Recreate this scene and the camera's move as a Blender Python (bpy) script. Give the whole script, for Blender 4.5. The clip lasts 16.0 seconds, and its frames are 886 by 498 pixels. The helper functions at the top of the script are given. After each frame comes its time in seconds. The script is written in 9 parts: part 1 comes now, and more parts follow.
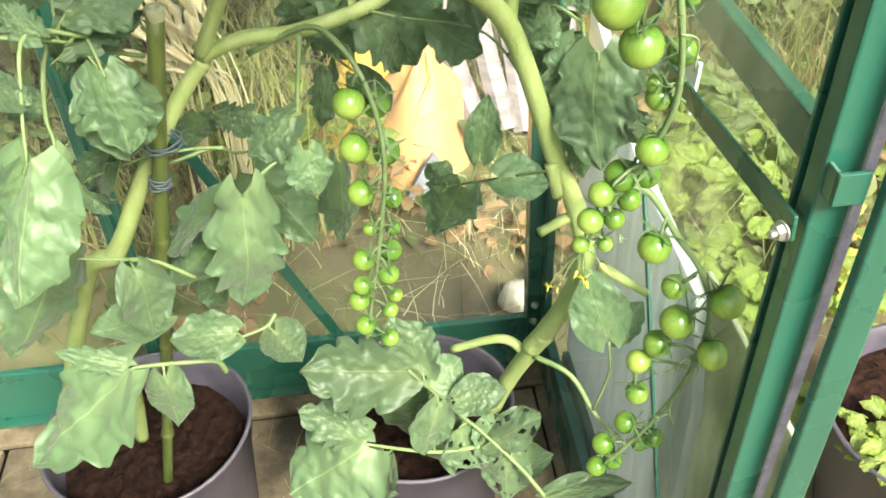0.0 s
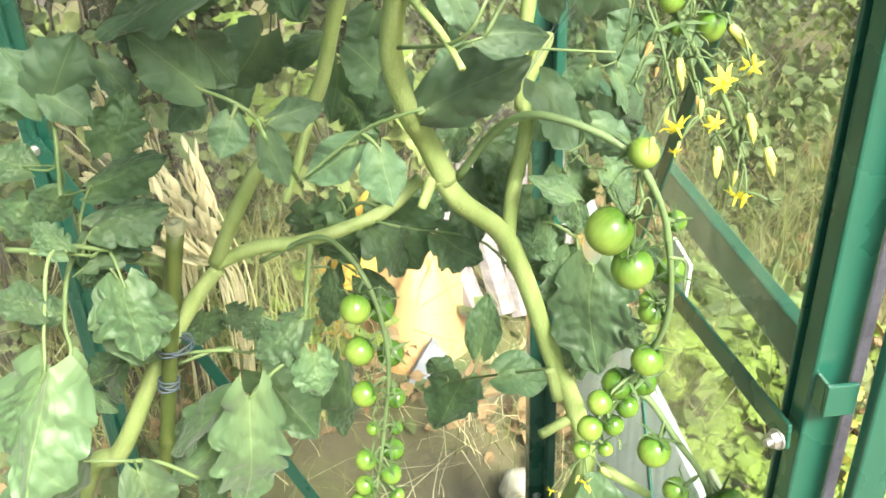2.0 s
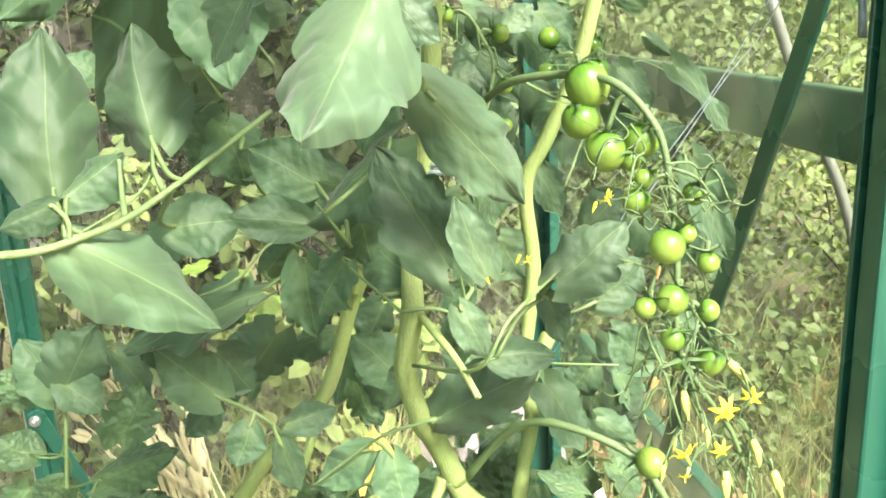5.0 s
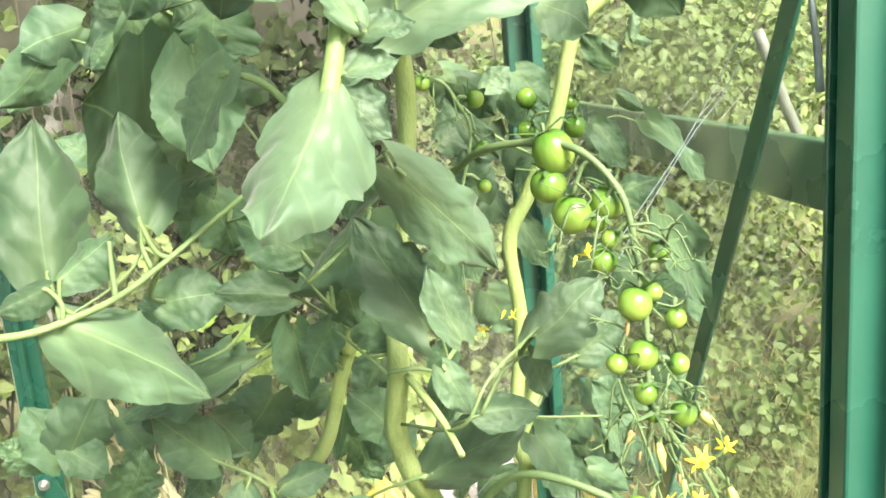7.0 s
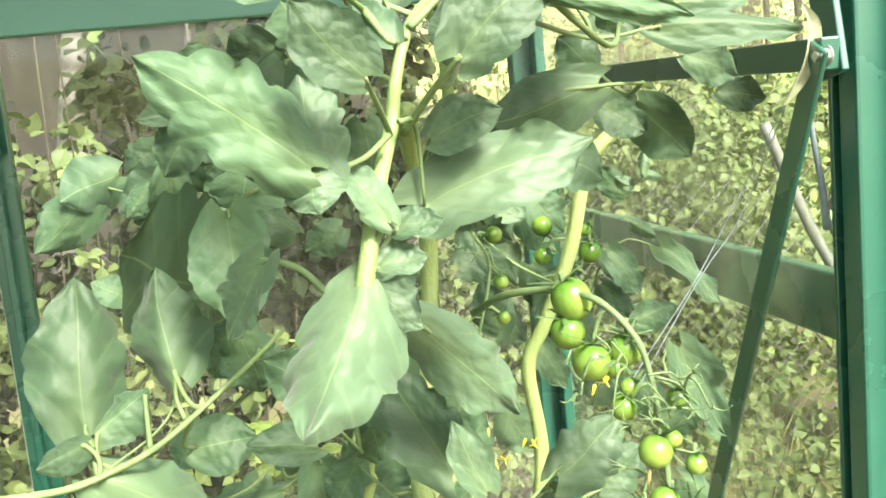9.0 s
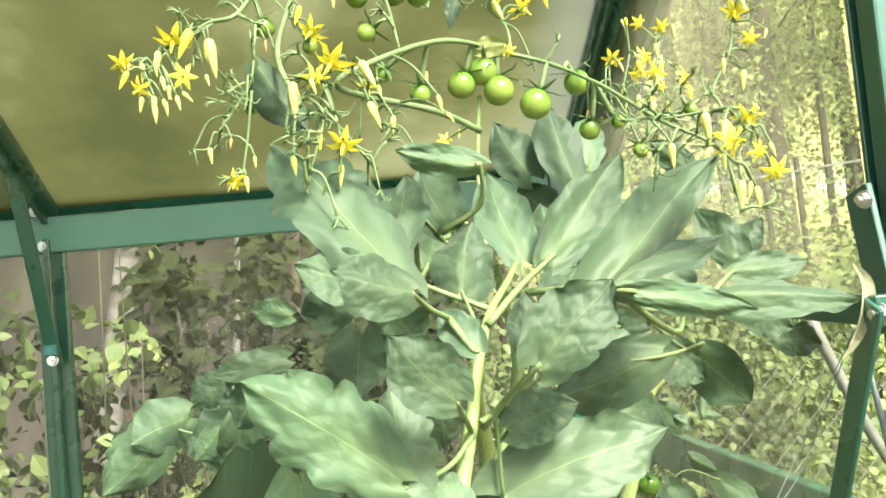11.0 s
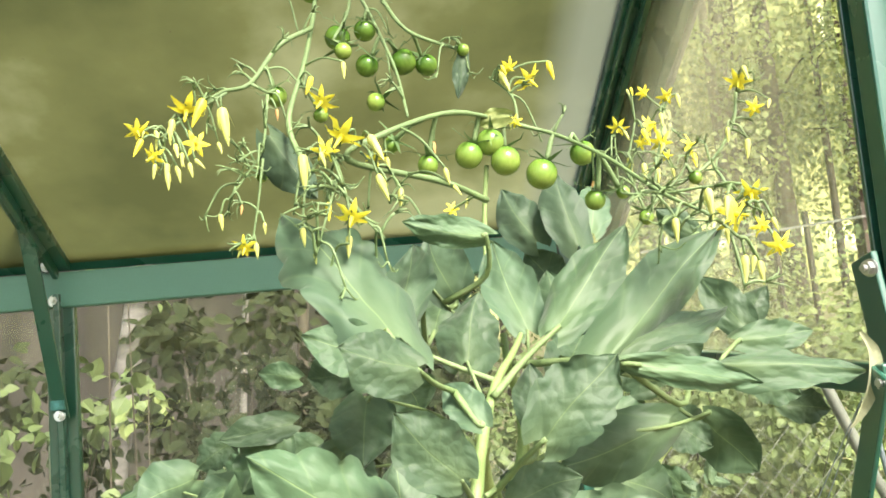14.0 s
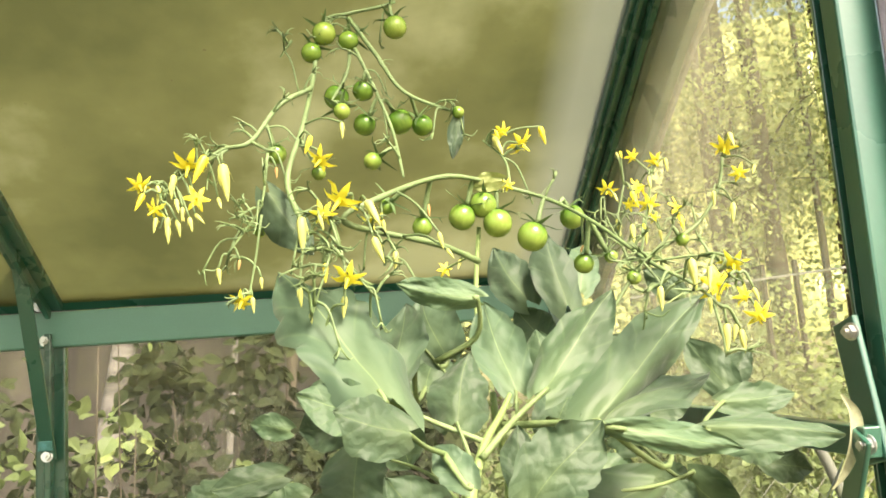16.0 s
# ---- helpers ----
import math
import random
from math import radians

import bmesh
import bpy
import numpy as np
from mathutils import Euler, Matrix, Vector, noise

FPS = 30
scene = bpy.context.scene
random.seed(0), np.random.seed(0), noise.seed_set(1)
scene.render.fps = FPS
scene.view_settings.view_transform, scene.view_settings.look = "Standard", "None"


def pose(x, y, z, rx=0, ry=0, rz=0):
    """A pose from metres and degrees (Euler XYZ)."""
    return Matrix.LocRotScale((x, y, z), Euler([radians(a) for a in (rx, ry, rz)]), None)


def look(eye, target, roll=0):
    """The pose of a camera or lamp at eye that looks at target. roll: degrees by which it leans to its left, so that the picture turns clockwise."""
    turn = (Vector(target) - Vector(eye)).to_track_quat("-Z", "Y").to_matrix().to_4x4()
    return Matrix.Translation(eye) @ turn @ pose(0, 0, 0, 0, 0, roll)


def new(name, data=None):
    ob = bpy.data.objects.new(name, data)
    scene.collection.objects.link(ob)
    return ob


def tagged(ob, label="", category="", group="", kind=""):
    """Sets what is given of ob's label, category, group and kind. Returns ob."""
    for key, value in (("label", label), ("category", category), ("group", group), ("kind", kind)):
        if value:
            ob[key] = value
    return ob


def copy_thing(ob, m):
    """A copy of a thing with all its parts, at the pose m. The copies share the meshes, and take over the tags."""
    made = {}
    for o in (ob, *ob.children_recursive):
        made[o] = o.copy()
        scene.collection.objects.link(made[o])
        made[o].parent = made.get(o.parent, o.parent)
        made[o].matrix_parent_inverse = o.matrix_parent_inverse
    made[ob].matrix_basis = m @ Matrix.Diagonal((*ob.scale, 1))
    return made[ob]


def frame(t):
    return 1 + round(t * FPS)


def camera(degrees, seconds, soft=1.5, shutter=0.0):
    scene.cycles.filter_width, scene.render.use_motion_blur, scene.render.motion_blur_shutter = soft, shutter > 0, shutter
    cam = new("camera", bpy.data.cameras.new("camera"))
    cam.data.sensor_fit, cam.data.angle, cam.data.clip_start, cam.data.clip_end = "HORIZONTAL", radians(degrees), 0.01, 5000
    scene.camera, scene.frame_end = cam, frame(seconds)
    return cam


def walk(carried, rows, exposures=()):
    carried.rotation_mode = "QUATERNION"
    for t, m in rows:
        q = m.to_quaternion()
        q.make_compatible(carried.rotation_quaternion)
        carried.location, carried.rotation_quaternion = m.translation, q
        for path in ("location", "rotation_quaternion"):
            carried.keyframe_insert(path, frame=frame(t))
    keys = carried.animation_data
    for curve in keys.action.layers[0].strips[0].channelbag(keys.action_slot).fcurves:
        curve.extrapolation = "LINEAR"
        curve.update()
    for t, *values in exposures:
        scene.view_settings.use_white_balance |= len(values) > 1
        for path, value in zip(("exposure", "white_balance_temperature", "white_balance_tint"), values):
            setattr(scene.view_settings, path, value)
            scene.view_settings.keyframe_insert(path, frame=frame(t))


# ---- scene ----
cam = camera(52.1, 16.0, soft=1.7)
PATH = [
    (0, (0.095, 0.003, 1.126), (0.224, 1.519, -0.172), -3.0),
    (0.5, (0.094, 0.002, 1.131), (0.228, 1.547, -0.132), -2.8),
    (1, (0.093, 0.003, 1.14), (0.231, 1.608, -0.045), -2.8),
    (1.5, (0.09, 0.001, 1.151), (0.235, 1.668, 0.055), -2.7),
    (2, (0.092, -0.004, 1.157), (0.264, 1.729, 0.175), -2.6),
    (2.5, (0.096, -0.009, 1.161), (0.311, 1.789, 0.312), -2.8),
    (3, (0.094, -0.005, 1.161), (0.315, 1.793, 0.311), -3.1),
    (3.5, (0.088, -0.006, 1.173), (0.311, 1.828, 0.405), -2.7),
    (4, (0.079, -0.004, 1.192), (0.295, 1.884, 0.567), -1.9),
    (4.5, (0.078, -0.002, 1.198), (0.309, 1.901, 0.627), -2.1),
    (5, (0.081, -0.005, 1.204), (0.322, 1.912, 0.687), -2.6),
    (5.2, (0.08, -0.004, 1.206), (0.321, 1.919, 0.71), -2.7),
    (7.5, (0.096, -0.025, 1.223), (0.318, 1.92, 0.814), -5.4),
    (8, (0.094, -0.027, 1.232), (0.302, 1.928, 0.862), -5.4),
    (8.5, (0.093, -0.029, 1.244), (0.299, 1.936, 0.936), -5.4),
    (9, (0.091, -0.03, 1.251), (0.313, 1.942, 0.999), -5.7),
    (9.5, (0.088, -0.032, 1.255), (0.312, 1.946, 1.061), -6.0),
    (10, (0.083, -0.033, 1.273), (0.281, 1.956, 1.199), -6.2),
    (10.2, (0.082, -0.035, 1.28), (0.272, 1.956, 1.26), -6.2),
    (12.3, (0.079, -0.044, 1.296), (0.254, 1.935, 1.521), -4.9),
    (12.5, (0.079, -0.044, 1.296), (0.257, 1.935, 1.523), -5.1),
    (13, (0.079, -0.046, 1.297), (0.258, 1.932, 1.529), -5.1),
    (13.5, (0.078, -0.042, 1.295), (0.243, 1.938, 1.527), -5.0),
    (14, (0.081, -0.046, 1.299), (0.251, 1.931, 1.549), -5.2),
    (14.5, (0.078, -0.047, 1.3), (0.249, 1.927, 1.571), -4.9),
    (15, (0.077, -0.052, 1.305), (0.242, 1.915, 1.621), -4.5),
    (15.5, (0.078, -0.058, 1.309), (0.25, 1.904, 1.655), -4.5),
    (16, (0.08, -0.058, 1.306), (0.275, 1.904, 1.642), -4.2),
]
EXPOSURES = [(0, 2.18, 7100, 8), (1.5, 2.28, 7000, 7), (3.5, 2.4, 6950, 7), (9, 2.56, 7000, 7), (10.2, 2.52, 7050, 8), (12.5, 2.28, 7000, 11), (15, 2.3, 7050, 13), (15.5, 2.35, 7850, 16), (16, 2.35, 8000, 16)]
walk(cam, [(t, look(eye, target, roll)) for t, eye, target, roll in PATH], EXPOSURES)

# ---- daylight: a bright hazy sky and a soft sun ----
world = bpy.data.worlds.new("sky_world")
scene.world = world
world.use_nodes = True
wn = world.node_tree.nodes
sky = wn.new("ShaderNodeTexSky")
sky.sky_type, sky.sun_disc = "NISHITA", False
sky.sun_elevation, sky.sun_rotation = radians(45), radians(157)
sky.air_density, sky.dust_density, sky.ozone_density = 1.0, 3.0, 1.0
wn["Background"].inputs["Strength"].default_value = 0.112
world.node_tree.links.new(sky.outputs[0], wn["Background"].inputs[0])

sun_data = bpy.data.lights.new("sun", "SUN")
sun_data.energy, sun_data.angle, sun_data.color = 2.9, radians(15), (1.0, 0.965, 0.91)
sun = new("sun", sun_data)
sun.matrix_basis = look((1.8, -3.4, 5.2), (0.1, 0.6, 0.9))
tagged(sun, "soft hazy daylight sun", "sun", kind="structure")

# ---- materials ----
def mat(name, base, rough=0.6, metal=0.0, vary=0.25, scale=30.0, fine=300.0, bump=0.15, second=None, sheen=0.0,
        trans=0.0, stretch=(1, 1, 1), spec=0.5, bumpscale=None, sss=0.0):
    """A node material: base colour varied at two scales, roughness variation and a fine bump, in object space."""
    m = bpy.data.materials.new(name)
    m.use_nodes = True
    nt = m.node_tree
    N, L = nt.nodes, nt.links
    b = N["Principled BSDF"]
    b.inputs["Roughness"].default_value, b.inputs["Metallic"].default_value = rough, metal
    b.inputs["Specular IOR Level"].default_value = spec
    co, mp = N.new("ShaderNodeTexCoord"), N.new("ShaderNodeMapping")
    mp.inputs["Scale"].default_value = stretch
    L.new(co.outputs["Object"], mp.inputs[0])
    big, small = N.new("ShaderNodeTexNoise"), N.new("ShaderNodeTexNoise")
    big.inputs["Scale"].default_value, big.inputs["Detail"].default_value = scale, 5
    small.inputs["Scale"].default_value, small.inputs["Detail"].default_value = fine, 4
    for n in (big, small):
        L.new(mp.outputs[0], n.inputs["Vector"])
    mix = N.new("ShaderNodeMix")
    mix.data_type = "RGBA"
    two = second or tuple(c * (1 - vary) for c in base)
    mix.inputs["A"].default_value, mix.inputs["B"].default_value = (*base, 1), (*two, 1)
    ramp = N.new("ShaderNodeMapRange")
    ramp.inputs["From Min"].default_value, ramp.inputs["From Max"].default_value = 0.35, 0.65
    L.new(big.outputs["Fac"], ramp.inputs["Value"])
    L.new(ramp.outputs[0], mix.inputs["Factor"])
    hsv = N.new("ShaderNodeHueSaturation")
    val = N.new("ShaderNodeMapRange")
    val.inputs["To Min"].default_value, val.inputs["To Max"].default_value = 1 - vary * 0.7, 1 + vary * 0.7
    L.new(small.outputs["Fac"], val.inputs["Value"])
    L.new(val.outputs[0], hsv.inputs["Value"])
    L.new(mix.outputs["Result"], hsv.inputs["Color"])
    info = N.new("ShaderNodeObjectInfo")
    hue = N.new("ShaderNodeMapRange")
    hue.inputs["To Min"].default_value, hue.inputs["To Max"].default_value = 1 - vary * 0.5, 1 + vary * 0.5
    L.new(info.outputs["Random"], hue.inputs["Value"])
    hsv2 = N.new("ShaderNodeHueSaturation")
    L.new(hue.outputs[0], hsv2.inputs["Value"])
    L.new(hsv.outputs[0], hsv2.inputs["Color"])
    L.new(hsv2.outputs[0], b.inputs["Base Color"])
    rr = N.new("ShaderNodeMapRange")
    rr.inputs["To Min"].default_value, rr.inputs["To Max"].default_value = max(0.02, rough - 0.12), min(1, rough + 0.12)
    L.new(big.outputs["Fac"], rr.inputs["Value"])
    L.new(rr.outputs[0], b.inputs["Roughness"])
    bp = N.new("ShaderNodeBump")
    bp.inputs["Strength"].default_value, bp.inputs["Distance"].default_value = bump, 0.002
    L.new(small.outputs["Fac"], bp.inputs["Height"])
    L.new(bp.outputs[0], b.inputs["Normal"])
    if trans:
        tr = N.new("ShaderNodeBsdfTranslucent")
        L.new(hsv2.outputs[0], tr.inputs["Color"])
        ms = N.new("ShaderNodeMixShader")
        ms.inputs[0].default_value = trans
        L.new(b.outputs[0], ms.inputs[1])
        L.new(tr.outputs[0], ms.inputs[2])
        L.new(ms.outputs[0], N["Material Output"].inputs[0])
    return m


def glass_mat(name, dirt, dirt_colour, streak=True, gloss=0.06, base_dirt=0.04):
    """A thin pane: clear, with a little gloss and a film of dust and dried rain."""
    m = bpy.data.materials.new(name)
    m.use_nodes = True
    N, L = m.node_tree.nodes, m.node_tree.links
    N.remove(N["Principled BSDF"])
    clear, shine, film = N.new("ShaderNodeBsdfTransparent"), N.new("ShaderNodeBsdfGlossy"), N.new("ShaderNodeBsdfTranslucent")
    dif = N.new("ShaderNodeBsdfDiffuse")
    clear.inputs[0].default_value = (0.93, 0.97, 0.94, 1)
    shine.inputs["Roughness"].default_value = 0.03
    film.inputs[0].default_value = dif.inputs[0].default_value = (*dirt_colour, 1)
    lw, pw, fr = N.new("ShaderNodeLayerWeight"), N.new("ShaderNodeMath"), N.new("ShaderNodeMath")
    lw.inputs[0].default_value = 0.5
    pw.operation, pw.inputs[1].default_value = "POWER", 4.0
    fr.operation, fr.inputs[1].default_value, fr.inputs[2].default_value = "MULTIPLY_ADD", 0.45, 0.02
    m.node_tree.links.new(lw.outputs["Facing"], pw.inputs[0])
    m.node_tree.links.new(pw.outputs[0], fr.inputs[0])
    co, mp = N.new("ShaderNodeTexCoord"), N.new("ShaderNodeMapping")
    mp.inputs["Scale"].default_value = (60, 60, 5) if streak else (6, 6, 6)
    L.new(co.outputs["Object"], mp.inputs[0])
    no, no2 = N.new("ShaderNodeTexNoise"), N.new("ShaderNodeTexNoise")
    no.inputs["Scale"].default_value, no.inputs["Detail"].default_value = 1.0, 6
    no2.inputs["Scale"].default_value, no2.inputs["Detail"].default_value = 4.0, 4
    L.new(mp.outputs[0], no.inputs["Vector"])
    L.new(co.outputs["Object"], no2.inputs["Vector"])
    mul = N.new("ShaderNodeMath")
    mul.operation = "MULTIPLY"
    L.new(no.outputs["Fac"], mul.inputs[0])
    L.new(no2.outputs["Fac"], mul.inputs[1])
    rg = N.new("ShaderNodeMapRange")
    rg.inputs["From Min"].default_value, rg.inputs["From Max"].default_value = 0.22, 0.5
    rg.inputs["To Min"].default_value, rg.inputs["To Max"].default_value = base_dirt, dirt
    L.new(mul.outputs[0], rg.inputs["Value"])
    dots, spot, some = N.new("ShaderNodeTexVoronoi"), N.new("ShaderNodeMapRange"), N.new("ShaderNodeMapRange")
    dots.inputs["Scale"].default_value = 150
    L.new(co.outputs["Object"], dots.inputs["Vector"])
    spot.inputs["From Min"].default_value, spot.inputs["From Max"].default_value = 0.16, 0.08
    some.inputs["From Min"].default_value, some.inputs["From Max"].default_value = 0.48, 0.62
    some.inputs["To Max"].default_value = 0.55
    L.new(dots.outputs["Distance"], spot.inputs["Value"])
    L.new(no2.outputs["Fac"], some.inputs["Value"])
    speck, top = N.new("ShaderNodeMath"), N.new("ShaderNodeMath")
    speck.operation, top.operation = "MULTIPLY", "MAXIMUM"
    L.new(spot.outputs[0], speck.inputs[0])
    L.new(some.outputs[0], speck.inputs[1])
    L.new(speck.outputs[0], top.inputs[0])
    L.new(rg.outputs[0], top.inputs[1])
    half = N.new("ShaderNodeMixShader")
    half.inputs[0].default_value = 0.5
    L.new(film.outputs[0], half.inputs[1])
    L.new(dif.outputs[0], half.inputs[2])
    a, c = N.new("ShaderNodeMixShader"), N.new("ShaderNodeMixShader")
    L.new(top.outputs[0], a.inputs[0])
    L.new(clear.outputs[0], a.inputs[1])
    L.new(half.outputs[0], a.inputs[2])
    L.new(fr.outputs[0], c.inputs[0])
    L.new(a.outputs[0], c.inputs[1])
    L.new(shine.outputs[0], c.inputs[2])
    L.new(c.outputs[0], N["Material Output"].inputs[0])
    return m


def leaf_mat(name, base, under, vein, trans=0.32, rough=0.5, veins=3.4, puffed=0.25):
    """Leaf blade: midrib and side veins from the blade's own coordinates, blotches, quilting, some light passing through."""
    m = bpy.data.materials.new(name)
    m.use_nodes = True
    N, L = m.node_tree.nodes, m.node_tree.links
    b = N["Principled BSDF"]
    uv = N.new("ShaderNodeUVMap")
    sep = N.new("ShaderNodeSeparateXYZ")
    L.new(uv.outputs[0], sep.inputs[0])

    def math_node(op, a, c=None, k=None):
        n = N.new("ShaderNodeMath")
        n.operation = op
        for i, v in enumerate((a, c, k)):
            if v is None:
                continue
            if isinstance(v, (int, float)):
                n.inputs[i].default_value = v
            else:
                L.new(v, n.inputs[i])
        return n.outputs[0]
    off = math_node("ABSOLUTE", math_node("SUBTRACT", sep.outputs[0], 0.5))
    thin = math_node("MULTIPLY_ADD", sep.outputs[1], -0.016, 0.024)
    mid = math_node("SUBTRACT", 1.0, math_node("MINIMUM", math_node("DIVIDE", off, thin), 1.0))
    along = math_node("MULTIPLY_ADD", math_node("MULTIPLY", off, off), 0.5, math_node("MULTIPLY_ADD", off, -0.85, sep.outputs[1]))
    away = math_node("PINGPONG", math_node("MULTIPLY", along, veins), 0.5)
    side = math_node("SUBTRACT", 1.0, math_node("MINIMUM", math_node("DIVIDE", away, 0.085), 1.0))
    lines = math_node("MAXIMUM", mid, math_node("MULTIPLY", side, 0.24))
    co = N.new("ShaderNodeTexCoord")
    info = N.new("ShaderNodeObjectInfo")
    shift = N.new("ShaderNodeVectorMath")
    shift.operation = "ADD"
    L.new(co.outputs["Object"], shift.inputs[0])
    L.new(info.outputs["Location"], shift.inputs[1])
    blot, fine = N.new("ShaderNodeTexNoise"), N.new("ShaderNodeTexNoise")
    blot.inputs["Scale"].default_value, blot.inputs["Detail"].default_value = 3.0, 3
    fine.inputs["Scale"].default_value, fine.inputs["Detail"].default_value = 16.0, 5
    for n in (blot, fine):
        L.new(shift.outputs[0], n.inputs["Vector"])
    mix = N.new("ShaderNodeMix")
    mix.data_type = "RGBA"
    mix.inputs["A"].default_value, mix.inputs["B"].default_value = (*base, 1), (*under, 1)
    L.new(math_node("MULTIPLY", blot.outputs["Fac"], 0.9), mix.inputs["Factor"])
    mv = N.new("ShaderNodeMix")
    mv.data_type = "RGBA"
    L.new(mix.outputs["Result"], mv.inputs["A"])
    mv.inputs["B"].default_value = (*vein, 1)
    heart = math_node("MULTIPLY", math_node("POWER", math_node("MAXIMUM", math_node("SUBTRACT", 1.0, sep.outputs[1]), 0.0), 1.6),
                      math_node("POWER", math_node("MAXIMUM", math_node("SUBTRACT", 1.0, math_node("MULTIPLY", off, 2.6)), 0.0), 1.5))
    L.new(math_node("MAXIMUM", math_node("MULTIPLY", lines, 0.58), math_node("MULTIPLY", heart, 0.35)), mv.inputs["Factor"])
    hsv = N.new("ShaderNodeHueSaturation")
    vr, hr = N.new("ShaderNodeMapRange"), N.new("ShaderNodeMapRange")
    vr.inputs["To Min"].default_value, vr.inputs["To Max"].default_value = 0.64, 1.24
    hr.inputs["To Min"].default_value, hr.inputs["To Max"].default_value = 0.488, 0.512
    L.new(info.outputs["Random"], vr.inputs["Value"])
    L.new(fine.outputs["Fac"], hr.inputs["Value"])
    L.new(vr.outputs[0], hsv.inputs["Value"])
    L.new(hr.outputs[0], hsv.inputs["Hue"])
    L.new(mv.outputs["Result"], hsv.inputs["Color"])
    L.new(hsv.outputs[0], b.inputs["Base Color"])
    b.inputs["Roughness"].default_value = rough
    b.inputs["Specular IOR Level"].default_value = 0.34
    b.inputs["Sheen Weight"].default_value = 0.14
    b.inputs["Sheen Roughness"].default_value = 0.5
    puff, warp, bent = N.new("ShaderNodeTexVoronoi"), N.new("ShaderNodeTexNoise"), N.new("ShaderNodeVectorMath")
    warp.inputs["Scale"].default_value = 5.0
    L.new(uv.outputs[0], warp.inputs["Vector"])
    bent.operation, bent.inputs[1].default_value = "MULTIPLY_ADD", (0.16, 0.16, 0.0)
    L.new(warp.outputs["Color"], bent.inputs[0])
    L.new(uv.outputs[0], bent.inputs[2])
    puff.feature, puff.inputs["Scale"].default_value, puff.inputs["Smoothness"].default_value = "SMOOTH_F1", 9.0, 0.35
    L.new(bent.outputs[0], puff.inputs["Vector"])
    soft = math_node("SUBTRACT", 1.0, math_node("MINIMUM", math_node("DIVIDE", away, 0.22), 1.0))
    high = math_node("SUBTRACT", math_node("MULTIPLY_ADD", puff.outputs["Distance"], -1.3, math_node("MULTIPLY", fine.outputs["Fac"], 0.25)),
                     math_node("ADD", math_node("MULTIPLY", mid, 0.2), math_node("MULTIPLY", math_node("MULTIPLY", soft, soft), 0.16)))
    bp = N.new("ShaderNodeBump")
    bp.inputs["Strength"].default_value, bp.inputs["Distance"].default_value = puffed, 0.004
    L.new(high, bp.inputs["Height"])
    L.new(bp.outputs[0], b.inputs["Normal"])
    tr = N.new("ShaderNodeBsdfTranslucent")
    warm = N.new("ShaderNodeHueSaturation")
    warm.inputs["Hue"].default_value, warm.inputs["Saturation"].default_value, warm.inputs["Value"].default_value = 0.475, 1.1, 1.3
    L.new(hsv.outputs[0], warm.inputs["Color"])
    L.new(warm.outputs[0], tr.inputs["Color"])
    ms = N.new("ShaderNodeMixShader")
    ms.inputs[0].default_value = trans
    L.new(b.outputs[0], ms.inputs[1])
    L.new(tr.outputs[0], ms.inputs[2])
    L.new(ms.outputs[0], N["Material Output"].inputs[0])
    return m


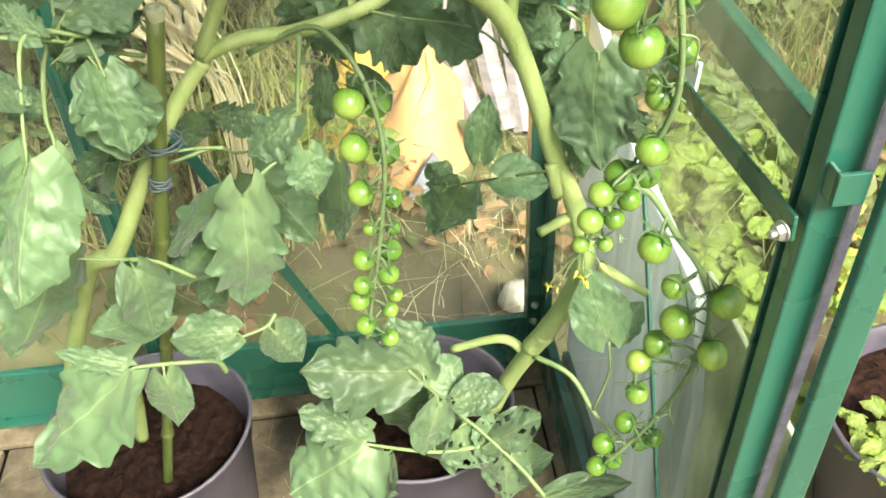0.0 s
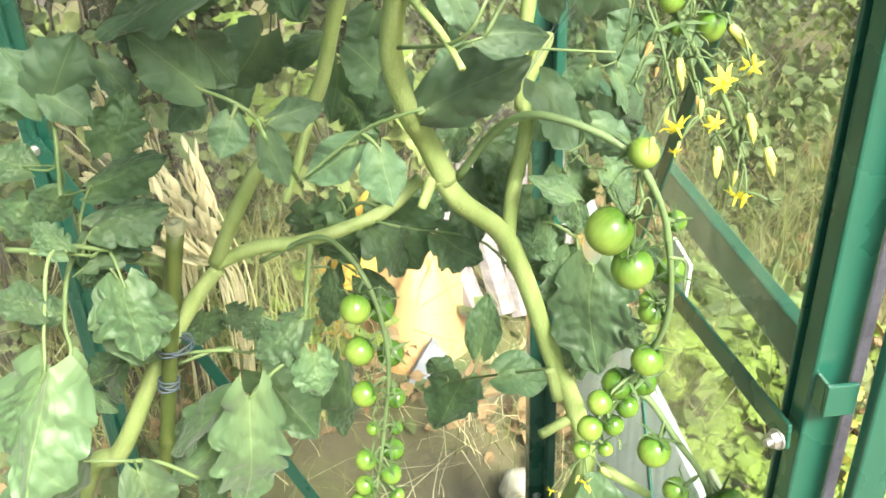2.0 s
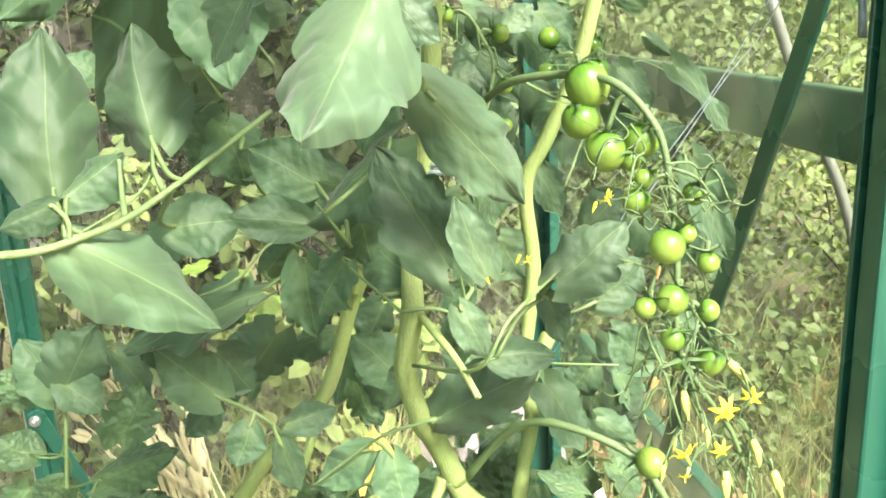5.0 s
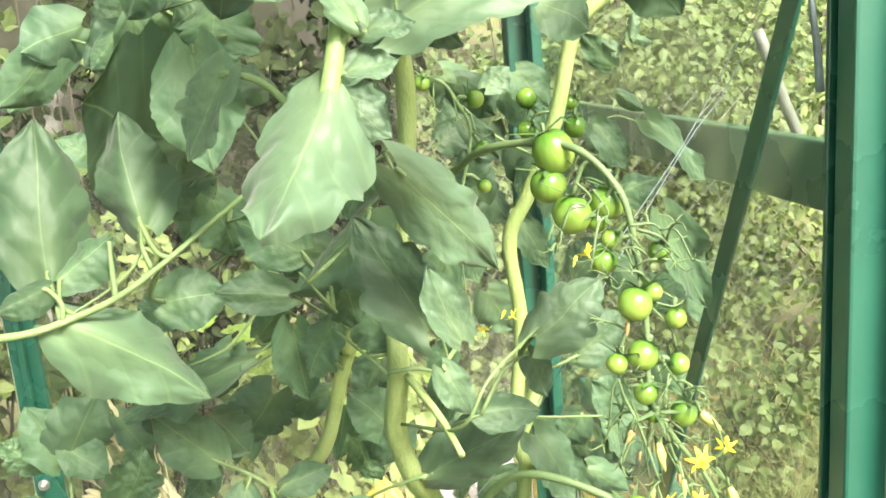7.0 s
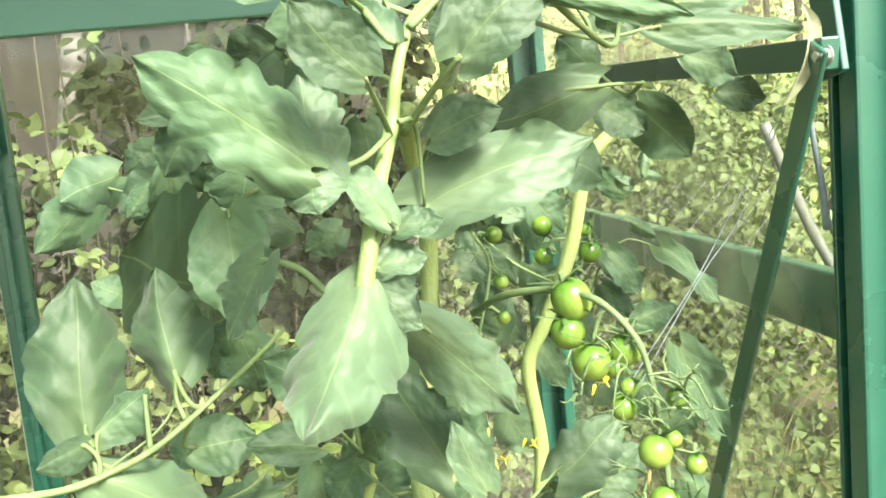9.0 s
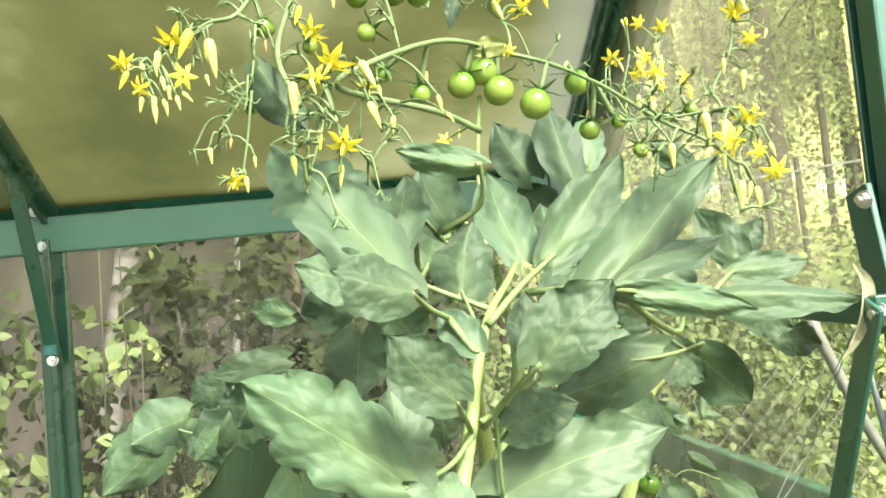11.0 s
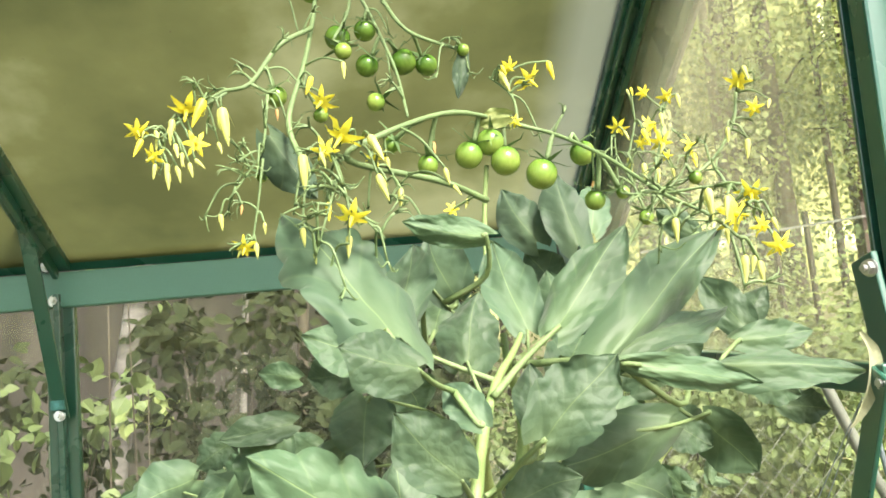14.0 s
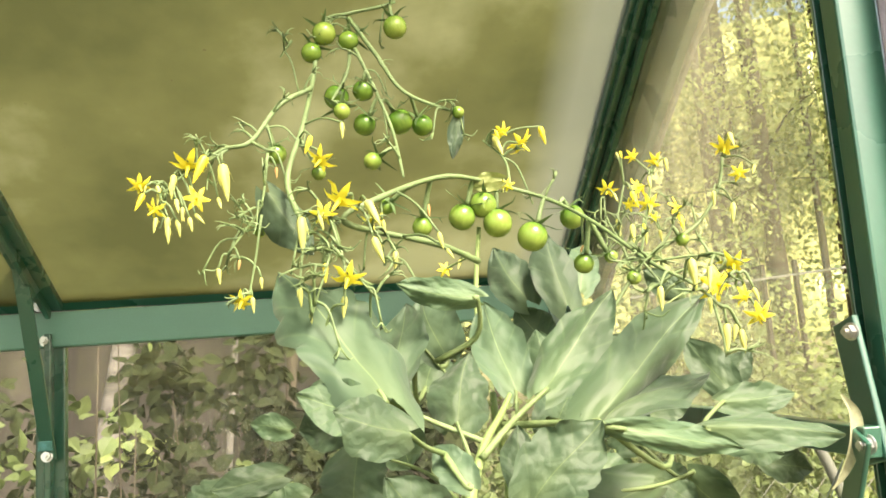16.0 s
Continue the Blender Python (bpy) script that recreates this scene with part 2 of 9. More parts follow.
def roof_mat():
    """Stained translucent roof sheet: olive film with paler cloudy patches, specks and faint streaks, and outside shade
    painted in as a gradient.
    """
    m = bpy.data.materials.new("roof_sheet")
    m.use_nodes = True
    N, L = m.node_tree.nodes, m.node_tree.links
    b = N["Principled BSDF"]
    co = N.new("ShaderNodeTexCoord")
    big, small, speck = N.new("ShaderNodeTexNoise"), N.new("ShaderNodeTexNoise"), N.new("ShaderNodeTexNoise")
    big.inputs["Scale"].default_value, big.inputs["Detail"].default_value = 4.5, 3
    small.inputs["Scale"].default_value, small.inputs["Detail"].default_value = 40.0, 5
    speck.inputs["Scale"].default_value, speck.inputs["Detail"].default_value = 160.0, 2
    cr, sp = N.new("ShaderNodeValToRGB"), N.new("ShaderNodeMapRange")
    e = cr.color_ramp.elements
    e[0].position, e[0].color = 0.34, (0.088, 0.096, 0.037, 1)
    e[1].position, e[1].color = 0.70, (0.28, 0.29, 0.15, 1)
    k = e.new(0.52)
    k.color = (0.138, 0.145, 0.056, 1)
    for n in (big, small, speck):
        L.new(co.outputs["Object"], n.inputs["Vector"])
    ad = N.new("ShaderNodeMath")
    ad.operation, ad.inputs[1].default_value = "MULTIPLY_ADD", 0.14
    L.new(small.outputs["Fac"], ad.inputs[0])
    sh = N.new("ShaderNodeMath")
    sh.operation, sh.inputs[1].default_value = "SUBTRACT", 0.07
    # darker left, paler right: shade from trees outside put into the colour
    across, shade_slope = N.new("ShaderNodeSeparateXYZ"), N.new("ShaderNodeMath")
    L.new(co.outputs["Object"], across.inputs[0])
    shade_slope.operation, shade_slope.inputs[1].default_value = "MULTIPLY_ADD", 0.30
    L.new(across.outputs[0], shade_slope.inputs[0])
    L.new(big.outputs["Fac"], shade_slope.inputs[2])
    L.new(shade_slope.outputs[0], sh.inputs[0])
    L.new(sh.outputs[0], ad.inputs[2])
    L.new(ad.outputs[0], cr.inputs[0])
    sp.inputs["From Min"].default_value, sp.inputs["From Max"].default_value = 0.74, 0.80
    L.new(speck.outputs["Fac"], sp.inputs["Value"])
    mx = N.new("ShaderNodeMix")
    mx.data_type = "RGBA"
    L.new(sp.outputs[0], mx.inputs["Factor"])
    L.new(cr.outputs[0], mx.inputs["A"])
    mx.inputs["B"].default_value = (0.10, 0.09, 0.04, 1)
    # paler grey towards the sheet's edge along the gable rafter
    rim, pale_rim = N.new("ShaderNodeMapRange"), N.new("ShaderNodeMix")
    rim.inputs["From Min"].default_value, rim.inputs["From Max"].default_value, rim.inputs["To Max"].default_value = 0.262, 0.300, 0.8
    L.new(across.outputs[0], rim.inputs["Value"])
    pale_rim.data_type = "RGBA"
    L.new(rim.outputs[0], pale_rim.inputs["Factor"])
    L.new(mx.outputs["Result"], pale_rim.inputs["A"])
    pale_rim.inputs["B"].default_value = (0.25, 0.27, 0.21, 1)
    tr = N.new("ShaderNodeBsdfTranslucent")
    L.new(pale_rim.outputs["Result"], tr.inputs[0])
    L.new(pale_rim.outputs["Result"], b.inputs["Base Color"])
    b.inputs["Roughness"].default_value = 0.4
    b.inputs["Specular IOR Level"].default_value = 0.2
    ms = N.new("ShaderNodeMixShader")
    ms.inputs[0].default_value = 0.6
    L.new(b.outputs[0], ms.inputs[1])
    L.new(tr.outputs[0], ms.inputs[2])
    L.new(ms.outputs[0], N["Material Output"].inputs[0])
    return m


GREEN = mat("green_powder_coat", (0.008, 0.070, 0.047), 0.28, 0.0, 0.10, 14, 500, 0.04, second=(0.010, 0.080, 0.053), spec=0.6)
for key, v in (("Coat Weight", 0.6), ("Coat Roughness", 0.3), ("Coat IOR", 1.6)):
    GREEN.node_tree.nodes["Principled BSDF"].inputs[key].default_value = v
# same paint as GREEN, made lighter: the sky's reflection put into the colour
EAVE_GREEN = mat("green_coat_sky_sheen", (0.085, 0.215, 0.175), 0.4, 0.0, 0.14, 14, 500, 0.04, second=(0.095, 0.235, 0.192), spec=0.5)
SCUFF = mat("scraped_turquoise_coat", (0.07, 0.30, 0.30), 0.5, 0, 0.4, 120, 500, 0.3, second=(0.03, 0.16, 0.14))
BOLT = mat("zinc_bolt", (0.62, 0.62, 0.6), 0.32, 0.9, 0.2, 200, 900, 0.1)
SEAL = mat("grey_seal", (0.44, 0.39, 0.46), 0.7, 0, 0.3, 60, 300, 0.3)
GLASS = glass_mat("wall_glass", 0.14, (0.62, 0.60, 0.50), True, base_dirt=0.02)
GLASS_HAZY = glass_mat("hazy_gable_glass", 0.34, (0.68, 0.66, 0.48), True, base_dirt=0.16)
GLASS_GABLE = glass_mat("gable_glass", 0.15, (0.62, 0.64, 0.46), True, base_dirt=0.02)
ROOF = roof_mat()
STEM = mat("tomato_stem", (0.28, 0.35, 0.135), 0.6, 0, 0.25, 60, 900, 0.5, second=(0.21, 0.285, 0.09), trans=0.06, stretch=(1, 1, 0.35))
PETIOLE = mat("petiole", (0.145, 0.205, 0.085), 0.6, 0, 0.2, 80, 900, 0.3, second=(0.115, 0.18, 0.062), trans=0.05)
TRUSS = mat("truss_stalk", (0.13, 0.20, 0.08), 0.55, 0, 0.22, 80, 900, 0.3, trans=0.1)
SHOOT = mat("young_shoot", (0.20, 0.29, 0.10), 0.5, 0, 0.16, 60, 900, 0.3, second=(0.17, 0.25, 0.085), trans=0.06, stretch=(1, 1, 0.35))
# young top leaves: a darker copy of LEAF, shade put into the colour
LEAF_YOUNG_SHADED = leaf_mat("young_tomato_leaf_shaded", (0.040, 0.082, 0.045), (0.068, 0.122, 0.071), (0.2, 0.29, 0.13), 0.26, 0.58, puffed=0.07)
LEAF = leaf_mat("tomato_leaf", (0.048, 0.100, 0.050), (0.082, 0.146, 0.078), (0.2, 0.29, 0.12), 0.29, 0.56, puffed=0.18)
# paler leaves; also stands for sheen and light on leaves, put into the colour
LEAF_PALE = leaf_mat("tomato_leaf_pale", (0.068, 0.124, 0.066), (0.100, 0.162, 0.094), (0.24, 0.33, 0.15), 0.24, 0.52, puffed=0.15)
LEAF_LOW = leaf_mat("lower_tomato_leaf", (0.048, 0.098, 0.043), (0.078, 0.14, 0.067), (0.19, 0.28, 0.11), 0.25, 0.46, puffed=0.42)
# darker leaf copy for inner and rear leaves: their shade put into the colour
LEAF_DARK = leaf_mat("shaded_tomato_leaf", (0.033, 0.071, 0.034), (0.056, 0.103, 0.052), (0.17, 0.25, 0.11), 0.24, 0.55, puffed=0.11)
LEAF_LOW_PALE = leaf_mat("lower_tomato_leaf_pale", (0.062, 0.118, 0.052), (0.092, 0.154, 0.078), (0.25, 0.34, 0.14), 0.22, 0.46, puffed=0.42)
FRUIT = mat("green_tomato", (0.165, 0.27, 0.04), 0.25, 0, 0.12, 40, 300, 0.02, second=(0.125, 0.235, 0.03), trans=0.12)
FRUIT_DARK = mat("dark_green_tomato", (0.10, 0.21, 0.03), 0.2, 0, 0.15, 40, 300, 0.02, second=(0.15, 0.31, 0.035), trans=0.1)


def shoulder(m, top, low):
    """Fruit skin: deeper green round the stalk, paler towards the blossom end, with faint streaks."""
    N, L = m.node_tree.nodes, m.node_tree.links
    b = N["Principled BSDF"]
    co, sep, rg, ns, ad, mx = (N.new("ShaderNode" + k) for k in ("TexCoord", "SeparateXYZ", "MapRange", "TexNoise", "Math", "Mix"))
    mp = N.new("ShaderNodeMapping")
    mp.inputs["Scale"].default_value = (3.5, 3.5, 0.7)
    L.new(co.outputs["Object"], mp.inputs[0])
    L.new(mp.outputs[0], ns.inputs["Vector"])
    ns.inputs["Scale"].default_value = 1.6
    L.new(co.outputs["Object"], sep.inputs[0])
    ad.operation, ad.inputs[1].default_value = "MULTIPLY_ADD", 1.1
    L.new(ns.outputs["Fac"], ad.inputs[0])
    L.new(sep.outputs[2], ad.inputs[2])
    rg.inputs["From Min"].default_value, rg.inputs["From Max"].default_value = -0.3, 1.4
    L.new(ad.outputs[0], rg.inputs["Value"])
    mx.data_type = "RGBA"
    L.new(rg.outputs[0], mx.inputs["Factor"])
    mx.inputs["A"].default_value, mx.inputs["B"].default_value = (*low, 1), (*top, 1)
    for n in [k.to_socket for k in b.inputs["Base Color"].links[0].from_node.outputs[0].links]:
        L.new(mx.outputs["Result"], n)
    b.inputs["Roughness"].default_value = 0.3


shoulder(FRUIT, (0.065, 0.16, 0.02), (0.23, 0.32, 0.065))
shoulder(FRUIT_DARK, (0.045, 0.125, 0.015), (0.15, 0.25, 0.04))
CALYX = mat("calyx", (0.075, 0.14, 0.045), 0.6, 0, 0.25, 80, 500, 0.2, trans=0.15)
PETAL = mat("yellow_petal", (0.96, 0.86, 0.06), 0.5, 0, 0.08, 150, 800, 0.1, second=(0.95, 0.84, 0.10), trans=0.3)
BUD = mat("pale_bud", (0.58, 0.60, 0.17), 0.55, 0, 0.2, 150, 800, 0.1, trans=0.2)
SPENT = mat("spent_flower", (0.62, 0.36, 0.14), 0.7, 0, 0.3, 150, 800, 0.2, trans=0.2)
CANE = mat("green_bamboo_cane", (0.040, 0.060, 0.015), 0.45, 0, 0.3, 20, 200, 0.2, second=(0.065, 0.085, 0.022), stretch=(6, 6, 1))
TWINE = mat("blue_grey_twine", (0.055, 0.08, 0.10), 0.6, 0, 0.3, 200, 900, 0.3)
STRING = mat("pale_blue_string", (0.26, 0.32, 0.35), 0.5, 0, 0.2, 200, 900, 0.2, trans=0.3)
POT = mat("dark_grey_plastic_pot", (0.042, 0.040, 0.054), 0.5, 0, 0.3, 25, 400, 0.12, second=(0.075, 0.070, 0.088))
SOIL = mat("dark_potting_soil", (0.026, 0.012, 0.007), 0.95, 0, 0.8, 90, 260, 1.0, second=(0.008, 0.004, 0.003), spec=0.1)
PAVER = mat("worn_concrete_slab", (0.17, 0.135, 0.085), 0.9, 0, 0.5, 14, 130, 0.7, second=(0.035, 0.028, 0.016))
EARTH = mat("garden_earth", (0.11, 0.085, 0.055), 0.95, 0, 0.45, 3, 40, 1.0, second=(0.13, 0.13, 0.05))
BOARD = mat("weathered_grey_board", (0.80, 0.84, 0.86), 0.75, 0, 0.2, 10, 120, 0.3, second=(0.62, 0.67, 0.70), stretch=(8, 8, 0.7), trans=0.5)
GREY_GREEN = mat("grey_green_sheet", (0.52, 0.56, 0.44), 0.55, 0, 0.35, 8, 90, 0.2, second=(0.28, 0.32, 0.21), stretch=(3, 3, 0.8), trans=0.4)
DRY = mat("dry_grass", (0.84, 0.74, 0.50), 0.8, 0, 0.3, 5, 60, 0.1, second=(0.58, 0.50, 0.27), trans=0.3)
GRASS = mat("grass_blade", (0.16, 0.20, 0.06), 0.7, 0, 0.35, 5, 60, 0.1, second=(0.24, 0.24, 0.10), trans=0.3)
MEADOW = mat("meadow_grass", (0.34, 0.37, 0.13), 0.7, 0, 0.35, 5, 60, 0.1, second=(0.36, 0.34, 0.15), trans=0.3)
SHRUB = mat("shrub_leaf", (0.090, 0.130, 0.040), 0.6, 0, 0.35, 4, 60, 0.1, second=(0.150, 0.185, 0.065), trans=0.3)
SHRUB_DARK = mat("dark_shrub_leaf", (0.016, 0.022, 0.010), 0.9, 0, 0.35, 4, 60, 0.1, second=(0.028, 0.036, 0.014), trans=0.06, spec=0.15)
LIME = mat("lime_green_leaf", (0.20, 0.26, 0.080), 0.6, 0, 0.3, 6, 80, 0.1, second=(0.27, 0.31, 0.11), trans=0.3)
BARK = mat("conifer_bark", (0.060, 0.046, 0.032), 0.95, 0, 0.4, 8, 40, 0.8, stretch=(4, 4, 0.6))
BIRCH = mat("birch_bark", (0.21, 0.185, 0.175), 0.85, 0, 0.6, 3.2, 20, 0.5, second=(0.055, 0.047, 0.042), stretch=(0.8, 0.8, 4.5))
ORANGE = mat("orange_plastic_sheet", (0.58, 0.30, 0.125), 0.5, 0, 0.15, 5, 40, 0.25, second=(0.62, 0.34, 0.15), trans=0.15)
YELLOW = mat("yellow_plastic_sheet", (0.72, 0.44, 0.07), 0.5, 0, 0.12, 5, 40, 0.25, second=(0.70, 0.42, 0.07), trans=0.15)
SLATE = mat("grey_stone", (0.24, 0.25, 0.30), 0.85, 0, 0.3, 20, 120, 0.4)
STAKE = mat("pale_weathered_wood", (0.48, 0.45, 0.38), 0.85, 0, 0.25, 20, 160, 0.4, second=(0.36, 0.33, 0.27), stretch=(6, 6, 0.5))
WIRE = mat("galvanised_wire", (0.18, 0.18, 0.16), 0.6, 0.3, 0.2, 50, 200, 0.1)
PLANK = mat("silvered_planks", (0.33, 0.28, 0.30), 0.85, 0, 0.4, 10, 80, 0.5, stretch=(1, 1, 6))
SPENT_LEAF = mat("withered_leaf", (0.36, 0.39, 0.26), 0.8, 0, 0.3, 60, 300, 0.4, second=(0.26, 0.27, 0.16), trans=0.2)
LITTER = mat("leaf_litter", (0.22, 0.13, 0.07), 0.8, 0, 0.4, 6, 60, 0.2, second=(0.30, 0.20, 0.10), trans=0.15)
WHITE = mat("white_plastic", (0.75, 0.76, 0.78), 0.5, 0, 0.1, 20, 200, 0.1)
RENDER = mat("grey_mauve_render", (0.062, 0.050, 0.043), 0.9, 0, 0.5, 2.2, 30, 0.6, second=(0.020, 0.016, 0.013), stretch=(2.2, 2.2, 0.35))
LIME_LEAF = leaf_mat("lime_leaf", (0.17, 0.26, 0.040), (0.24, 0.32, 0.06), (0.32, 0.40, 0.14), 0.35, 0.5, 5.0)
SHRUB_LEAF = leaf_mat("shrub_blade", (0.10, 0.155, 0.045), (0.15, 0.20, 0.065), (0.36, 0.46, 0.2), 0.35, 0.5, 6.0)
YELLOW_LEAF = leaf_mat("yellowing_leaf", (0.48, 0.42, 0.06), (0.42, 0.43, 0.10), (0.70, 0.62, 0.22), 0.35, 0.5, 5.0)


def forest_mat():
    """Far woodland: soft vertical patches of leaf green, trunk brown and painted sunlit gaps, all glowing by emission.
    """
    m = bpy.data.materials.new("far_woodland")
    m.use_nodes = True
    N, L = m.node_tree.nodes, m.node_tree.links
    b = N["Principled BSDF"]
    co, mp = N.new("ShaderNodeTexCoord"), N.new("ShaderNodeMapping")
    mp.inputs["Scale"].default_value = (1.0, 1.0, 0.55)
    L.new(co.outputs["Object"], mp.inputs[0])
    no = N.new("ShaderNodeTexNoise")
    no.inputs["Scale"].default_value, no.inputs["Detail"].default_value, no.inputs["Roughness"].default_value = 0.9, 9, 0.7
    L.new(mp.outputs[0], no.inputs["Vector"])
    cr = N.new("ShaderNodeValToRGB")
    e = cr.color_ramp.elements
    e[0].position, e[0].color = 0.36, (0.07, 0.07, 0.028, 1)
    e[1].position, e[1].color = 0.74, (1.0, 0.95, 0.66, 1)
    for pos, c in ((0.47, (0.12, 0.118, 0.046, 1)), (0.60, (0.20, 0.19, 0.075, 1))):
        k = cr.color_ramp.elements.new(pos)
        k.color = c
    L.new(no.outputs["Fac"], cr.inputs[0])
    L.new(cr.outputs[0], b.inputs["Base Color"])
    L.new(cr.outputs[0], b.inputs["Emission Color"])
    # the whole backdrop glows, in place of daylight falling on it
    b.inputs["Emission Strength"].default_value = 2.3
    b.inputs["Roughness"].default_value = 1.0
    return m


STRAW = mat("bleached_straw", (0.86, 0.76, 0.54), 0.75, 0, 0.2, 30, 300, 0.2, second=(0.74, 0.62, 0.40), trans=0.35)
FOREST = forest_mat()

# ---- building tools ----
WORLD = {}


def thing(name, place, label, category, group="", kind=""):
    """An Empty at a thing's base, which parents its parts."""
    ob = new(name)
    ob.empty_display_size = 0.05
    ob.matrix_basis = Matrix.Translation(place)
    WORLD[ob] = Matrix.Translation(place)
    return tagged(ob, label, category, group, kind)


def mesh_of(name, bm, material, smooth=True):
    me = bpy.data.meshes.new(name)
    bm.to_mesh(me)
    bm.free()
    me.materials.append(material)
    if smooth:
        me.polygons.foreach_set("use_smooth", [True] * len(me.polygons))
    return me


def put(name, me, parent=None, m=None, label=""):
    """An object on a mesh, at the world pose m, under a thing or a part."""
    ob = new(name, me)
    m = m or Matrix()
    WORLD[ob] = m
    if parent is None:
        ob.matrix_basis = m
    else:
        ob.parent = parent
        ob.matrix_basis = WORLD[parent].inverted() @ m
    if label:
        tagged(ob, label)
    return ob


def part(name, bm, material, parent, label="", smooth=True):
    return put(name, mesh_of(name, bm, material, smooth), parent, None, label)


def box(bm, lo, hi, bevel=0.0):
    r = bmesh.ops.create_cube(bm, size=1.0)
    vs = r["verts"]
    for v in vs:
        for i in range(3):
            v.co[i] = (lo[i] + hi[i]) / 2 + v.co[i] * (hi[i] - lo[i])
    if bevel:
        es = list({e for v in vs for e in v.link_edges})
        bmesh.ops.bevel(bm, geom=es, offset=bevel, segments=2, profile=0.5, affect="EDGES")
    return bm


def bar_bm(a, b, wide, deep, side=(0, 0, 1), bevel=0.0015):
    """A bevelled bar from a to b; wide across side, deep across the third way."""
    a, b = Vector(a), Vector(b)
    z = (b - a).normalized()
    x = Vector(side) - z * Vector(side).dot(z)
    x.normalize()
    y = z.cross(x)
    bm = bmesh.new()
    box(bm, (-wide / 2, -deep / 2, 0), (wide / 2, deep / 2, (b - a).length), bevel)
    m = Matrix((x, y, z)).transposed().to_4x4()
    m.translation = a
    bm.transform(m)
    return bm


def smooth_path(points, steps):
    """A smooth line through the points (Catmull-Rom)."""
    p = [Vector(q) for q in points]
    if len(p) == 2:
        return [p[0].lerp(p[1], i / steps) for i in range(steps + 1)]
    p = [2 * p[0] - p[1]] + p + [2 * p[-1] - p[-2]]
    out = []
    for i in range(1, len(p) - 2):
        for k in range(steps):
            t = k / steps
            out.append(0.5 * ((2 * p[i]) + (p[i + 1] - p[i - 1]) * t + (2 * p[i - 1] - 5 * p[i] + 4 * p[i + 1] - p[i + 2]) * t * t
                              + (3 * p[i] - p[i - 1] - 3 * p[i + 1] + p[i + 2]) * t ** 3))
    out.append(p[-2])
    return out


def tube_into(bm, points, r0, r1, sides=8, steps=5, swell=0.0, seed=0, cap=True):
    """A tapered tube along a smooth line; swell thickens it at the given points (nodes)."""
    line = smooth_path(points, steps)
    rings, n = [], len(line)
    prev = None
    for i, c in enumerate(line):
        d = (line[min(i + 1, n - 1)] - line[max(i - 1, 0)]).normalized()
        if prev is None:
            u = d.orthogonal().normalized()
        else:
            u = (prev - d * prev.dot(d)).normalized()
        prev = u
        w = d.cross(u)
        r = r0 + (r1 - r0) * i / (n - 1)
        k = i / steps
        r *= 1 + swell * max(0, 1 - abs(k - round(k)) * 4) + 0.03 * noise.noise((i * 0.7, seed, 0))
        rings.append([bm.verts.new(c + r * (math.cos(6.28318 * j / sides) * u + math.sin(6.28318 * j / sides) * w)) for j in range(sides)])
    for a, b in zip(rings, rings[1:]):
        for j in range(sides):
            bm.faces.new((a[j], a[(j + 1) % sides], b[(j + 1) % sides], b[j]))
    if cap:
        bm.faces.new(rings[0][::-1])
        bm.faces.new(rings[-1])
    return bm


def tube(points, r0, r1, **kw):
    return tube_into(bmesh.new(), points, r0, r1, **kw)


def lathe(profile, sides=32):
    """A turned shape from (radius, height) pairs."""
    bm = bmesh.new()
    rings = [[bm.verts.new((r * math.cos(6.28318 * j / sides), r * math.sin(6.28318 * j / sides), z)) for j in range(sides)] for r, z in profile]
    for a, b in zip(rings, rings[1:]):
        for j in range(sides):
            bm.faces.new((a[j], a[(j + 1) % sides], b[(j + 1) % sides], b[j]))
    return bm


def frame_of(base, tip, face):
    """A pose with y along base to tip and z as near to face as can be; returns it and the length."""
    base, tip = Vector(base), Vector(tip)
    y = tip - base
    n = y.length
    y.normalize()
    z = Vector(face) - y * Vector(face).dot(y)
    if z.length < 1e-3:
        z = y.orthogonal()
    z.normalize()
    x = y.cross(z)
    m = Matrix((x, y, z)).transposed().to_4x4()
    m.translation = base
    return m, n

# ---- ground, greenhouse frame and panes ----
FLOOR = -0.03
CORNER_X, WALL_Y, LEFT_X = 0.345, 1.05, -0.282

bm = bmesh.new()
bmesh.ops.create_grid(bm, x_segments=120, y_segments=120, size=1.0)
for v in bm.verts:
    # finer near the greenhouse, reaching far out
    for i in (0, 1):
        v.co[i] = math.copysign(abs(v.co[i]) ** 3 * 300 + abs(v.co[i]) * 6, v.co[i])
    away = v.co.length
    v.co.z = -0.10 + 0.05 * noise.noise((v.co.x * 1.1, v.co.y * 1.1, 0)) * min(1, max(0, v.co.y - 1.2)) + (0.10 * max(0, away - 6) if away < 60 else 5.4)
ground = part("ground", bm, EARTH, None)
tagged(ground, "bare brown garden earth with sparse weeds", "ground", kind="structure")

floor = thing("floor", (0, 0, FLOOR), "worn pale concrete slabs, dirty in the joints", "floor", kind="structure")
kerb = thing("foundation", (0, WALL_Y, FLOOR), "pale concrete foundation strip under the base rail", "foundation", kind="structure")


def post(name, x0, y0, x1, y1, z0, z1, label, bolts=()):
    """An aluminium profile: a web with two flanges, and a groove."""
    t = thing(name, ((x0 + x1) / 2, (y0 + y1) / 2, z0), label, "post", "greenhouse posts", "structure")
    bm = bmesh.new()
    box(bm, (x0, y0, z0), (x1, y1, z1), 0.002)
    part("profile", bm, GREEN, t, smooth=False)
    return t


wall_post = post("wall_post", LEFT_X - 0.017, WALL_Y, LEFT_X + 0.017, WALL_Y + 0.012, -0.03, 1.42, "dark green powder-coated aluminium glazing post")
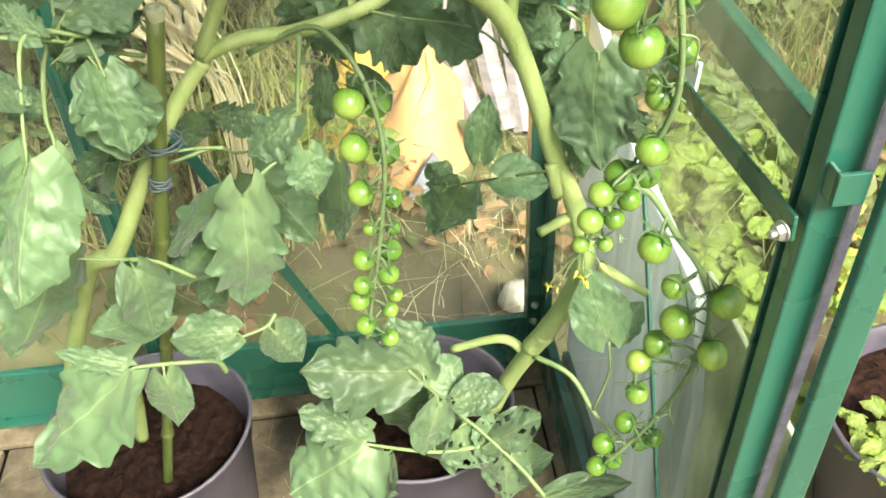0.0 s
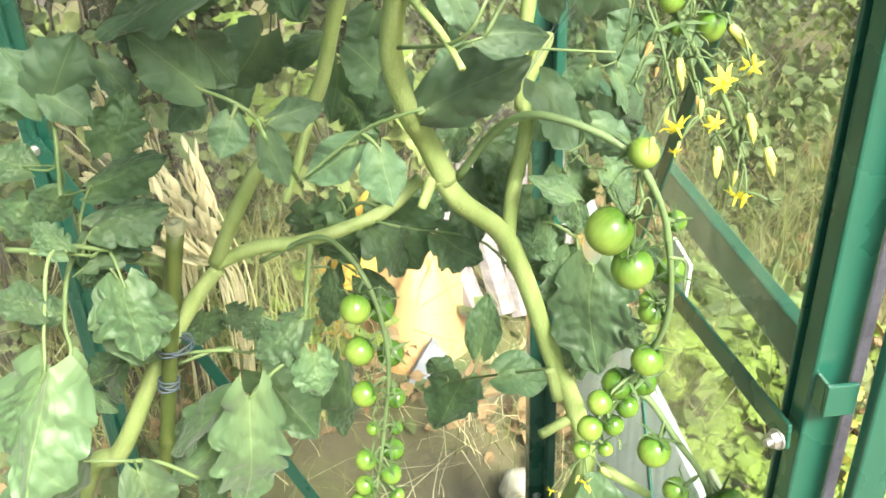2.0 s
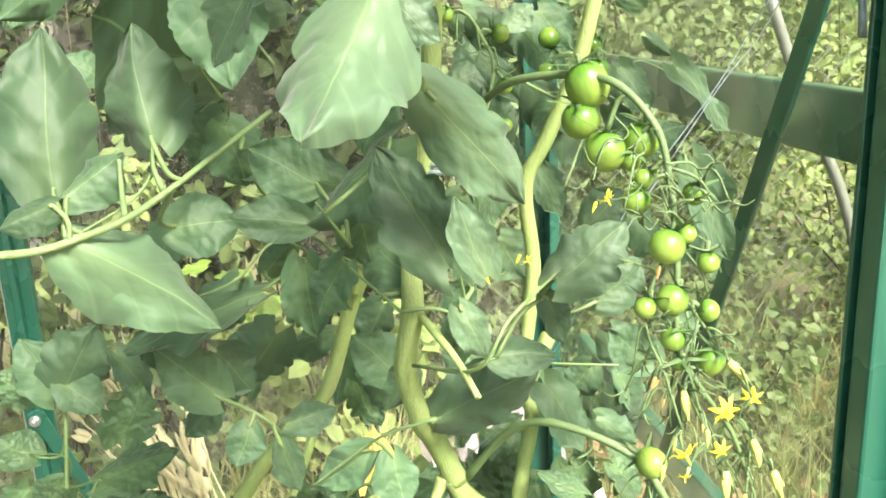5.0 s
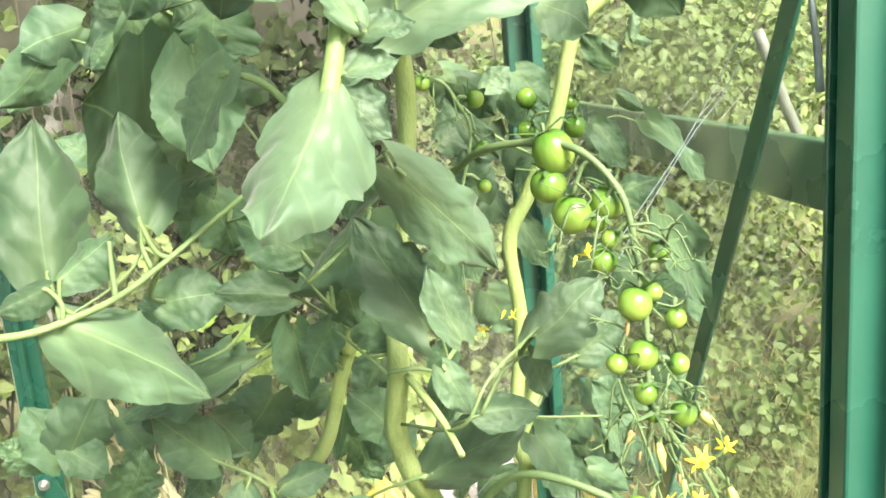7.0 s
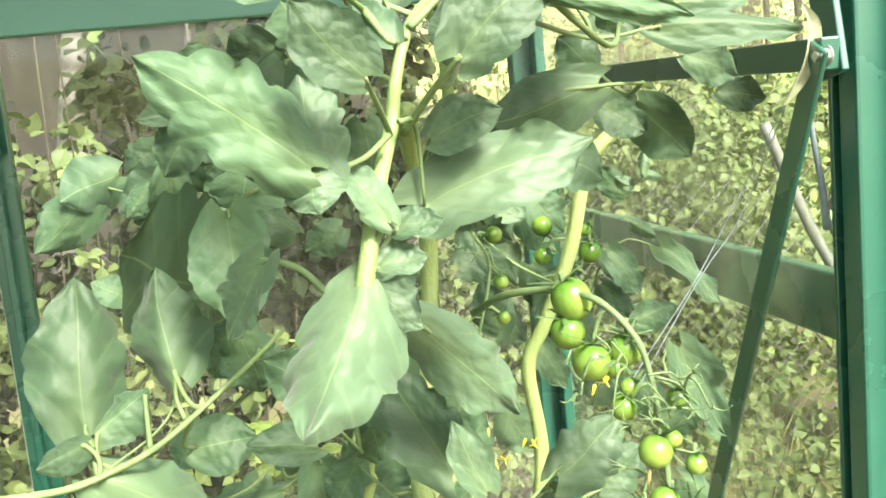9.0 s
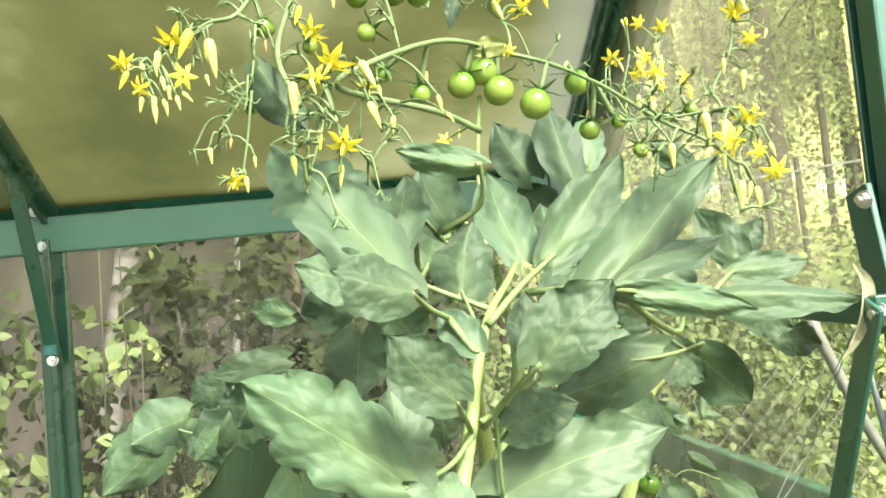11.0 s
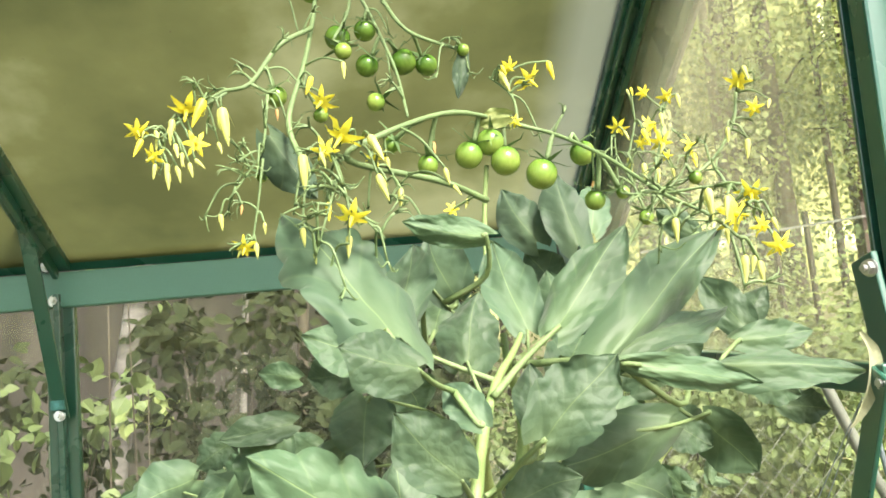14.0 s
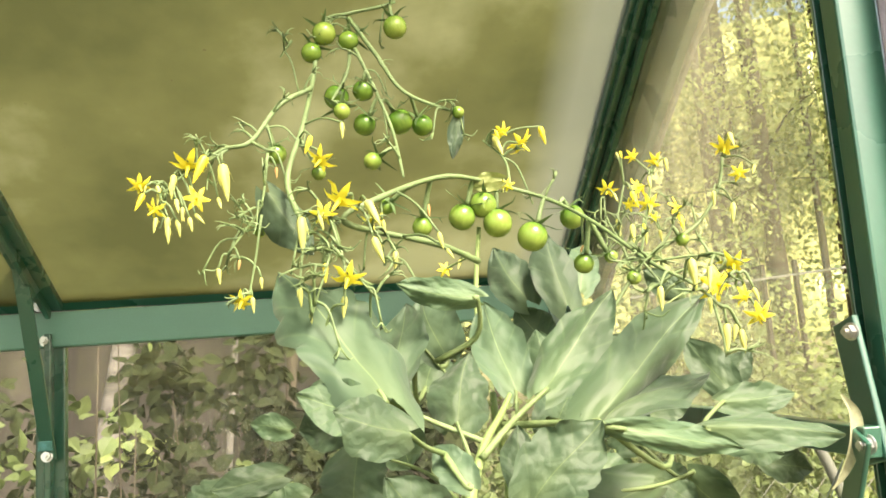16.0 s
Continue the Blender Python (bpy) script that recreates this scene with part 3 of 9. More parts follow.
bm = bmesh.new()
box(bm, (LEFT_X - 0.004, WALL_Y - 0.012, -0.03), (LEFT_X + 0.004, WALL_Y + 0.001, 1.42), 0.0015)
part("web", bm, GREEN, wall_post, smooth=False)
far_post = copy_thing(wall_post, Matrix.Translation((LEFT_X - 0.62, WALL_Y + 0.006, -0.03)))
corner_post = post("corner_post", CORNER_X - 0.028, WALL_Y - 0.002, CORNER_X + 0.012, WALL_Y + 0.03, -0.03, 1.47, "dark green powder-coated aluminium corner post")
bm = bmesh.new()
box(bm, (CORNER_X - 0.006, WALL_Y - 0.030, -0.03), (CORNER_X + 0.006, WALL_Y - 0.003, 1.47), 0.0015)
part("flange", bm, GREEN, corner_post, smooth=False)

door_post = post("door_post", 0.335, 0.393, 0.360, 0.410, -0.03, 1.72, "mid-green powder-coated aluminium door post")
bm = box(bmesh.new(), (0.340, 0.4105, -0.03), (0.347, 0.4175, 1.72), 0.0008)
box(bm, (0.336, 0.4180, -0.03), (0.347, 0.4215, 1.72), 0.0008)
part("channel", bm, GREEN, door_post, smooth=False)
bm = box(bmesh.new(), (0.3605, 0.3935, -0.03), (0.3680, 0.400, 1.72), 0.001)
for v_ in bm.verts:
    v_.co.x += 0.0006 * math.sin(v_.co.z * 90)
part("seal", bm, SEAL, door_post, "grey-lilac brush seal strip", smooth=False)
LEAN = 0.024
door_jamb = post("door_jamb", 0.360, 0.367, 0.3825, 0.3765, -0.03, 1.72, "mid-green powder-coated aluminium sliding door stile")
bm = box(bmesh.new(), (0.347, 0.3785, 0.804), (0.366, 0.3815, 0.826), 0.0006)
box(bm, (0.347, 0.3820, 0.804), (0.3495, 0.3925, 0.826), 0.0005)
part("clip", bm, GREEN, door_jamb, smooth=False)

for stile in (door_post, door_jamb):
    # the stiles lean outwards a little towards the top
    for ob in stile.children:
        for v in ob.data.vertices:
            v.co.x += LEAN * max(0.0, v.co.z + WORLD[ob].translation.z - 0.86)

rail = thing("base_rail_back", (0, WALL_Y, -0.03), "dark green aluminium base rail on the foundation", "rail", kind="structure")
bm = bmesh.new()
box(bm, (-1.6, WALL_Y - 0.014, -0.028), (CORNER_X - 0.03, WALL_Y - 0.001, 0.078), 0.002)
part("profile", bm, GREEN, rail, smooth=False)
bm = bmesh.new()
box(bm, (-1.6, WALL_Y - 0.03, -0.028), (CORNER_X - 0.03, WALL_Y - 0.0145, -0.022), 0.001)
part("lip", bm, GREEN, rail, smooth=False)
rail2 = thing("base_rail_gable", (CORNER_X, 0.7, -0.03), "dark green aluminium base rail under the gable", "rail", kind="structure")
bm = bmesh.new()
box(bm, (CORNER_X - 0.012, 0.42, -0.028), (CORNER_X + 0.002, WALL_Y - 0.031, 0.078), 0.002)
part("profile", bm, GREEN, rail2, smooth=False)

eave = thing("eave_beam", (0, WALL_Y, 1.40), "green aluminium eave beam, sky sheen coloured into its face above the wall panes", "beam", kind="structure")
bm = bmesh.new()
# the face takes the lighter green that imitates reflected sky
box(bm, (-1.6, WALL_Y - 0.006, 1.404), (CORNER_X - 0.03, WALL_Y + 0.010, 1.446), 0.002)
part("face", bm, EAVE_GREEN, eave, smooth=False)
part("gutter", bar_bm((-1.6, WALL_Y - 0.006, 1.4605), (CORNER_X - 0.03, WALL_Y - 0.006, 1.4605), 0.034, 0.006, (0, -0.75, 0.66)), GREEN, eave, smooth=False)

# roof: rises from the eave towards the camera
PITCH = radians(25.5)
RIDGE = 1.1
up = Vector((0, -math.cos(PITCH), math.sin(PITCH)))
out = Vector((0, math.sin(PITCH), math.cos(PITCH)))
foot = Vector((0, WALL_Y - 0.002, 1.452))


def roof_bar(name, x, wide, deep, label):
    t = thing(name, foot + Vector((x, 0, 0)), label, "rafter", "rafters", "structure")
    a = foot + Vector((x, 0, 0))
    part("profile", bar_bm(a, a + up * RIDGE, wide, deep, (1, 0, 0)), GREEN, t, smooth=False)
    part("web", bar_bm(a - out * (deep * 0.5 + 0.006), a + up * RIDGE - out * (deep * 0.5 + 0.006), 0.006, 0.0115, (1, 0, 0), 0.001), GREEN, t, smooth=False)
    return t


roof_bar("roof_bar", LEFT_X, 0.030, 0.010, "dark green aluminium roof glazing bar")
roof_bar("roof_bar", LEFT_X - 0.62, 0.030, 0.010, "dark green aluminium roof glazing bar")
gable_rafter = roof_bar("gable_rafter", CORNER_X + 0.001, 0.036, 0.014, "dark green ribbed aluminium gable rafter")
a = foot + Vector((CORNER_X + 0.027, 0, 0)) - out * 0.016
part("gable_flange", bar_bm(a, a + up * RIDGE, 0.010, 0.05, (1, 0, 0)), GREEN, gable_rafter, smooth=False)
for k in range(3):
    a = foot + Vector((CORNER_X - 0.011 + 0.010 * k, 0, 0)) - out * 0.0105
    part("rib", bar_bm(a, a + up * RIDGE, 0.0035, 0.007, (1, 0, 0), 0.0008), GREEN, gable_rafter, smooth=False)
a = foot + Vector((CORNER_X + 0.0345, 0, 0)) - out * 0.040
part("seal", bar_bm(a, a + up * RIDGE, 0.004, 0.010, (1, 0, 0), 0.0008), SEAL, gable_rafter, "grey glazing seal", smooth=False)

roof = thing("roof_pane", foot, "stained olive translucent roof sheet", "roof pane", "roof panes", "structure")
for x0, x1 in ((LEFT_X - 0.605, LEFT_X - 0.016), (LEFT_X + 0.016, CORNER_X - 0.017), (LEFT_X - 1.3, LEFT_X - 0.636)):
    a = foot + Vector(((x0 + x1) / 2, 0, 0)) + out * 0.004
    p = part("pane", bar_bm(a, a + up * RIDGE, x1 - x0, 0.004, (1, 0, 0), 0), ROOF, roof, smooth=False)
    p.data.materials.append(GLASS_GABLE)
    for poly in p.data.polygons:
        poly.material_index = 1 if poly.normal.z > 0.3 else 0


def pane(name, lo, hi, label):
    bm = box(bmesh.new(), lo, hi)
    p = part(name, bm, GLASS, None, smooth=False)
    p.visible_shadow = False
    return tagged(p, label, "window pane", "wall panes", "structure")


pane("window_1", (LEFT_X + 0.004, WALL_Y + 0.0135, 0.05), (CORNER_X - 0.01, WALL_Y + 0.0165, 1.42), "clear dusty horticultural glass pane in the side wall")
pane("window_2", (LEFT_X - 0.61, WALL_Y + 0.0135, 0.05), (LEFT_X - 0.004, WALL_Y + 0.0165, 1.42), "clear dusty horticultural glass pane in the side wall")
# the gable: a lower pane, and a dustier one above the horizontal brace
for name, edge, glass, label in (
        ("window_3", ((0.422, 0.05), (1.046, 0.05), (1.046, 1.298), (0.422, 1.269)), GLASS_GABLE, "rain-spotted glass pane in the gable"),
        ("window_4", ((0.422, 1.272), (1.046, 1.301), (1.046, 1.46), (0.422, 1.84)), GLASS_HAZY, "hazy dust-filmed glass pane in the gable peak")):
    bm = bmesh.new()
    vs = [bm.verts.new((CORNER_X + x, y, z)) for x in (0.003, 0.006) for y, z in edge]
    bm.faces.new(vs[:4]), bm.faces.new(vs[4:][::-1])
    for i in range(4):
        bm.faces.new((vs[i], vs[i + 4], vs[(i + 1) % 4 + 4], vs[(i + 1) % 4]))
    bmesh.ops.recalc_face_normals(bm, faces=bm.faces)
    p = part(name, bm, glass, None, smooth=False)
    p.visible_shadow = False
    tagged(p, label, "window pane", "wall panes", "structure")


def brace(a, b, wide, deep, side, label, name="brace"):
    t = thing(name, a, label, "brace", "braces", "structure")
    part("strip", bar_bm(a, b, wide, deep, side, 0.001), GREEN, t, smooth=False)
    return t


X = CORNER_X - 0.008
brace((X, 0.392, 0.779), (X, 0.72, 0.745), 0.018, 0.003, (0, 0, 1), "dark green flat brace bolted to the door post")
brace((X - 0.006, 0.392, 1.275), (X - 0.006, 0.70, 0.715), 0.016, 0.003, (0, 1, 0.5), "dark green diagonal brace in the gable")
brace((X, 0.392, 1.271), (X, 1.02, 1.300), 0.016, 0.010, (0, 0, 1), "dark green horizontal brace in the gable")
brace((X + 0.004, 0.66, 0.62), (X + 0.004, 0.40, 0.13), 0.007, 0.003, (0, 1, -0.5), "thin dark green lower brace in the gable")
brace((X + 0.007, 0.415, 1.335), (X + 0.006, 0.400, 1.260), 0.022, 0.004, (0, 1, 0), "dark green joining plate on the door post", "plate")
brace((LEFT_X, WALL_Y - 0.014, 0.765), (0.02, WALL_Y - 0.016, 0.06), 0.018, 0.003, (1, 0, 0), "dark green diagonal brace in the side wall")
knee = brace((LEFT_X + 0.0047, WALL_Y - 0.0175, 1.276), (LEFT_X - 0.015, WALL_Y - 0.106, 1.595), 0.0165, 0.004, (1, 0, 0), "dark green knee brace from post to roof bar")
part("scuff", box(bmesh.new(), (LEFT_X - 0.005, WALL_Y - 0.0275, 1.286), (LEFT_X + 0.0105, WALL_Y - 0.0180, 1.297), 0.0004), SCUFF, knee, "scraped turquoise patch", smooth=False)

# sliding door, pushed open across the outside of the gable
door = thing("sliding_door", (CORNER_X + 0.035, 0.7, 0), "green sliding greenhouse door pushed open outside the gable", "door", kind="structure")
for z, h in ((0.797, 0.034), (1.130, 0.040), (0.0, 0.05)):
    bm = box(bmesh.new(), (CORNER_X + 0.022, 0.402, z - h / 2), (CORNER_X + 0.034, 1.0, z + h / 2), 0.002)
    part("cross_rail", bm, GREEN, door, smooth=False)


def bolt_mesh():
    bm = bmesh.new()
    bmesh.ops.create_cone(bm, cap_ends=True, segments=16, radius1=0.0068, radius2=0.0068, depth=0.0012)
    r = bmesh.ops.create_cone(bm, cap_ends=True, segments=6, radius1=0.0054, radius2=0.0050, depth=0.0046)
    bmesh.ops.translate(bm, verts=r["verts"], vec=(0, 0, 0.0029))
    r = bmesh.ops.create_cone(bm, cap_ends=True, segments=10, radius1=0.0028, radius2=0.0024, depth=0.004)
    bmesh.ops.translate(bm, verts=r["verts"], vec=(0, 0, 0.0068))
    return mesh_of("bolt", bm, BOLT, False)


BOLT_MESH = bolt_mesh()


def bolt(x, y, z, way, turn=0, size=1.0):
    m = Vector(way).to_track_quat("Z", "Y").to_matrix().to_4x4()
    m.translation = (x, y, z)
    ob = put("bolt", BOLT_MESH, None, m @ pose(0, 0, 0, 0, 0, turn) @ Matrix.Scale(size, 4))
    tagged(ob, "bright zinc hex nut and bolt end", "bolt", "frame bolts")


bolt(LEFT_X, WALL_Y - 0.017, 0.753, (0, -1, 0))
bolt(LEFT_X + 0.003, WALL_Y - 0.021, 1.280, (0, -1, 0.1), 12)
bolt(LEFT_X - 0.003, WALL_Y - 0.008, 1.412, (0, -1, 0), 30)
bolt(LEFT_X - 0.007, WALL_Y - 0.018, 1.452, (0, -1, 0.2))
bolt(LEFT_X - 0.019, WALL_Y - 0.088, 1.529, (0, -1, 0.3))
bolt(0.013, WALL_Y - 0.019, 0.072, (0, -1, 0))
bolt(CORNER_X - 0.016, WALL_Y - 0.003, 0.092, (0, -1, 0))
bolt(CORNER_X - 0.018, WALL_Y - 0.003, 0.055, (0, -1, 0), 20)
bolt(X - 0.006, 0.395, 0.776, (-1, -0.3, 0))
bolt(X - 0.003, 0.393, 1.270, (-1, -0.4, 0), 15, 0.8)
bolt(X + 0.001, 0.400, 1.328, (-1, -0.4, 0), 25, 0.7)

# ---- tomato plant pieces ----
VEINS, SWEEP = 3.4, 0.85


def leaflet_mesh(seed, wide_at, lobes, deep, teeth, fine, fold, arch, pucker, cordate, wave, holes=0):
    """A leaf blade of length and width 1: y from base to tip, x across, z its upper side.
    Ovate, quilted between its side veins, with a wavy margin, lobes and blunt teeth."""
    rnd = random.Random(seed)
    nu, nv = 46, 8
    bm = bmesh.new()
    uvl = bm.loops.layers.uv.new("UVMap")
    ph, ph2, twist = rnd.uniform(0, 6), rnd.uniform(0, 6), rnd.uniform(-0.22, 0.22)
    bend = rnd.uniform(-0.05, 0.05)
    phase = {1: rnd.uniform(0, 0.5), -1: rnd.uniform(0.4, 0.9)}
    grow = {1: rnd.uniform(0.92, 1.06), -1: rnd.uniform(0.92, 1.06)}
    grid, uvs = [], {}
    for i in range(nu + 1):
        u = i / nu
        if u < wide_at:
            h = 0.5 * (1 - (0.97 * (wide_at - u) / wide_at) ** 2.5) ** 0.5
        else:
            r = (u - wide_at) / (1 - wide_at)
            h = 0.5 * (1 - r ** 2.0) ** 0.9
        row = []
        for j in range(-nv, nv + 1):
            s = j / nv
            q = abs(s)
            side = 1 if s >= 0 else -1
            run = lobes * u ** 0.92 + phase[side] + 0.10 * math.sin(ph + 5 * u + side)
            sinus = (1 - abs(math.sin(math.pi * run))) ** 1.15
            nick = (1 - abs(math.sin(math.pi * (teeth * u + phase[side] * 2 + 0.15 * math.sin(7 * u + ph2))))) ** 1.05
            inside = min(1.0, 6 * (1 - u)) * min(1.0, 8 * u)
            cut = (deep * (1.2 - 0.6 * u) * sinus + fine * nick) * inside
            x = s * h * grow[side] * (1 - cut * q ** 1.8 + 0.05 * noise.noise((u * 4, side * 3.0, seed)) * q ** 2)
            off = abs(s) * h
            y = u - cordate * max(0.0, 1 - u / wide_at) ** 2 * q ** 1.6 + 0.10 * q ** 1.5 * h * (1 - u) * 2 - 0.22 * deep * sinus * q ** 2 * inside
            quilt = 0.28 * abs(math.sin(math.pi * VEINS * (u - SWEEP * off + 0.5 * off * off))) ** 0.8 + 0.75 * noise.noise((u * 6.5, s * 3.6, seed * 2.3)) + 0.3
            z = -fold * q ** 1.5 * h * 1.4 - arch * u ** 2
            z += pucker * (quilt - 0.6) * min(1.0, 3.0 * q) * (1 - 0.5 * q ** 6) * min(1.0, 4 * h)
            z += 0.085 * noise.noise((u * 2.2, s * 1.4, seed * 1.7)) + pucker * 0.5 * noise.noise((u * 10, s * 5.5, seed * 0.7))
            z += wave * (math.sin(8.5 * u + ph + 2 * side) + 0.4 * math.sin(17 * u + ph2 + side)) * q ** 3 * min(1, 3 * h) + twist * s * h * u
            x += bend * math.sin(math.pi * u) + 0.015 * math.sin(6 * u + ph)
            row.append(bm.verts.new((x, y, z)))
            uvs[row[-1]] = (0.5 + s * h, u)
        grid.append(row)
    gaps = [(rnd.uniform(0.15, 0.85), rnd.choice((-1, 1)) * rnd.uniform(0.2, 0.85), rnd.uniform(0.03, 0.075)) for _ in range(holes)]
    for i, (a, b) in enumerate(zip(grid, grid[1:])):
        for j in range(len(a) - 1):
            u, s = (i + 0.5) / nu, (j + 0.5) / nv - 1
            if any(((u - gu) / gr) ** 2 + ((s - gs) / (gr * 2.2)) ** 2 < 1 + 0.5 * noise.noise((u * 30, s * 15, seed)) for gu, gs, gr in gaps):
                continue
            f = bm.faces.new((a[j], a[j + 1], b[j + 1], b[j]))
            for lp in f.loops:
                lp[uvl].uv = uvs[lp.vert]
    return bm


LEAF_SHAPES = {"lobed": [], "toothed": [], "round": [], "ovate": [], "eaten": []}
for kk in range(10):
    LEAF_SHAPES["lobed"].append((20 + kk, 0.36 + 0.03 * (kk % 3), 3.7 + 0.5 * (kk % 3), 0.24 + 0.05 * (kk % 3), 9, 0.06, -0.05 + 0.11 * (kk % 4), 0.08 + 0.10 * (kk % 3), 0.062, 0.17 + 0.03 * (kk % 3), 0.065))
    LEAF_SHAPES["toothed"].append((80 + kk, 0.33 + 0.03 * (kk % 3), 3.4 + 0.5 * (kk % 3), 0.09 + 0.05 * (kk % 3), 9, 0.035, -0.14 + 0.14 * (kk % 5), 0.05 + 0.10 * (kk % 4), 0.038, 0.17 + 0.03 * (kk % 3), 0.08))
for kk in range(8):
    LEAF_SHAPES["ovate"].append((110 + kk, 0.36 + 0.03 * (kk % 3), 2.4 + 0.4 * (kk % 3), 0.05 + 0.04 * (kk % 3), 6.5, 0.022, -0.08 + 0.10 * (kk % 4), 0.02 + 0.10 * (kk % 3), 0.030, 0.14 + 0.03 * (kk % 2), 0.055))
    LEAF_SHAPES["round"].append((50 + kk, 0.33 + 0.03 * (kk % 2), 2.3 + 0.3 * (kk % 3), 0.03 + 0.04 * (kk % 2), 6, 0.022, -0.12 + 0.14 * (kk % 5), 0.04 + 0.10 * (kk % 3), 0.032, 0.20, 0.06))
for kk in range(4):
    LEAF_SHAPES["eaten"].append((150 + kk, 0.40, 2.4, 0.12, 6.5, 0.06, 0.02 + 0.06 * kk, 0.10, 0.035, 0.10, 0.05, 7))
BLADES = {}
COUNT = {"leaf": 0}


def blade(kind, k, material):
    key = (kind, k, material.name)
    if key not in BLADES:
        BLADES[key] = mesh_of("leaflet", leaflet_mesh(*LEAF_SHAPES[kind][k]), material)
    return BLADES[key]


OPEN_SIDE = Vector((0.08, -0.15, 1.38))
WALKWAY = Vector((0.085, -0.02, 1.22))


LINES = {}


def leaflet(parent, base, tip, width, material=LEAF, kind="lobed", turn=None, tilt=None):
    """One blade from base to tip, its upper side towards the open side and the light, on a short stalk."""
    COUNT["leaf"] += 1
    n = COUNT["leaf"]
    rnd = random.Random(n * 7 + 1)
    base, tip = Vector(base), Vector(tip)
    tip = tip + (tip - WALKWAY).normalized() * (tip - base).length * (rnd.uniform(-0.38, 0.32) if tilt is None else tilt)
    turn = rnd.uniform(-26, 26) if turn is None else turn + rnd.uniform(-9, 9)
    width /= math.cos(radians(turn * 0.85))
    if base.z < 0.92:
        material = {LEAF: LEAF_LOW, LEAF_PALE: LEAF_LOW_PALE}.get(material, material)
    face = (OPEN_SIDE - base).normalized() + Vector((rnd.uniform(-0.15, 0.15), rnd.uniform(-0.1, 0.1), rnd.uniform(-0.15, 0.35)))
    m, length = frame_of(base, tip, face)
    if kind == "lobed" and base[2] > 0.92:
        kind = "toothed"
    shapes = LEAF_SHAPES[kind]
    m = m @ pose(0, 0, 0, 0, turn, 0) @ Matrix.Diagonal((width * 1.04, length * 1.03, (width + length) / 2, 1))
    ob = put("leaflet", blade(kind, rnd.randrange(len(shapes)), material), parent, m)
    q = min(LINES[parent], key=lambda c: (c - base).length)
    if 0.004 < (q - base).length < 0.05:
        ahead = (Vector(tip) - base).normalized()
        mid = q.lerp(base, 0.6) - ahead * (q - base).length * 0.2 - Vector((0, 0, 0.1 * (q - base).length))
        part("leaf_stalk", tube([q, mid, base, base + ahead * length * 0.06], 0.0013, 0.0009, sides=6, steps=4), PETIOLE, parent)
    return ob


def petiole(plant, r, *points):
    """A leaf's stalk; its blades become its children."""
    bm = tube(points, r, r * 0.6, sides=7, steps=6, seed=COUNT["leaf"])
    ob = part("leaf", bm, PETIOLE, plant)
    LINES[ob] = smooth_path(points, 6)
    return ob


def stem(plant, name, r0, r1, *points):
    bm = tube(points, r0, r1, sides=12, steps=9, swell=0.05, seed=len(points))
    return part(name, bm, SHOOT if name == "shoot" else STEM, plant, "pale green hairy stem" if name == "stem" else "")


def tomato_bm():
    prof = []
    for i in range(15):
        a = math.pi * i / 14
        r = math.sin(a) ** 0.92
        z = -math.cos(a) * 0.98
        if z > 0.8:
            z -= (z - 0.8) * 0.6 * (1 - r)
        prof.append((max(r, 0.002), z))
    return lathe(prof, 20)


def calyx_bm():
    bm = bmesh.new()
    for k in range(5):
        a = 2 * math.pi * k / 5
        c, s = math.cos(a), math.sin(a)
        pts = []
        for u, w, h in ((0, 0.12, 0.93), (0.35, 0.13, 1.02), (0.75, 0.10, 1.08 + 0.14 * (k % 2)), (1.10, 0.06, 1.08 + 0.3 * (k % 2)), (1.38, 0.01, 0.95 + 0.55 * ((k * 2) % 3) / 2)):
            pts.append([bm.verts.new((u * c - q * w * s, u * s + q * w * c, h - 0.04 * abs(q))) for q in (-1, 0, 1)])
        for p, q in zip(pts, pts[1:]):
            for j in range(2):
                bm.faces.new((p[j], p[j + 1], q[j + 1], q[j]))
    return bm


def flower_bm():
    bm = bmesh.new()
    for k in range(6):
        a = 2 * math.pi * k / 6
        c, s = math.cos(a), math.sin(a)
        pts = []
        for u, w, h in ((0.05, 0.13, 0.0), (0.35, 0.21, 0.05), (0.7, 0.15, -0.03 - 0.1 * (k % 3)), (1.05, 0.01, -0.18 - 0.2 * (k % 2))):
            pts.append([bm.verts.new((u * c - q * w * s, u * s + q * w * c, h - 0.05 * abs(q))) for q in (-1, 0, 1)])
        for p, q in zip(pts, pts[1:]):
            for j in range(2):
                bm.faces.new((p[j], p[j + 1], q[j + 1], q[j]))
    tube_into(bm, [(0, 0, -0.05), (0, 0, 0.3), (0, 0, 0.75)], 0.14, 0.04, sides=8, steps=3)
    return bm


def bud_bm():
    bm = lathe([(0.02, 0), (0.16, 0.06), (0.2, 0.2), (0.17, 0.5), (0.1, 0.8), (0.01, 1.0)], 9)
    for k in range(5):
        a = 2 * math.pi * k / 5
        c, s = math.cos(a), math.sin(a)
        p = [bm.verts.new(v) for v in ((0.15 * c - 0.06 * s, 0.15 * s + 0.06 * c, 0.05), (0.15 * c + 0.06 * s, 0.15 * s - 0.06 * c, 0.05), (0.34 * c, 0.34 * s, 0.55))]
        bm.faces.new(p)
    return bm


TOMATO = {m: mesh_of("tomato", tomato_bm(), m) for m in (FRUIT, FRUIT_DARK)}
CALYX_MESH = mesh_of("calyx", calyx_bm(), CALYX)
FLOWER_MESH = mesh_of("flower", flower_bm(), PETAL)
BUDS = {m: mesh_of("bud", bud_bm(), m) for m in (BUD, SPENT, PETAL)}


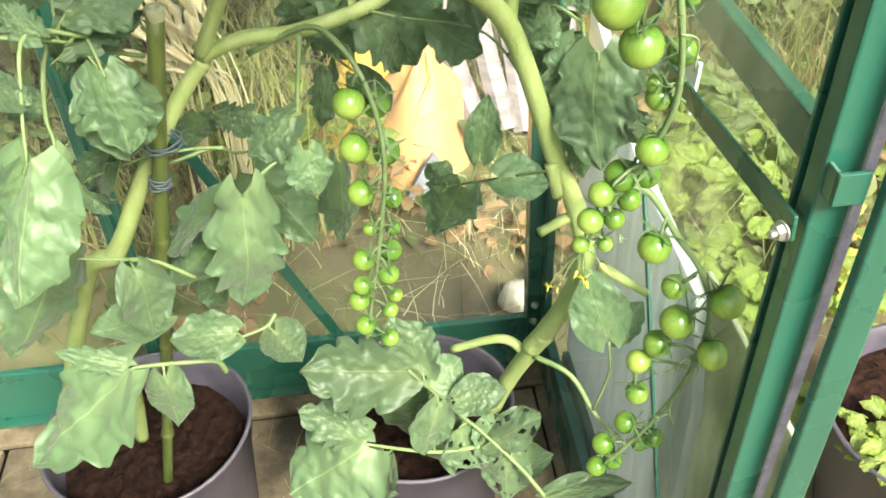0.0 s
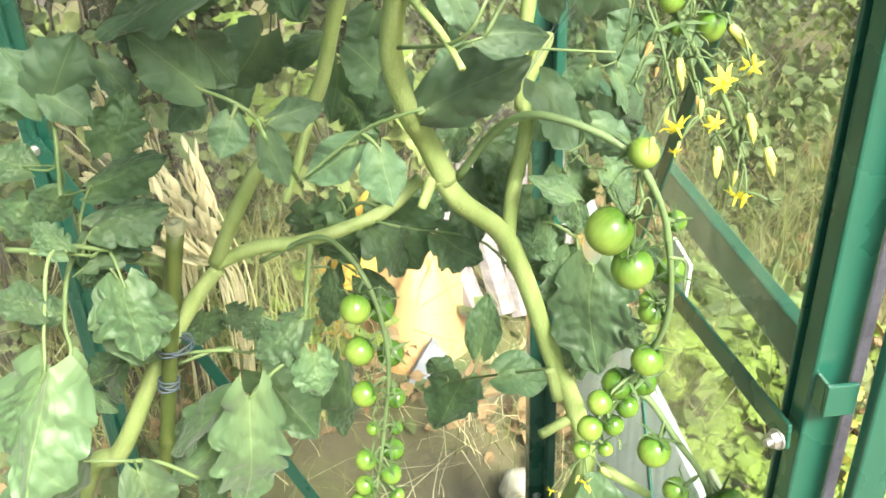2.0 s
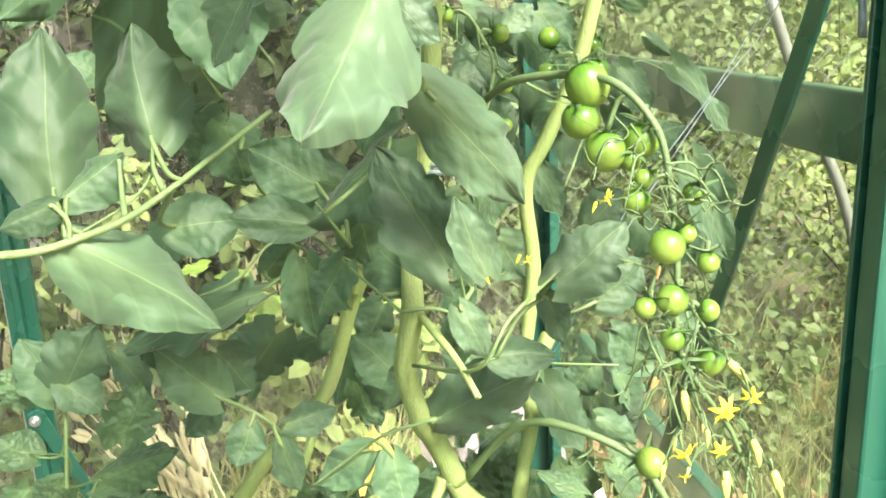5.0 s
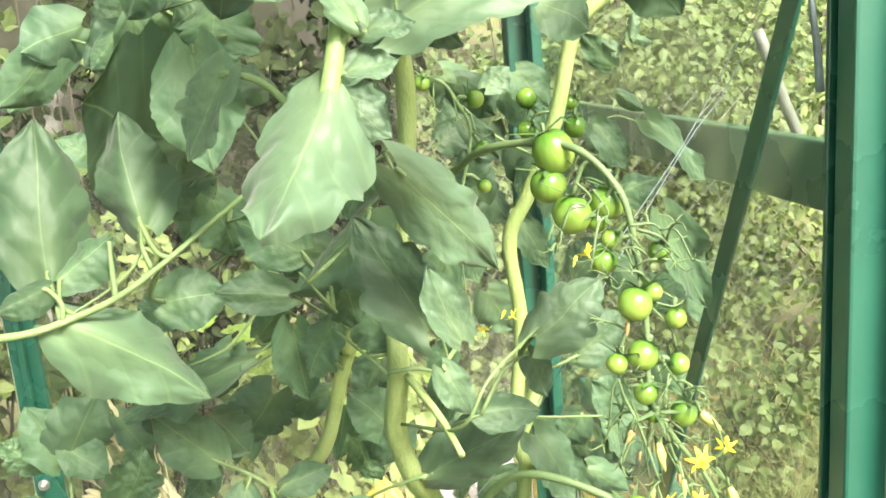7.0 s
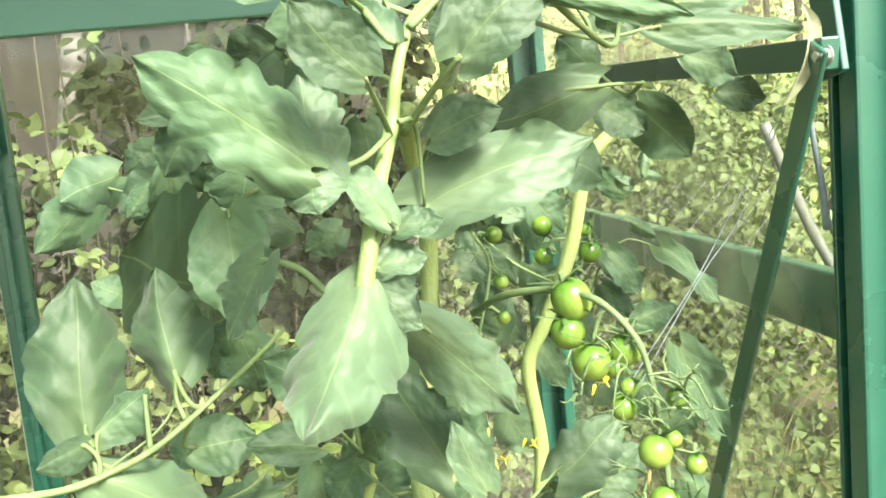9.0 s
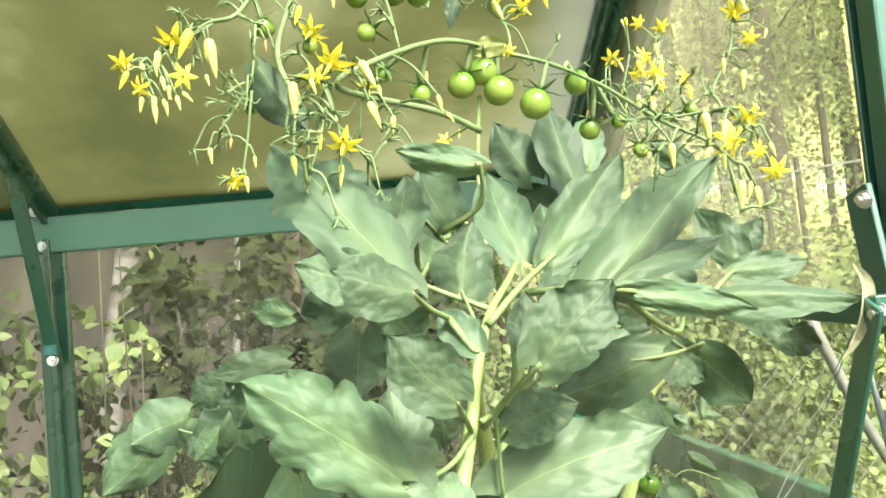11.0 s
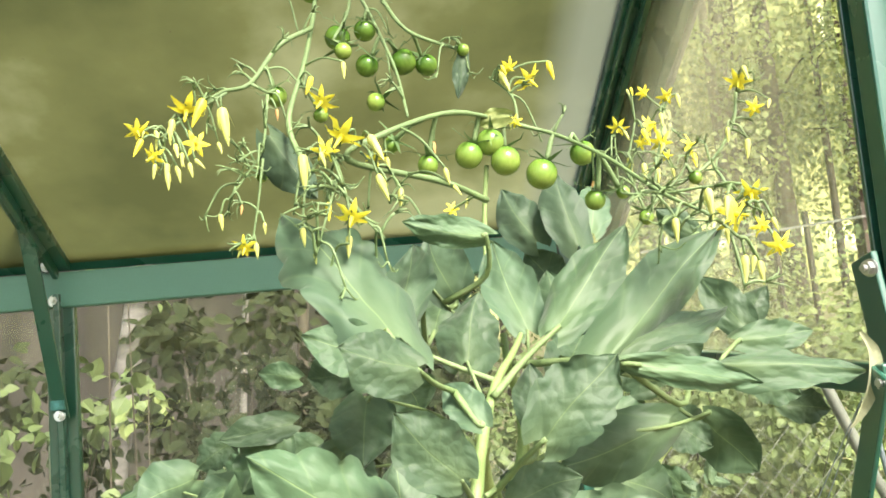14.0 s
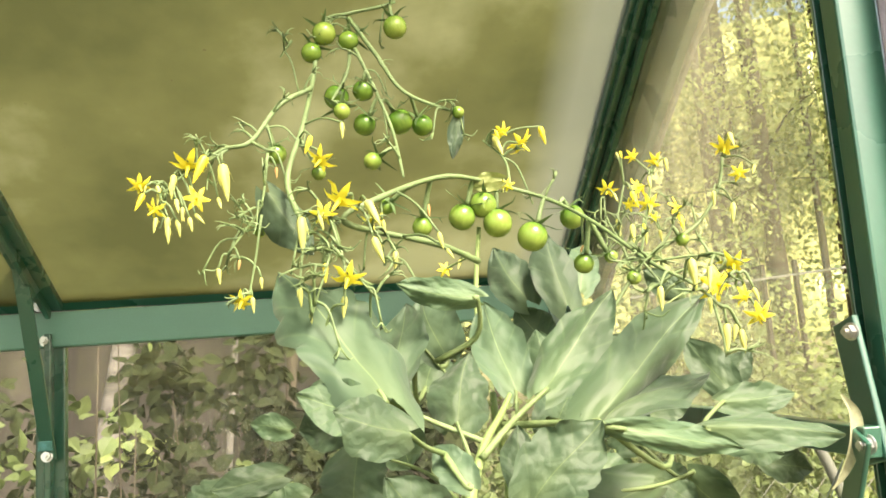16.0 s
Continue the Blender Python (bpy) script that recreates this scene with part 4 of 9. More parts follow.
def truss(plant, r0, r1, *points):
    """A fruit truss: its stalk is the part, fruit and flowers its pieces."""
    me = bpy.data.meshes.new("truss")
    me.materials.append(TRUSS)
    ob = put("truss", me, plant)
    bm = tube(points, r0 * 1.3, r1 * 1.35, sides=8, steps=6, swell=0.15)
    return {"ob": ob, "bm": bm, "line": smooth_path(points, 8), "r": r1, "n": 0}


def side_stalk(c, r, *points):
    tube_into(c["bm"], points, r * 1.45, r * 0.95, sides=7, steps=5)
    c["line"] += smooth_path(points, 8)


def old_sepals(c, count, seed):
    """Dried calyxes left along a stalk where flowers dropped: thin curled sepals on a short stub."""
    rnd = random.Random(seed)
    line = c["line"]
    for k in range(count):
        p = line[rnd.randrange(len(line) // 5, len(line))]
        way = Vector((rnd.uniform(-1, 1), rnd.uniform(-0.8, 0.3), rnd.uniform(-0.3, 1.0))).normalized()
        e = p + way * rnd.uniform(0.006, 0.012)
        tube_into(c["bm"], [p, p.lerp(e, 0.5) + Vector((0, 0, 0.001)), e], 0.0007, 0.0006, sides=5, steps=2)
        for j in range(4):
            d = (way * 0.6 + Vector((rnd.uniform(-1, 1), rnd.uniform(-1, 1), rnd.uniform(-1, 0.6)))).normalized() * rnd.uniform(0.005, 0.010)
            tube_into(c["bm"], [e, e + d * 0.5 + way * 0.002, e + d], 0.0006, 0.0001, sides=4, steps=2)


def hang(c, p, reach=0.0):
    """The stalk's point from which something at p hangs."""
    p = Vector(p)
    q = min(c["line"], key=lambda q: (q - p).length - 0.6 * (q.z - p.z) + abs((q - p).length - reach) * 0.2)
    return q if (q - p).length < 0.04 else min(c["line"], key=lambda q: (q - p).length)


def tomato(c, place, r, material=FRUIT, tall=1.0):
    c["n"] += 1
    rnd = random.Random(c["n"] * 13 + int(place[2] * 1e4))
    place = Vector(place)
    q = hang(c, place, 2 * r)
    way = (q - place).normalized() + Vector((rnd.uniform(-0.3, 0.3), rnd.uniform(-0.3, 0.3), rnd.uniform(0, 0.5)))
    way.normalize()
    m = way.to_track_quat("Z", "Y").to_matrix().to_4x4()
    m.translation = place
    m = m @ pose(0, 0, 0, 0, 0, rnd.uniform(0, 360))
    put("tomato", TOMATO[material], c["ob"], m @ Matrix.Diagonal((r, r, r * tall, 1)))
    put("calyx", CALYX_MESH, c["ob"], m @ Matrix.Translation((0, 0, r * (tall - 1))) @ Matrix.Diagonal((max(r * 1.2, 0.0085), max(r * 1.2, 0.0085), r, 1)))
    top = place + way * r * tall * 0.95
    knee = top.lerp(q, 0.45) + Vector((0, 0, 0.25 * r)) + way * r * 0.3
    if (q - top).length < 0.12:
        tube_into(c["bm"], [q, knee, top], 0.0010, 0.0012, sides=6, steps=4, swell=0.0)
        bmesh.ops.create_icosphere(c["bm"], subdivisions=1, radius=0.0013, matrix=Matrix.Translation(knee))


def flower(c, place, r):
    c["n"] += 1
    rnd = random.Random(c["n"] * 17 + int(place[2] * 1e4))
    place = Vector(place)
    q = hang(c, place, r)
    way = Vector((rnd.uniform(-0.5, 0.5), -0.6 + rnd.uniform(-0.4, 0.4), -0.45 + rnd.uniform(-0.5, 0.5))).normalized()
    m = way.to_track_quat("Z", "Y").to_matrix().to_4x4()
    m.translation = place
    put("flower", FLOWER_MESH, c["ob"], m @ pose(0, 0, 0, 0, 0, rnd.uniform(0, 360)) @ Matrix.Diagonal((r * 0.82, r * 0.82, r * 0.82, 1)))
    back = place - way * r * 0.1
    put("calyx", CALYX_MESH, c["ob"], m @ Matrix.Translation((0, 0, -0.55 * r)) @ Matrix.Diagonal((r * 0.45, r * 0.45, r * 0.5, 1)))
    for k in range(rnd.choice((1, 1, 2))):
        s = place + Vector((rnd.uniform(-1.6, 1.6), rnd.uniform(-0.8, 0.8), rnd.uniform(-0.6, 1.3))) * r
        e = s + Vector((rnd.uniform(-0.5, 0.5), rnd.uniform(-0.5, 0.2), -1.0)).normalized() * r * rnd.uniform(0.9, 1.5)
        bud(c, s, e, rnd.choice((PETAL, BUD, BUD)))
    if (q - back).length < 0.05:
        tube_into(c["bm"], [q, back.lerp(q, 0.4) - way * r * 0.5, back], 0.0006, 0.0006, sides=5, steps=4)


def bud(c, base, tip, material=BUD):
    base, tip = Vector(base), Vector(tip)
    n = (tip - base).length
    m = (tip - base).to_track_quat("Z", "Y").to_matrix().to_4x4()
    m.translation = base
    put("bud", BUDS[material], c["ob"], m @ Matrix.Diagonal((n * 0.62, n * 0.62, n * 0.9, 1)))
    q = hang(c, base, n * 0.5)
    if (q - base).length < 0.05:
        tube_into(c["bm"], [q, base.lerp(q, 0.5) + Vector((0, 0, 0.003)), base], 0.0006, 0.0005, sides=5, steps=4)


def finish(c):
    """Adds the fine pedicels with their curled sepals, and closes the truss."""
    me = c["ob"].data
    rnd = random.Random(c["n"] * 31 + len(c["line"]))
    for k in range(int(c["n"] * 0.7)):
        q = c["line"][rnd.randrange(len(c["line"]) // 5, len(c["line"]))]
        d = Vector((rnd.gauss(0, 1), rnd.gauss(0, 0.5), rnd.gauss(-1.1, 0.5))).normalized() * rnd.uniform(0.008, 0.022)
        e = q + d + Vector((0, 0, -0.004))
        tube_into(c["bm"], [q, q + d * 0.55 + Vector((0, 0, 0.004)), e], 0.0006, 0.0005, sides=5, steps=4)
        for i in range(3):
            w = Vector((rnd.gauss(0, 1), rnd.gauss(0, 1), rnd.gauss(-0.4, 0.6))).normalized() * rnd.uniform(0.005, 0.011)
            tube_into(c["bm"], [e, e + w * 0.6 + Vector((0, 0, -0.001)), e + w + Vector((0, 0, 0.002))], 0.0005, 0.0002, sides=4, steps=3)
    c["bm"].to_mesh(me)
    c["bm"].free()
    me.polygons.foreach_set("use_smooth", [True] * len(me.polygons))

# ---- the two tomato plants ----
left_plant = thing("tomato_plant", (-0.22, 0.75, 0.2), "leafy green tomato plant with unripe fruit, tied to a cane", "tomato plant", "tomato plants")
right_plant = thing("tomato_plant", (0.17, 0.70, 0.2), "tall green tomato plant with unripe trusses and yellow flowers", "tomato plant", "tomato plants")
stem(left_plant, "stem", 0.0100, 0.0060, (-0.2982, 0.7300, 0.2876), (-0.1839, 0.6600, 0.5700), (-0.1402, 0.6450, 0.6145), (-0.0955, 0.6400, 0.6957), (-0.0500, 0.6420, 0.7648), (-0.0258, 0.6420, 0.7929))
stem(left_plant, "stem", 0.0061, 0.0040, (-0.0272, 0.6420, 0.7979), (-0.0007, 0.6220, 0.8527), (0.0214, 0.6070, 0.8905), (0.0458, 0.5940, 0.9219), (0.0708, 0.5800, 0.9549), (0.0892, 0.5600, 1.0167), (0.1027, 0.5500, 1.0493), (0.0929, 0.5450, 1.0343), (0.1107, 0.5300, 1.0904), (0.1260, 0.5000, 1.1251))
stem(left_plant, "stem", 0.0058, 0.0058, (-0.0274, 0.6420, 0.7969), (0.0080, 0.6400, 0.8098), (0.0478, 0.6450, 0.8091), (0.1082, 0.6600, 0.8199), (0.1432, 0.6800, 0.8385))
stem(left_plant, "stub", 0.0034, 0.0027, (0.0623, 0.5850, 0.9320), (0.0490, 0.5750, 0.8988), (0.0403, 0.5700, 0.8809))
stem(left_plant, "old_shoot", 0.0081, 0.0074, (-0.1776, 0.6600, 0.4396), (-0.1940, 0.6900, 0.3576), (-0.2149, 0.7200, 0.2683))
twig = petiole(left_plant, 0.0018, (-0.0839, 0.5700, 0.8561), (-0.1135, 0.5500, 0.8701), (-0.1194, 0.5200, 0.8390), (-0.1217, 0.5000, 0.8083))
leaflet(twig, (-0.1211, 0.5000, 0.8075), (-0.1540, 0.4700, 0.7153), 0.0586, LEAF_PALE)
leaflet(twig, (-0.1242, 0.5000, 0.8035), (-0.1506, 0.4800, 0.7584), 0.0324)
leaflet(twig, (-0.1188, 0.5200, 0.8363), (-0.1287, 0.5200, 0.8495), 0.0210)
leaflet(twig, (-0.1054, 0.5500, 0.8681), (-0.1202, 0.5500, 0.8904), 0.0245)
leaflet(twig, (-0.1195, 0.5200, 0.8412), (-0.1461, 0.5200, 0.8591), 0.0326, LEAF, 'round')
leaflet(twig, (-0.0758, 0.5550, 0.8369), (-0.0750, 0.5500, 0.7728), 0.0505)
leaflet(twig, (-0.0974, 0.5700, 0.8518), (-0.0523, 0.6000, 0.8625), 0.0415)
leaflet(twig, (-0.1146, 0.6000, 0.8372), (-0.0996, 0.6000, 0.8090), 0.0238)
twig = petiole(left_plant, 0.0019, (-0.0636, 0.6200, 0.8125), (-0.0785, 0.6000, 0.8282), (-0.0964, 0.5700, 0.8529), (-0.1292, 0.5500, 0.8693))
leaflet(twig, (-0.0854, 0.6300, 0.9042), (-0.0661, 0.6300, 0.9460), 0.0433)
leaflet(twig, (-0.0969, 0.6000, 0.8902), (-0.0409, 0.6000, 0.9088), 0.0380)
leaflet(twig, (-0.0907, 0.5700, 0.8736), (-0.0402, 0.5700, 0.8875), 0.0385)
leaflet(twig, (-0.0855, 0.6600, 0.9649), (-0.0676, 0.6600, 0.9266), 0.0256)
twig = petiole(left_plant, 0.0018, (0.0313, 0.6200, 0.7165), (0.0040, 0.6000, 0.7118), (-0.0129, 0.5850, 0.7000))
leaflet(twig, (0.0037, 0.6400, 0.7444), (-0.0179, 0.6400, 0.7255), 0.0273)
leaflet(twig, (-0.1231, 0.6600, 0.7070), (-0.1582, 0.6600, 0.6775), 0.0315)
leaflet(twig, (-0.1438, 0.6800, 0.6610), (-0.1644, 0.6800, 0.6319), 0.0277)
twig = petiole(left_plant, 0.0019, (-0.0779, 0.6600, 0.6911), (-0.0396, 0.6700, 0.6959), (-0.0186, 0.6800, 0.6819), (0.0306, 0.7000, 0.6808))
leaflet(twig, (-0.0495, 0.6800, 0.6199), (-0.1151, 0.6800, 0.5813), 0.0473)
leaflet(twig, (-0.0737, 0.6900, 0.5741), (-0.1221, 0.6900, 0.5274), 0.0550)
leaflet(twig, (-0.0195, 0.7200, 0.6292), (0.0245, 0.7200, 0.5374), 0.0721)
leaflet(twig, (0.0622, 0.7200, 0.6321), (0.0635, 0.7200, 0.5259), 0.0419)
leaflet(twig, (-0.0633, 0.7500, 0.6844), (-0.0741, 0.7500, 0.6465), 0.0400)
leaflet(twig, (-0.0436, 0.7400, 0.6883), (-0.0236, 0.7400, 0.6706), 0.0314)
leaflet(twig, (-0.0766, 0.6600, 0.5612), (-0.0630, 0.6600, 0.5222), 0.0324, LEAF, 'round')
twig = petiole(left_plant, 0.0018, (0.1133, 0.6700, 0.8180), (0.0859, 0.6900, 0.8134), (0.0410, 0.7000, 0.7520), (0.0319, 0.6800, 0.6942), (0.0207, 0.6400, 0.6993))
leaflet(twig, (0.1099, 0.7000, 0.8089), (0.1378, 0.7000, 0.7372), 0.0642)
leaflet(twig, (0.0745, 0.7000, 0.8149), (0.0508, 0.7000, 0.7596), 0.0413)
leaflet(twig, (0.0629, 0.7000, 0.7468), (0.0464, 0.7000, 0.6864), 0.0306)
leaflet(twig, (0.0886, 0.6800, 0.7484), (0.1125, 0.6800, 0.7063), 0.0339, LEAF, 'round')
leaflet(twig, (0.1380, 0.7200, 0.8020), (0.1645, 0.7200, 0.7744), 0.0450)
leaflet(twig, (0.0837, 0.7300, 0.7714), (0.1073, 0.7300, 0.7457), 0.0359)
leaflet(twig, (0.1162, 0.7100, 0.8195), (0.1084, 0.7100, 0.7794), 0.0343)
twig = petiole(left_plant, 0.0016, (0.2605, 0.6600, 0.6432), (0.2134, 0.7200, 0.5959), (0.1733, 0.7700, 0.5547), (0.1619, 0.7800, 0.5413))
leaflet(twig, (0.2056, 0.7900, 0.5747), (0.2146, 0.7900, 0.6415), 0.0399, LEAF, 'round')
leaflet(twig, (0.2101, 0.7000, 0.6113), (0.2612, 0.7000, 0.5981), 0.0491, LEAF, 'round')
leaflet(twig, (0.1835, 0.7800, 0.5475), (0.1499, 0.7800, 0.4814), 0.0679)
leaflet(twig, (0.1694, 0.7900, 0.5443), (0.1533, 0.7900, 0.5687), 0.0303, LEAF, 'round')
cluster = truss(left_plant, 0.0018, 0.0011, (0.0078, 0.6450, 0.7941), (0.0546, 0.6300, 0.8191), (0.0783, 0.6100, 0.8122), (0.0953, 0.5950, 0.7813), (0.1027, 0.5900, 0.7228), (0.0929, 0.5900, 0.6438), (0.0761, 0.5900, 0.5535), (0.0708, 0.5900, 0.5251))
tomato(cluster, (0.0805, 0.5900, 0.7748), 0.0122)
tomato(cluster, (0.0805, 0.5900, 0.7345), 0.0118)
tomato(cluster, (0.0811, 0.5900, 0.6914), 0.0109)
tomato(cluster, (0.0853, 0.5900, 0.6540), 0.0061)
tomato(cluster, (0.0765, 0.5900, 0.6210), 0.0096)
tomato(cluster, (0.0732, 0.5900, 0.5920), 0.0089)
tomato(cluster, (0.0685, 0.5900, 0.5744), 0.0095)
tomato(cluster, (0.0715, 0.5900, 0.5434), 0.0092)
tomato(cluster, (0.0967, 0.5900, 0.6019), 0.0093)
tomato(cluster, (0.0944, 0.5900, 0.5592), 0.0076)
tomato(cluster, (0.1007, 0.5900, 0.5763), 0.0065)
tomato(cluster, (0.0915, 0.5900, 0.5232), 0.0083)
tomato(cluster, (0.1005, 0.6050, 0.7625), 0.0108, FRUIT_DARK)
tomato(cluster, (0.1052, 0.6050, 0.7188), 0.0112, FRUIT_DARK)
tomato(cluster, (0.1062, 0.6050, 0.6723), 0.0089, FRUIT_DARK)
tomato(cluster, (0.1047, 0.6050, 0.6399), 0.0063, FRUIT_DARK)
tomato(cluster, (0.1009, 0.6050, 0.6157), 0.0098, FRUIT_DARK)
finish(cluster)
twig = petiole(left_plant, 0.0010, (0.0856, 0.5000, 1.0550), (0.0540, 0.4700, 1.0876), (0.0297, 0.4600, 1.0705), (-0.0001, 0.4600, 1.0604))
leaflet(twig, (0.0305, 0.4800, 1.0641), (0.0157, 0.4800, 1.0367), 0.0247)
leaflet(twig, (0.0039, 0.6600, 0.9200), (0.0090, 0.6600, 0.9742), 0.0367)
leaflet(twig, (0.0766, 0.6200, 0.9791), (0.0367, 0.6200, 0.9695), 0.0269)
leaflet(twig, (0.0414, 0.5000, 1.0616), (0.0619, 0.5000, 1.0799), 0.0191)
twig = petiole(left_plant, 0.0015, (0.0548, 0.5500, 0.9011), (0.0397, 0.4800, 0.9767), (0.0110, 0.4850, 0.9947), (0.0080, 0.4850, 0.9963))
leaflet(twig, (0.0109, 0.4850, 0.9940), (-0.0211, 0.4850, 1.0264), 0.0348)
leaflet(twig, (0.0060, 0.5000, 0.9858), (-0.0146, 0.5000, 0.9660), 0.0232)
leaflet(twig, (0.0272, 0.4700, 0.9825), (0.0181, 0.4700, 0.9583), 0.0228, LEAF, 'round')
leaflet(twig, (0.0436, 0.4700, 0.9698), (0.0520, 0.4700, 0.9393), 0.0199, LEAF, 'round')
leaflet(twig, (0.0472, 0.4870, 0.9734), (0.0756, 0.4870, 0.9825), 0.0203, LEAF, 'round')
twig = petiole(left_plant, 0.0012, (0.1293, 0.4400, 0.9900), (0.1037, 0.4500, 0.9794), (0.0880, 0.4600, 0.9657), (0.0579, 0.4700, 0.9405))
leaflet(twig, (0.0928, 0.4630, 0.9638), (0.0630, 0.4630, 0.9456), 0.0262, LEAF, 'round')
leaflet(twig, (0.1052, 0.4550, 0.9630), (0.1118, 0.4550, 0.9267), 0.0239, LEAF, 'round')
leaflet(twig, (0.1304, 0.4500, 0.9846), (0.1821, 0.4500, 1.0057), 0.0372)
leaflet(twig, (0.1190, 0.6600, 0.9429), (0.0922, 0.6600, 0.9012), 0.0435)
leaflet(twig, (0.1245, 0.5500, 0.9723), (0.1064, 0.5500, 0.9449), 0.0246)
leaflet(twig, (0.0916, 0.6800, 0.9132), (0.1077, 0.6800, 0.8716), 0.0322)
leaflet(twig, (0.1167, 0.6600, 0.9848), (0.0973, 0.6600, 0.9494), 0.0305)
leaflet(twig, (0.0846, 0.7000, 0.9356), (0.0721, 0.7000, 0.8863), 0.0374)
leaflet(twig, (0.0472, 0.7200, 0.8041), (0.0443, 0.7200, 0.7651), 0.0400)
twig = petiole(left_plant, 0.0016, (-0.1237, 0.6200, 0.8776), (-0.1358, 0.6800, 0.9052), (-0.1388, 0.6900, 0.9394))
leaflet(twig, (-0.1417, 0.6900, 0.9205), (-0.1566, 0.6900, 0.9713), 0.0430)
leaflet(twig, (-0.1417, 0.6900, 0.9205), (-0.1100, 0.6900, 0.9628), 0.0521)
leaflet(twig, (-0.1362, 0.6900, 0.9344), (-0.1099, 0.6900, 0.9079), 0.0356, LEAF, 'round')
leaflet(twig, (-0.1650, 0.6900, 0.8713), (-0.1944, 0.6900, 0.8891), 0.0381, LEAF, 'round')
leaflet(twig, (-0.1749, 0.6900, 0.8446), (-0.1994, 0.6900, 0.8061), 0.0343)
leaflet(twig, (-0.1627, 0.7000, 0.9182), (-0.1891, 0.7000, 0.9398), 0.0312)
leaflet(twig, (-0.1372, 0.6600, 0.8620), (-0.1602, 0.6600, 0.8349), 0.0307, LEAF, 'round')
twig = petiole(left_plant, 0.0010, (-0.1025, 0.6200, 0.8809), (-0.1258, 0.6300, 0.8747), (-0.1340, 0.6600, 0.8834), (-0.1710, 0.6900, 0.8744))
twig = petiole(left_plant, 0.0008, (0.0070, 0.4000, 1.1532), (0.0075, 0.3850, 1.1409), (-0.0007, 0.3720, 1.1316), (-0.0216, 0.3570, 1.1219))
leaflet(twig, (-0.0205, 0.5700, 1.2426), (-0.0157, 0.5700, 1.1969), 0.0395)
leaflet(twig, (-0.0506, 0.5700, 1.2404), (-0.1012, 0.5700, 1.2043), 0.0311)
leaflet(twig, (0.0528, 0.5000, 1.2445), (0.0191, 0.5000, 1.2165), 0.0352)
leaflet(twig, (-0.0076, 0.5500, 1.2667), (0.0095, 0.5500, 1.2383), 0.0282)
leaflet(twig, (-0.0154, 0.5700, 1.2603), (-0.0403, 0.5700, 1.2466), 0.0254)
leaflet(twig, (0.0932, 0.5000, 1.2028), (0.0720, 0.5000, 1.1919), 0.0232)
leaflet(twig, (0.0675, 0.4800, 1.2046), (0.0508, 0.4800, 1.2225), 0.0253)
leaflet(twig, (-0.0335, 0.5000, 1.1751), (-0.0507, 0.5000, 1.1871), 0.0194, LEAF, 'round')
twig = petiole(left_plant, 0.0007, (0.0591, 0.4600, 1.1798), (0.0188, 0.5500, 1.2283), (-0.0187, 0.5700, 1.2350), (-0.0535, 0.5700, 1.2397))
leaflet(twig, (0.0585, 0.5500, 1.3233), (0.0491, 0.5500, 1.3032), 0.0282)
leaflet(twig, (0.0704, 0.5200, 1.2955), (0.0486, 0.5200, 1.3076), 0.0201)
leaflet(twig, (0.0869, 0.4700, 1.1146), (0.0459, 0.4700, 1.1323), 0.0340)
leaflet(twig, (-0.0169, 0.5000, 1.0137), (-0.0229, 0.5000, 1.0417), 0.0290)
leaflet(twig, (0.1198, 0.5500, 1.0460), (0.1043, 0.5500, 1.0284), 0.0289)
leaflet(twig, (0.0976, 0.5500, 1.0366), (0.0815, 0.5500, 1.0602), 0.0322)
leaflet(twig, (0.1200, 0.6200, 0.9437), (0.0968, 0.6200, 0.9726), 0.0415)
leaflet(twig, (0.0381, 0.6000, 0.9897), (0.0114, 0.6000, 0.9543), 0.0434)
leaflet(twig, (0.0140, 0.5200, 1.2514), (-0.0145, 0.5200, 1.2315), 0.0326)
leaflet(twig, (0.0453, 0.5000, 1.2543), (0.0191, 0.5000, 1.2443), 0.0347, LEAF, 'round')
leaflet(twig, (-0.0140, 0.5200, 1.2346), (-0.0030, 0.5200, 1.2008), 0.0295)
leaflet(twig, (-0.0659, 0.5500, 1.2392), (-0.0883, 0.5500, 1.2039), 0.0308)
leaflet(twig, (0.0644, 0.5200, 1.0452), (0.0718, 0.5200, 1.0179), 0.0319)
twig = petiole(left_plant, 0.0022, (-0.1640, 0.6000, 0.8480), (-0.1300, 0.5850, 0.8510), (-0.0940, 0.5750, 0.8500))
leaflet(twig, (-0.0940, 0.5750, 0.8500), (-0.0510, 0.6000, 0.8750), 0.0470, LEAF, 'lobed', 15, 0)
leaflet(twig, (-0.1050, 0.5850, 0.8450), (-0.1190, 0.6000, 0.8080), 0.0290, LEAF, 'toothed', -10, 0)
leaflet(twig, (-0.0780, 0.5600, 0.8310), (-0.0750, 0.5500, 0.7680), 0.0602, LEAF_PALE, 'toothed', 12, 0)
twig = petiole(left_plant, 0.0021, (-0.1120, 0.5800, 0.8510), (-0.1190, 0.5700, 0.8320), (-0.1240, 0.5600, 0.8040), (-0.1220, 0.5500, 0.7860), (-0.1380, 0.5450, 0.7750))
leaflet(twig, (-0.1370, 0.5450, 0.7750), (-0.1750, 0.5300, 0.6760), 0.0769, LEAF_PALE, 'lobed', 10, 0)
leaflet(twig, (-0.1290, 0.5700, 0.8090), (-0.1610, 0.5800, 0.8110), 0.0272, LEAF, 'toothed', 0, 0)
twig = petiole(left_plant, 0.0009, (-0.0950, 0.5750, 0.8500), (-0.1040, 0.5730, 0.8430), (-0.1140, 0.5720, 0.8360))
